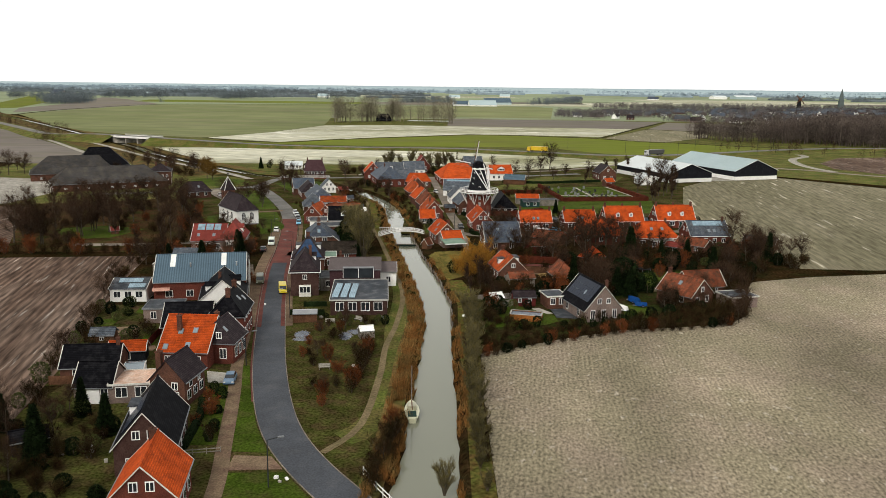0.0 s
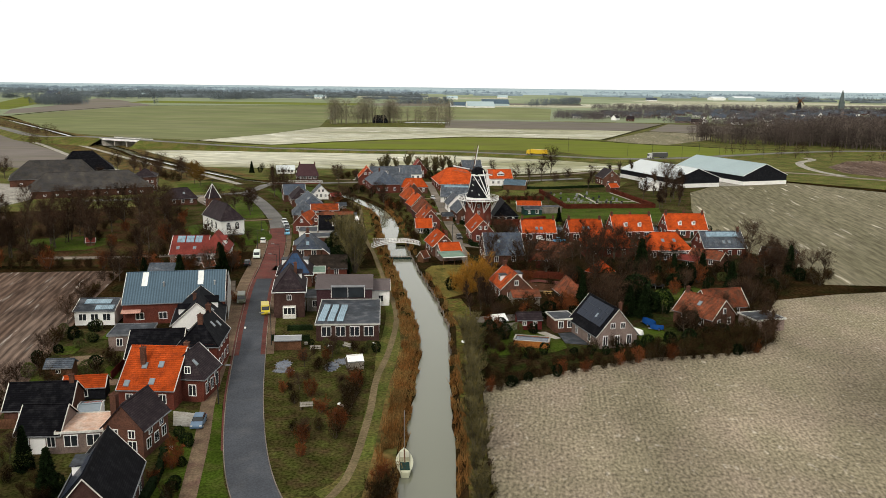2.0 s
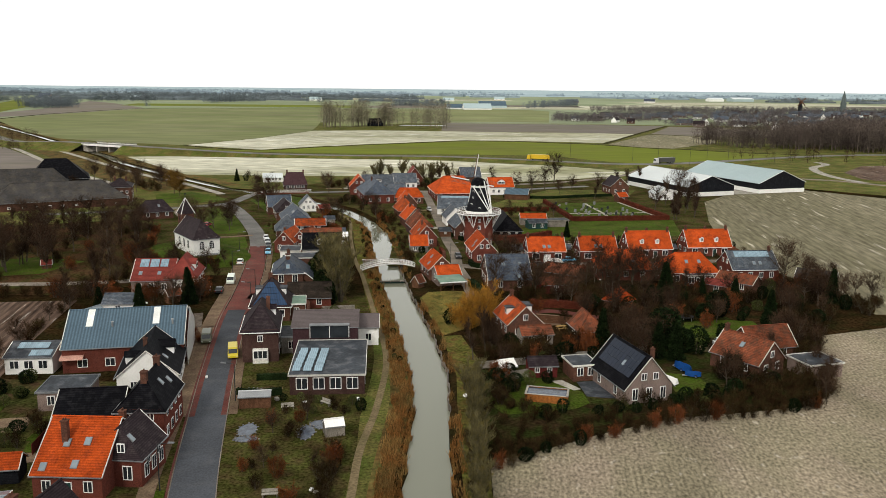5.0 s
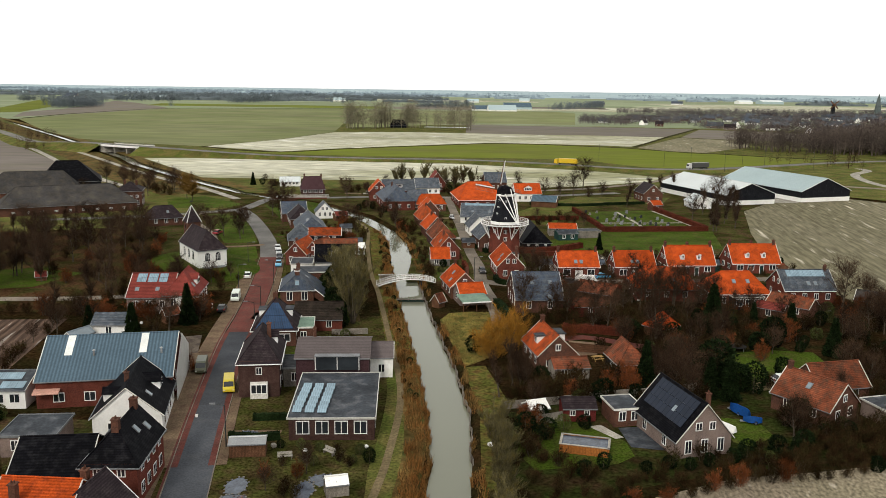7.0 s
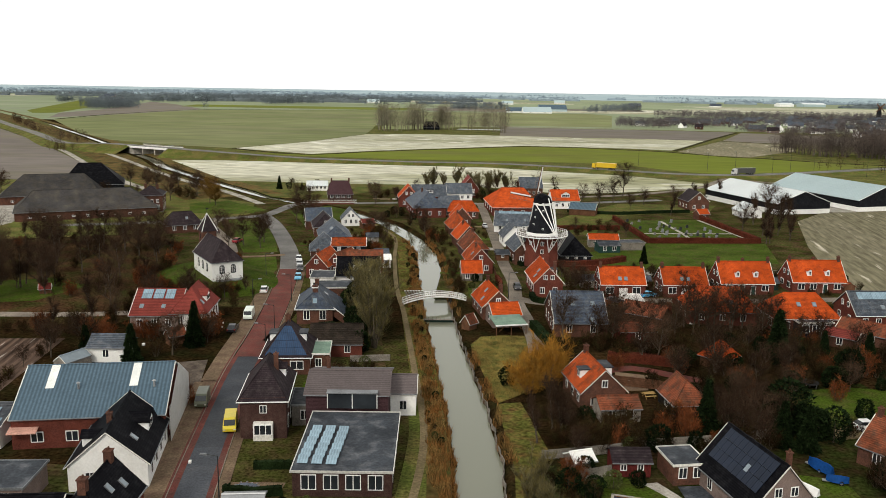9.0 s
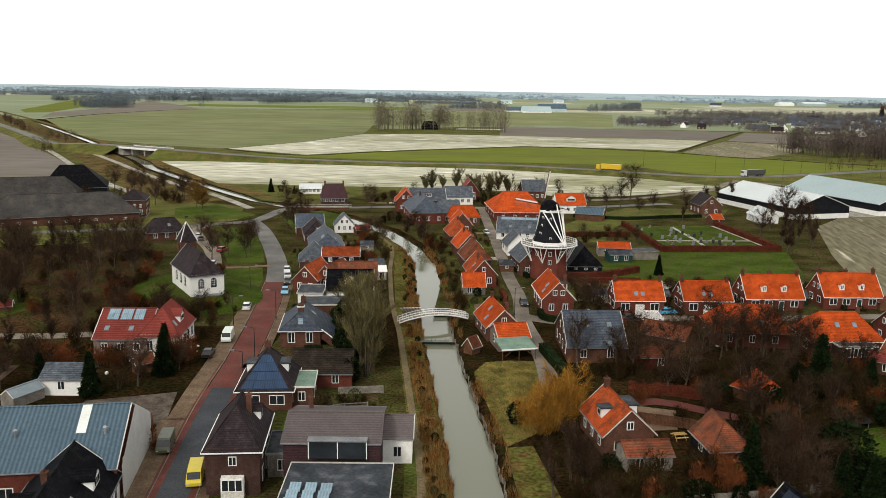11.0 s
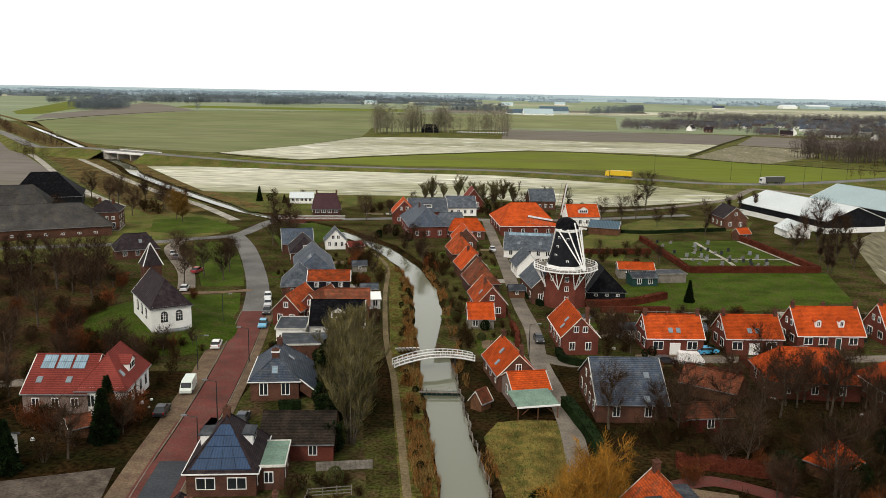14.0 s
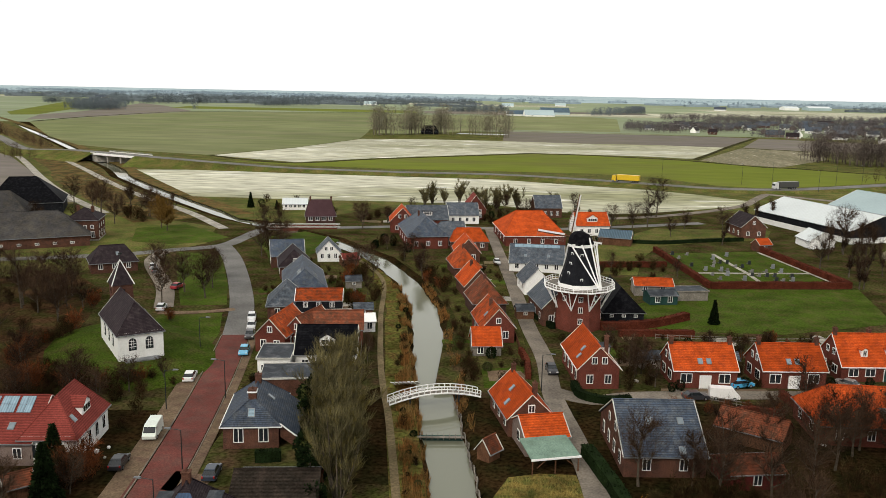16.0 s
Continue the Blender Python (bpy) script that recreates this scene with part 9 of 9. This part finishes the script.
# ---- boats ----
bt = thing("sailing_boat", pose(-2.2, 111.6, WATER_Z, 0, 0, 93.1), "small cream sailing boat with open cockpit moored in the reeds", "boat")
bm = bmesh.new()
rows_b = []
for i in range(9):
    u = i / 8
    x = -3.3 + 6.6 * u
    w = 1.12 * (math.sin(math.pi * (0.16 + 0.84 * u) ** 1.1) ** 0.75 if u < 0.999 else 0.02)
    rows_b.append([bm.verts.new(v) for v in ((x, -w, 0.75 + 0.25 * u * u), (x, -w * 0.75, 0), (x, 0, -0.25), (x, w * 0.75, 0), (x, w, 0.75 + 0.25 * u * u))])
for a, b in zip(rows_b, rows_b[1:]):
    for i in range(4):
        bm.faces.new((a[i], b[i], b[i + 1], a[i + 1]))
    bm.faces.new((a[4], b[4], b[0], a[0]))
bm.faces.new(rows_b[0])
bmesh.ops.recalc_face_normals(bm, faces=bm.faces[:])
part("hull", bm, paint("cream_hull", (0.5, 0.5, 0.36), 0.4), bt)
bm = bmesh.new()
loft(bm, [(-0.4, 0.8), (1.9, 0.9), (1.3, 1.35), (-0.4, 1.4)], 0.7, 0.12, 1.0)
part("cabin", bm, paint("cream_cabin", (0.36, 0.35, 0.25), 0.4), bt)
bm = bmesh.new()
bx(bm, -1.7, 0, 0.82, 2.0, 1.2, 0.1)
part("cockpit", bm, GREENPAINT, bt)
bm = bmesh.new()
rod(bm, (0.7, 0, 1.2), (0.7, 0, 7.2), 0.06, 0.04)
part("mast", bm, STEEL, bt)
bm = bmesh.new()
rod(bm, (0.7, 0, 1.9), (-2.6, 0, 1.8), 0.09, 0.07)
part("boom", bm, BROWNWOOD, bt)


def tarped(x, y, rot, L, w, h, material, label):
    t = thing("covered_boat", pose(x, y, 0, 0, 0, rot), label, "boat")
    bm = bmesh.new()
    rows_t = []
    rt = random.Random(int(x * 7))
    for i in range(9):
        u = i / 8
        k = max(0.12, math.sin(math.pi * min(0.97, 0.1 + 0.9 * u)) ** 0.55)
        rows_t.append([bm.verts.new((-L / 2 + L * u, s * w / 2 * k * (1 - f * 0.9), 0.35 + h * f * (0.75 + 0.25 * k) + rt.uniform(-.04, .04))) for s, f in ((-1, 0), (-1, 0.7), (-1, 1), (1, 1), (1, 0.7), (1, 0))])
    for a, b in zip(rows_t, rows_t[1:]):
        for i in range(5):
            bm.faces.new((a[i], a[i + 1], b[i + 1], b[i]))
    bm.faces.new(rows_t[0])
    bm.faces.new(rows_t[-1][::-1])
    bmesh.ops.recalc_face_normals(bm, faces=bm.faces[:])
    part("cover", bm, material, t)
    wheels(t, (-0.4,), w / 2 - 0.1, 0.3)
    bm = bmesh.new()
    bx(bm, 0.4, 0, 0.32, L, 0.5, 0.12)
    part("trailer", bm, STEEL, t)


tarped(44.6, 173.0, 118, 3.6, 1.6, 1.1, TARP, "boat under a blue tarpaulin on a trailer")
tarped(45.3, 169.6, 168, 2.6, 1.3, 0.8, TARP, "small dinghy under a blue tarpaulin")
tarped(7.9, 160.4, 25, 2.6, 1.1, 0.4, WHITE, "white dinghy lying on the bank")
tarped(40.1, 167, 130, 4.2, 1.7, 1.0, WHITE, "white covered caravan trailer beside the house")

# ---- street furniture ----
def street_lamp(x, y, rot, h=6.0, arm=1.3):
    s = thing("street_lamp", pose(x, y, 0, 0, 0, rot), "slim dark street lamp with short arm", "lamp", "street lamps")
    bm = bmesh.new()
    rod(bm, (0, 0, -0.1), (0, 0, h), 0.09, 0.055, 6)
    part("pole", bm, DARKSTEEL, s)
    bm = bmesh.new()
    rod(bm, (0, 0, h - 0.05), (arm, 0, h + 0.12), 0.05, 0.04, 5)
    part("arm", bm, DARKSTEEL, s)
    bm = bmesh.new()
    loft(bm, [(arm - 0.1, h + 0.04), (arm + 0.7, h + 0.1), (arm + 0.7, h + 0.2), (arm, h + 0.24)], 0.14)
    part("lamp_head", bm, LEAD, s)


for x, y, rot in ((-18.3, 87.7, 20), (-27.9, 158.3, 180), (-40.9, 248.8, 180), (-48, 243.6, 0), (-52.5, 271.3, 0), (-38.1, 223.1, 180), (-30.3, 129.9, 0), (-36.4, 210.4, 180), (7.2, 256.7, 0)):
    street_lamp(x, y, rot)
for x, y in ((133.8, 578.2), (154, 590.9), (181.6, 575.5), (197.8, 582), (219.2, 560), (98.2, 608.5), (161.1, 545.5), (236.8, 577.1)):
    street_lamp(x, y, 90, 11, 2.0)


def fence(pts, h, material, label, gap=1.8, boards=2, group="garden fences"):
    f = thing("fence", pose(0, 0, 0), label, "fence", group)
    line = [Vector((*p, 0)) for p in pts]
    for a, b in zip(line, line[1:]):
        n = max(1, round((b - a).length / gap))
        for i in range(n + 1):
            p = a.lerp(b, i / n)
            bm = bmesh.new()
            bx(bm, p.x, p.y, h / 2, 0.1, 0.1, h + 0.1)
            part("post", bm, material, f)
        ang = math.atan2(b.y - a.y, b.x - a.x)
        for k in range(boards):
            c = (a + b) / 2
            bm = bmesh.new()
            hh = 0.12 if boards <= 3 else h / boards - 0.02
            bx(bm, 0, 0, 0, (b - a).length, 0.04, hh, Matrix.Translation((c.x, c.y, h * (k + 0.75) / boards)) @ Matrix.Rotation(ang, 4, "Z"))
            part("board", bm, material, f)


fence([(-7.5, 91.1), (-5.6, 87.1), (-0.7, 78.4)], 1.1, WHITE, "white post-and-rail fence at the canal bridge", 1.8, 2)
fence([(-44.5, 194.9), (-43.2, 191.4)], 1.6, BROWNWOOD, "brown board fence beside the hall", 1.8, 5)
fence([(13.3, 167.1), (17.8, 169.3)], 1.5, GREYWOOD, "grey board fence in a garden", 1.8, 5)
fence([(9.5, 173.1), (18.2, 175.6), (24.8, 178.1), (33.1, 180), (40.9, 182.6)], 1.3, GREYWOOD, "long grey board fence between gardens", 2.4, 4)
fence([(22.8, 202.1), (29.7, 200.3), (34.6, 195.8)], 1.6, BROWNWOOD, "dark board fence round a garden", 1.8, 5)
fence([(28.3, 257.1), (38.2, 252.5)], 0.9, GREYWOOD, "low grey garden fence", 1.8, 2)
fence([(-16, 203.5), (-20.8, 202.3), (-20.7, 198.6)], 1.2, GREYWOOD, "grey wooden garden fence", 1.8, 3)
fence([(53.9, 287.2), (93, 292.9)], 1.0, GREYWOOD, "wire and post fence behind the cottages", 2.4, 2)
fence([(31.1, 287.4), (53.9, 287.2)], 1.0, GREYWOOD, "wire and post fence behind the cottages", 2.4, 2)
fence([(-31.3, 95.9), (-26.2, 96.9)], 0.8, GREYWOOD, "low wooden front garden fence", 1.6, 2)

# ---- churchyard ----
cr_ = random.Random(21)
stone_me = {}
for k in range(3):
    bm = bmesh.new()
    bx(bm, 0, 0, 0.45 + 0.1 * k, 0.7 + 0.1 * k, 0.16, 0.9 + 0.2 * k)
    bx(bm, 0, 0.7, 0.08, 0.8, 1.6, 0.16)
    stone_me[k] = bpy.data.meshes.new("gravestone")
    bm.to_mesh(stone_me[k])
    bm.free()
    stone_me[k].materials.append((STONE, DARKSTEEL, LEAD)[k])
for row_y in (342, 347, 352.5, 358, 363, 368.5, 374):
    for i in range(12):
        x = 56.3 + i * 2.0 + cr_.uniform(-.3, .3) - (row_y - 342) * 0.1
        if cr_.random() < (0.5 if row_y < 354 else 0.2) and x < 80:
            g_ = put("gravestone", stone_me[cr_.randrange(3)], None, at=pose(x, row_y, 0.05, 0, 0, cr_.uniform(-4, 4)))
            tagged(g_, "weathered upright gravestone on the churchyard", "gravestone", "gravestones")
strip("footpath_2", [(54.2, 349.5), (67.7, 350.8), (84.4, 352.8)], 1.3, 0.1, CONCRETE, "pale gravel path through the churchyard", "path")
strip("footpath_3", [(67.7, 337.9), (67.7, 351), (66.7, 361.8), (65.6, 377.1)], 1.1, 0.12, CONCRETE, "pale gravel path through the churchyard", "path")
strip("footpath_4", [(86.9, 340.4), (83.9, 360.9), (80.3, 381.5)], 1.0, 0.1, CONCRETE, "pale gravel path beside the hedge", "path")

# ---- solar panels and roof gear ----
for i in range(3):
    for j in range(6):
        bm = bmesh.new()
        bx(bm, 0, 0, 0, 1.25, 1.55, 0.06)
        sp = part("solar_panel", bm, PALEPANEL)
        sp.matrix_basis = pose(-19.4 + i * 1.72 - j * 0.02, 163.5 + j * 1.76, 3.55, 14, 0, 2)
        tagged(sp, "flat-roof solar panel with sky reflection in its pale colour", "solar panel", "solar panels on the flat roof")
# panels on the tent roof of the square house
zl, zt = 3.4 - (8.0 - 3.4) / 3.94 * 0.35, 8.0
tent = pose(-31.3, 206.6, 0, 0, 0, 96.7)
for j in range(4):
    v0, v1 = 0.06 + j * 0.2, 0.06 + (j + 1) * 0.2 - 0.012
    for i in range(-2, 2):
        def at_(u, v):
            half = (4.29 * (1 - v)) * 0.86
            return tent @ Vector((-5.23 + (4.55 * v), half * u, zl + (zt - zl) * v + 0.12))
        bm = bmesh.new()
        q = [at_(i / 2, v0), at_((i + 0.97) / 2, v0), at_((i + 0.97) / 2, v1), at_(i / 2, v1)]
        solid(bm, q, 0.05)
        bmesh.ops.recalc_face_normals(bm, faces=bm.faces[:])
        tagged(part("solar_panel", bm, BLUEPANEL), "dark blue solar panel on the tent roof", "solar panel", "solar panels on the tent roof")

# ---- garden patches and fences ----
gp = random.Random(77)
patch_no = 20
for poly, count in (([(-51.1, 255.6), (-27.1, 250.6), (-24.5, 276.1), (-28.7, 311.9), (-40.7, 340.9), (-52.5, 354), (-52.9, 318.8)], 22), ([(-8.8, 258), (4.8, 260.9), (1.9, 363.5), (-11.7, 351.7), (-7.3, 304.8)], 12), ([(11.6, 261.2), (93, 270.1), (90, 291.6), (28.1, 289.9), (12.5, 278.3)], 24), ([(-25.5, 194.2), (-13, 196.8), (-18, 217.5), (-25.7, 217.1)], 5), ([(-62.4, 122.8), (-43.6, 123.4), (-47.9, 166.3), (-66.8, 165.6)], 10), ([(-46.5, 415.8), (33.3, 424.9), (47.2, 459.4), (-42.1, 446.6)], 12), ([(18.1, 310.7), (31.9, 313.8), (21.8, 349.8), (10, 342.5)], 6)):
    xs, ys = [p[0] for p in poly], [p[1] for p in poly]
    for _ in range(count * 6):
        x, y = gp.uniform(min(xs), max(xs)), gp.uniform(min(ys), max(ys))
        if count and inside(x, y, poly) and free(x, y, 1.2):
            count -= 1
            patch_no += 1
            a, w, d = radians(gp.choice((4, 8, 95))), gp.uniform(1.2, 3.0), gp.uniform(1.0, 2.6)
            ring_ = [(x + math.cos(a) * u * w - math.sin(a) * v * d, y + math.sin(a) * u * w + math.cos(a) * v * d) for u, v in ((-1, -1), (0, -1.1), (1, -0.9), (1.1, 0.1), (0.9, 1), (-0.1, 1.05), (-1, 0.9))]
            k = gp.random()
            fm, fl, fc = (LAWN, "small patch of garden lawn", "lawn") if k < 0.45 else (PAVING, "small brown paved terrace", "terrace") if k < 0.65 else (CONCRETE, "small pale paved terrace", "terrace") if k < 0.78 else (DIRT, "bare garden bed of pale soil", "garden bed")
            slab("garden_patch_%d" % patch_no, ring_, 0.03 + 0.0007 * patch_no, fm, fl, fc)
fence([(-26.2, 258.7), (-23.2, 267.7), (-24.5, 278.2)], 1.3, GREYWOOD, "grey board fence along the towpath", 2.0, 4)
fence([(-27, 295), (-29.7, 309.7), (-34.7, 326.4)], 1.2, GREYWOOD, "grey board fence along the towpath", 2.0, 4)
fence([(28.2, 271.2), (28.5, 285.7)], 1.4, BROWNWOOD, "brown board fence between gardens", 2.0, 5)
fence([(40.7, 271.4), (41, 286.4)], 1.4, GREYWOOD, "grey board fence between gardens", 2.0, 5)
fence([(55.5, 273.4), (55.3, 286.2)], 1.4, BROWNWOOD, "brown board fence between gardens", 2.0, 5)
fence([(72.5, 276.5), (72.3, 289.4)], 1.4, GREYWOOD, "grey board fence between gardens", 2.0, 5)
fence([(4.6, 277.8), (3.1, 295.9)], 1.2, BROWNWOOD, "brown board fence beside a small house", 2.0, 4)
fence([(-21.2, 209), (-14.5, 210.3)], 1.2, GREYWOOD, "grey board fence in the garden", 2.0, 4)
fence([(-49.7, 139.6), (-50.5, 156)], 1.5, REDWOOD, "dark red board fence between gardens", 2.0, 5)
fence([(-58.6, 120.3), (-45.4, 121.7)], 1.4, BROWNWOOD, "brown board fence between gardens", 2.0, 5)
for x, y, rot, rm, wm, lab in ((27, 270.6, 5, BITUMEN, GREYWOOD, "grey boarded garden shed with flat roof"), (39.6, 271.4, 3, GREYTILE, BROWNWOOD, "brown garden shed with grey roof"), (54.6, 270.6, 92, BITUMEN, BLACKWOOD, "black boarded garden shed"), (70.6, 273.4, 4, GREYTILE, GREENPAINT, "dark green garden shed"), (88.4, 271.4, 94, RUST, BROWNWOOD, "garden shed with rusty red roof"), (-27, 297, 12, GREYTILE, BROWNWOOD, "small brown garden shed"), (-33, 322, 14, BITUMEN, GREYWOOD, "grey garden shed beside the towpath"), (6.4, 300, 8, BITUMEN, BROWNWOOD, "small brown shed beside the street"), (-58.4, 141.6, 6, GREYTILE, BROWNWOOD, "brown shed in a back garden")):
    house("shed", x, y, rot, gp.uniform(3, 4.4), gp.uniform(2.4, 3), 2.1, 2.9, rm, wm, lab, wins="f1", wide=0.8, tall=0.7, category="shed", verge=False)

# ---- garden things ----
def table_bench(x, y, rot, material, label):
    t = thing("picnic_table", pose(x, y, 0.05, 0, 0, rot), label, "table")
    for i in range(4):
        bm = bmesh.new()
        bx(bm, 0, -0.33 + i * 0.22, 0.74, 1.8, 0.2, 0.05)
        part("plank", bm, material, t)
    for s in (-1, 1):
        bm = bmesh.new()
        bx(bm, 0, s * 0.75, 0.45, 1.8, 0.26, 0.05)
        part("bench", bm, material, t)
    for s in (-1, 1):
        bm = bmesh.new()
        rod(bm, (s * 0.7, -0.75, 0), (s * 0.7, 0.2, 0.74), 0.05)
        rod(bm, (s * 0.7, 0.75, 0), (s * 0.7, -0.2, 0.74), 0.05)
        part("leg", bm, material, t)


table_bench(27.6, 196.9, 15, surface("honey_wood", (0.4, 0.26, 0.1), 0.8), "honey-coloured wooden picnic table")
for x, y, rot in ((-17.1, 128.5, 8), (-19.5, 155.2, 12), (-14.1, 156.9, -40)):
    b_ = thing("garden_bench", pose(x, y, 0.04, 0, 0, rot), "pale weathered wooden garden bench", "bench", "garden benches")
    bm = bmesh.new()
    bx(bm, 0, 0, 0.45, 1.9, 0.5, 0.06)
    part("seat", bm, CONCRETE, b_)
    bm = bmesh.new()
    bx(bm, 0, 0.25, 0.75, 1.9, 0.06, 0.4)
    part("backrest", bm, CONCRETE, b_)
    for s in (-1, 1):
        bm = bmesh.new()
        bx(bm, s * 0.8, 0, 0.22, 0.08, 0.45, 0.45)
        part("leg", bm, GREYWOOD, b_)
house("shed", -24.6, 156.8, 7.4, 4.60, 2.47, 1.9, 2.3, STEEL, BROWNWOOD, "low shed with grey metal roof", wins="", category="shed", verge=False, trim=STEEL, over=0.2)
house("greenhouse", -11.7, 146.6, 16.3, 2.71, 2.25, 1.5, 2.2, PLASTER, GREYWOOD, "small greenhouse with pale glazed roof", wins="", category="greenhouse", verge=False, over=0.05)
house("greenhouse", -66.9, 202.1, 66.6, 5.15, 2.85, 1.6, 2.6, SKYGLASS, GREYWOOD, "small glass greenhouse beside the garage", wins="", category="greenhouse", over=0.05)
house("greenhouse", -46.4, 123.5, 13.3, 3.04, 4.06, 2.2, 2.6, SKYGLASS, PLASTER, "small veranda with pale blue glass roof", wins="", category="greenhouse", over=0.05)
house("gazebo", 14.1, 170.8, 21.3, 2.77, 2.67, 1.9, 2.6, PLASTER, GREYWOOD, "garden hut with white canvas roof", wins="", category="hut", verge=False)
house("beach_hut", -1.2, 231.6, 51.6, 2.29, 1.97, 1.7, 3.0, RUST, BROWNWOOD, "little wooden hut with pointed roof by the water", wins="", category="hut")
house("shed", -50.8, 97.7, 31.1, 4.33, 3.18, 2.0, 2.8, BLACKTILE, BLACKWOOD, "dark tarred shed in a back garden", wins="", category="shed", verge=False, trim=BLACKWOOD)
house("playhouse", -97.3, 249.9, 22.1, 2.31, 1.83, 1.4, 2.2, REDTILE, BROWNWOOD, "small red playhouse on the playground", wins="", category="hut")
po = thing("swimming_pool", pose(19.6, 159.7, 0, 0, 0, -12.8), "raised garden pool with orange wood sides and dark cover", "pool")
for (cx_, cy_, sx_, sy_) in ((0, -1.7, 6.4, 0.12), (0, 1.7, 6.4, 0.12), (-3.15, 0, 0.12, 3.3), (3.15, 0, 0.12, 3.3)):
    bm = bmesh.new()
    bx(bm, cx_, cy_, 0.6, sx_, sy_, 1.3)
    part("side", bm, surface("orange_wood", (0.3, 0.11, 0.03), 0.8, rows=("X", 0.2, 0.2)), po)
    bm = bmesh.new()
    bx(bm, cx_, cy_, 1.28, sx_ + 0.2, sy_ + 0.2, 0.06)
    part("coping", bm, CONCRETE, po)
bm = bmesh.new()
bx(bm, 0, 0, 1.1, 6.2, 3.3, 0.06)
part("cover", bm, POND, po)
gr = random.Random(31)
for x, y, rx, ry in ((-23.8, 147.6, 1.4, 2.2), (-15.6, 146.9, 1.2, 2.3), (-13.5, 149.6, 1.9, 1.6), (-26, 162.6, 1.5, 1.2), (-23.4, 144.6, 1.6, 1.0)):
    bm = bmesh.new()
    top = [(rx * math.cos(t) * gr.uniform(0.85, 1.1), ry * math.sin(t) * gr.uniform(0.85, 1.1), 0.08) for t in [2 * math.pi * i / 14 for i in range(14)]]
    solid(bm, top, 0.2)
    pd = part("garden_pond", bm, POND)
    pd.matrix_basis = pose(x, y, 0)
    tagged(pd, "small garden pond with dark liner and stone rim", "pond", "garden ponds")
    for (sx_, sy_, _) in top:
        bm = bmesh.new()
        bmesh.ops.create_icosphere(bm, subdivisions=1, radius=0.17, matrix=Matrix.Translation((sx_ * 1.06, sy_ * 1.06, 0.1)) @ Matrix.Diagonal((1, 1, 0.6, 1)))
        part("rim_stone", bm, STONE, pd)
# odd pale things lying in the gardens
for i, (x, y) in enumerate(((-17.3, 157.7), (-11.9, 129.5), (-12.5, 130.1), (-9.4, 158.9), (-17.2, 88.9), (-16.5, 89.7), (-17.8, 89.9), (-45.8, 95.8), (-43.2, 98.3), (-42.5, 96.7), (-39.6, 93.9), (-32.5, 114.5), (11.8, 163.4), (23, 262.4), (39, 217.7), (55.1, 233.8), (-41.2, 121), (-51.2, 228.4), (-50.3, 229.9), (-49.5, 227), (-34.9, 168.4), (68, 227), (84, 232), (58.1, 221.2), (25.7, 203.8), (32, 213.6), (44.2, 239.6), (-60, 214.5), (-21.7, 158.7), (-10, 162.6))):
    bm = bmesh.new()
    w_, l_, h_ = gr.uniform(0.25, 0.6), gr.uniform(0.3, 0.8), gr.uniform(0.2, 0.5)
    bx(bm, 0, 0, h_ / 2, w_, l_, h_)
    bmesh.ops.bevel(bm, geom=bm.edges[:], offset=0.06, segments=1, affect="EDGES")
    it = part("garden_box", bm, (WHITE, CONCRETE, PLASTER)[i % 3])
    it.matrix_basis = pose(x, y, 0.05, 0, 0, gr.uniform(0, 90))
    tagged(it, "pale box or planter lying in a garden", "box", "loose garden things")
tr_ = thing("trampoline", pose(54.7, 204.5, 0), "round garden trampoline with dark mat", "trampoline")
bm = bmesh.new()
ring(bm, [(1.7, 0.68), (1.7, 0.74)], 16)
part("mat", bm, RUBBER, tr_)
for k in range(6):
    bm = bmesh.new()
    rod(bm, (1.6 * math.cos(k * 1.047), 1.6 * math.sin(k * 1.047), 0), (1.6 * math.cos(k * 1.047), 1.6 * math.sin(k * 1.047), 0.7), 0.05)
    part("leg", bm, STEEL, tr_)
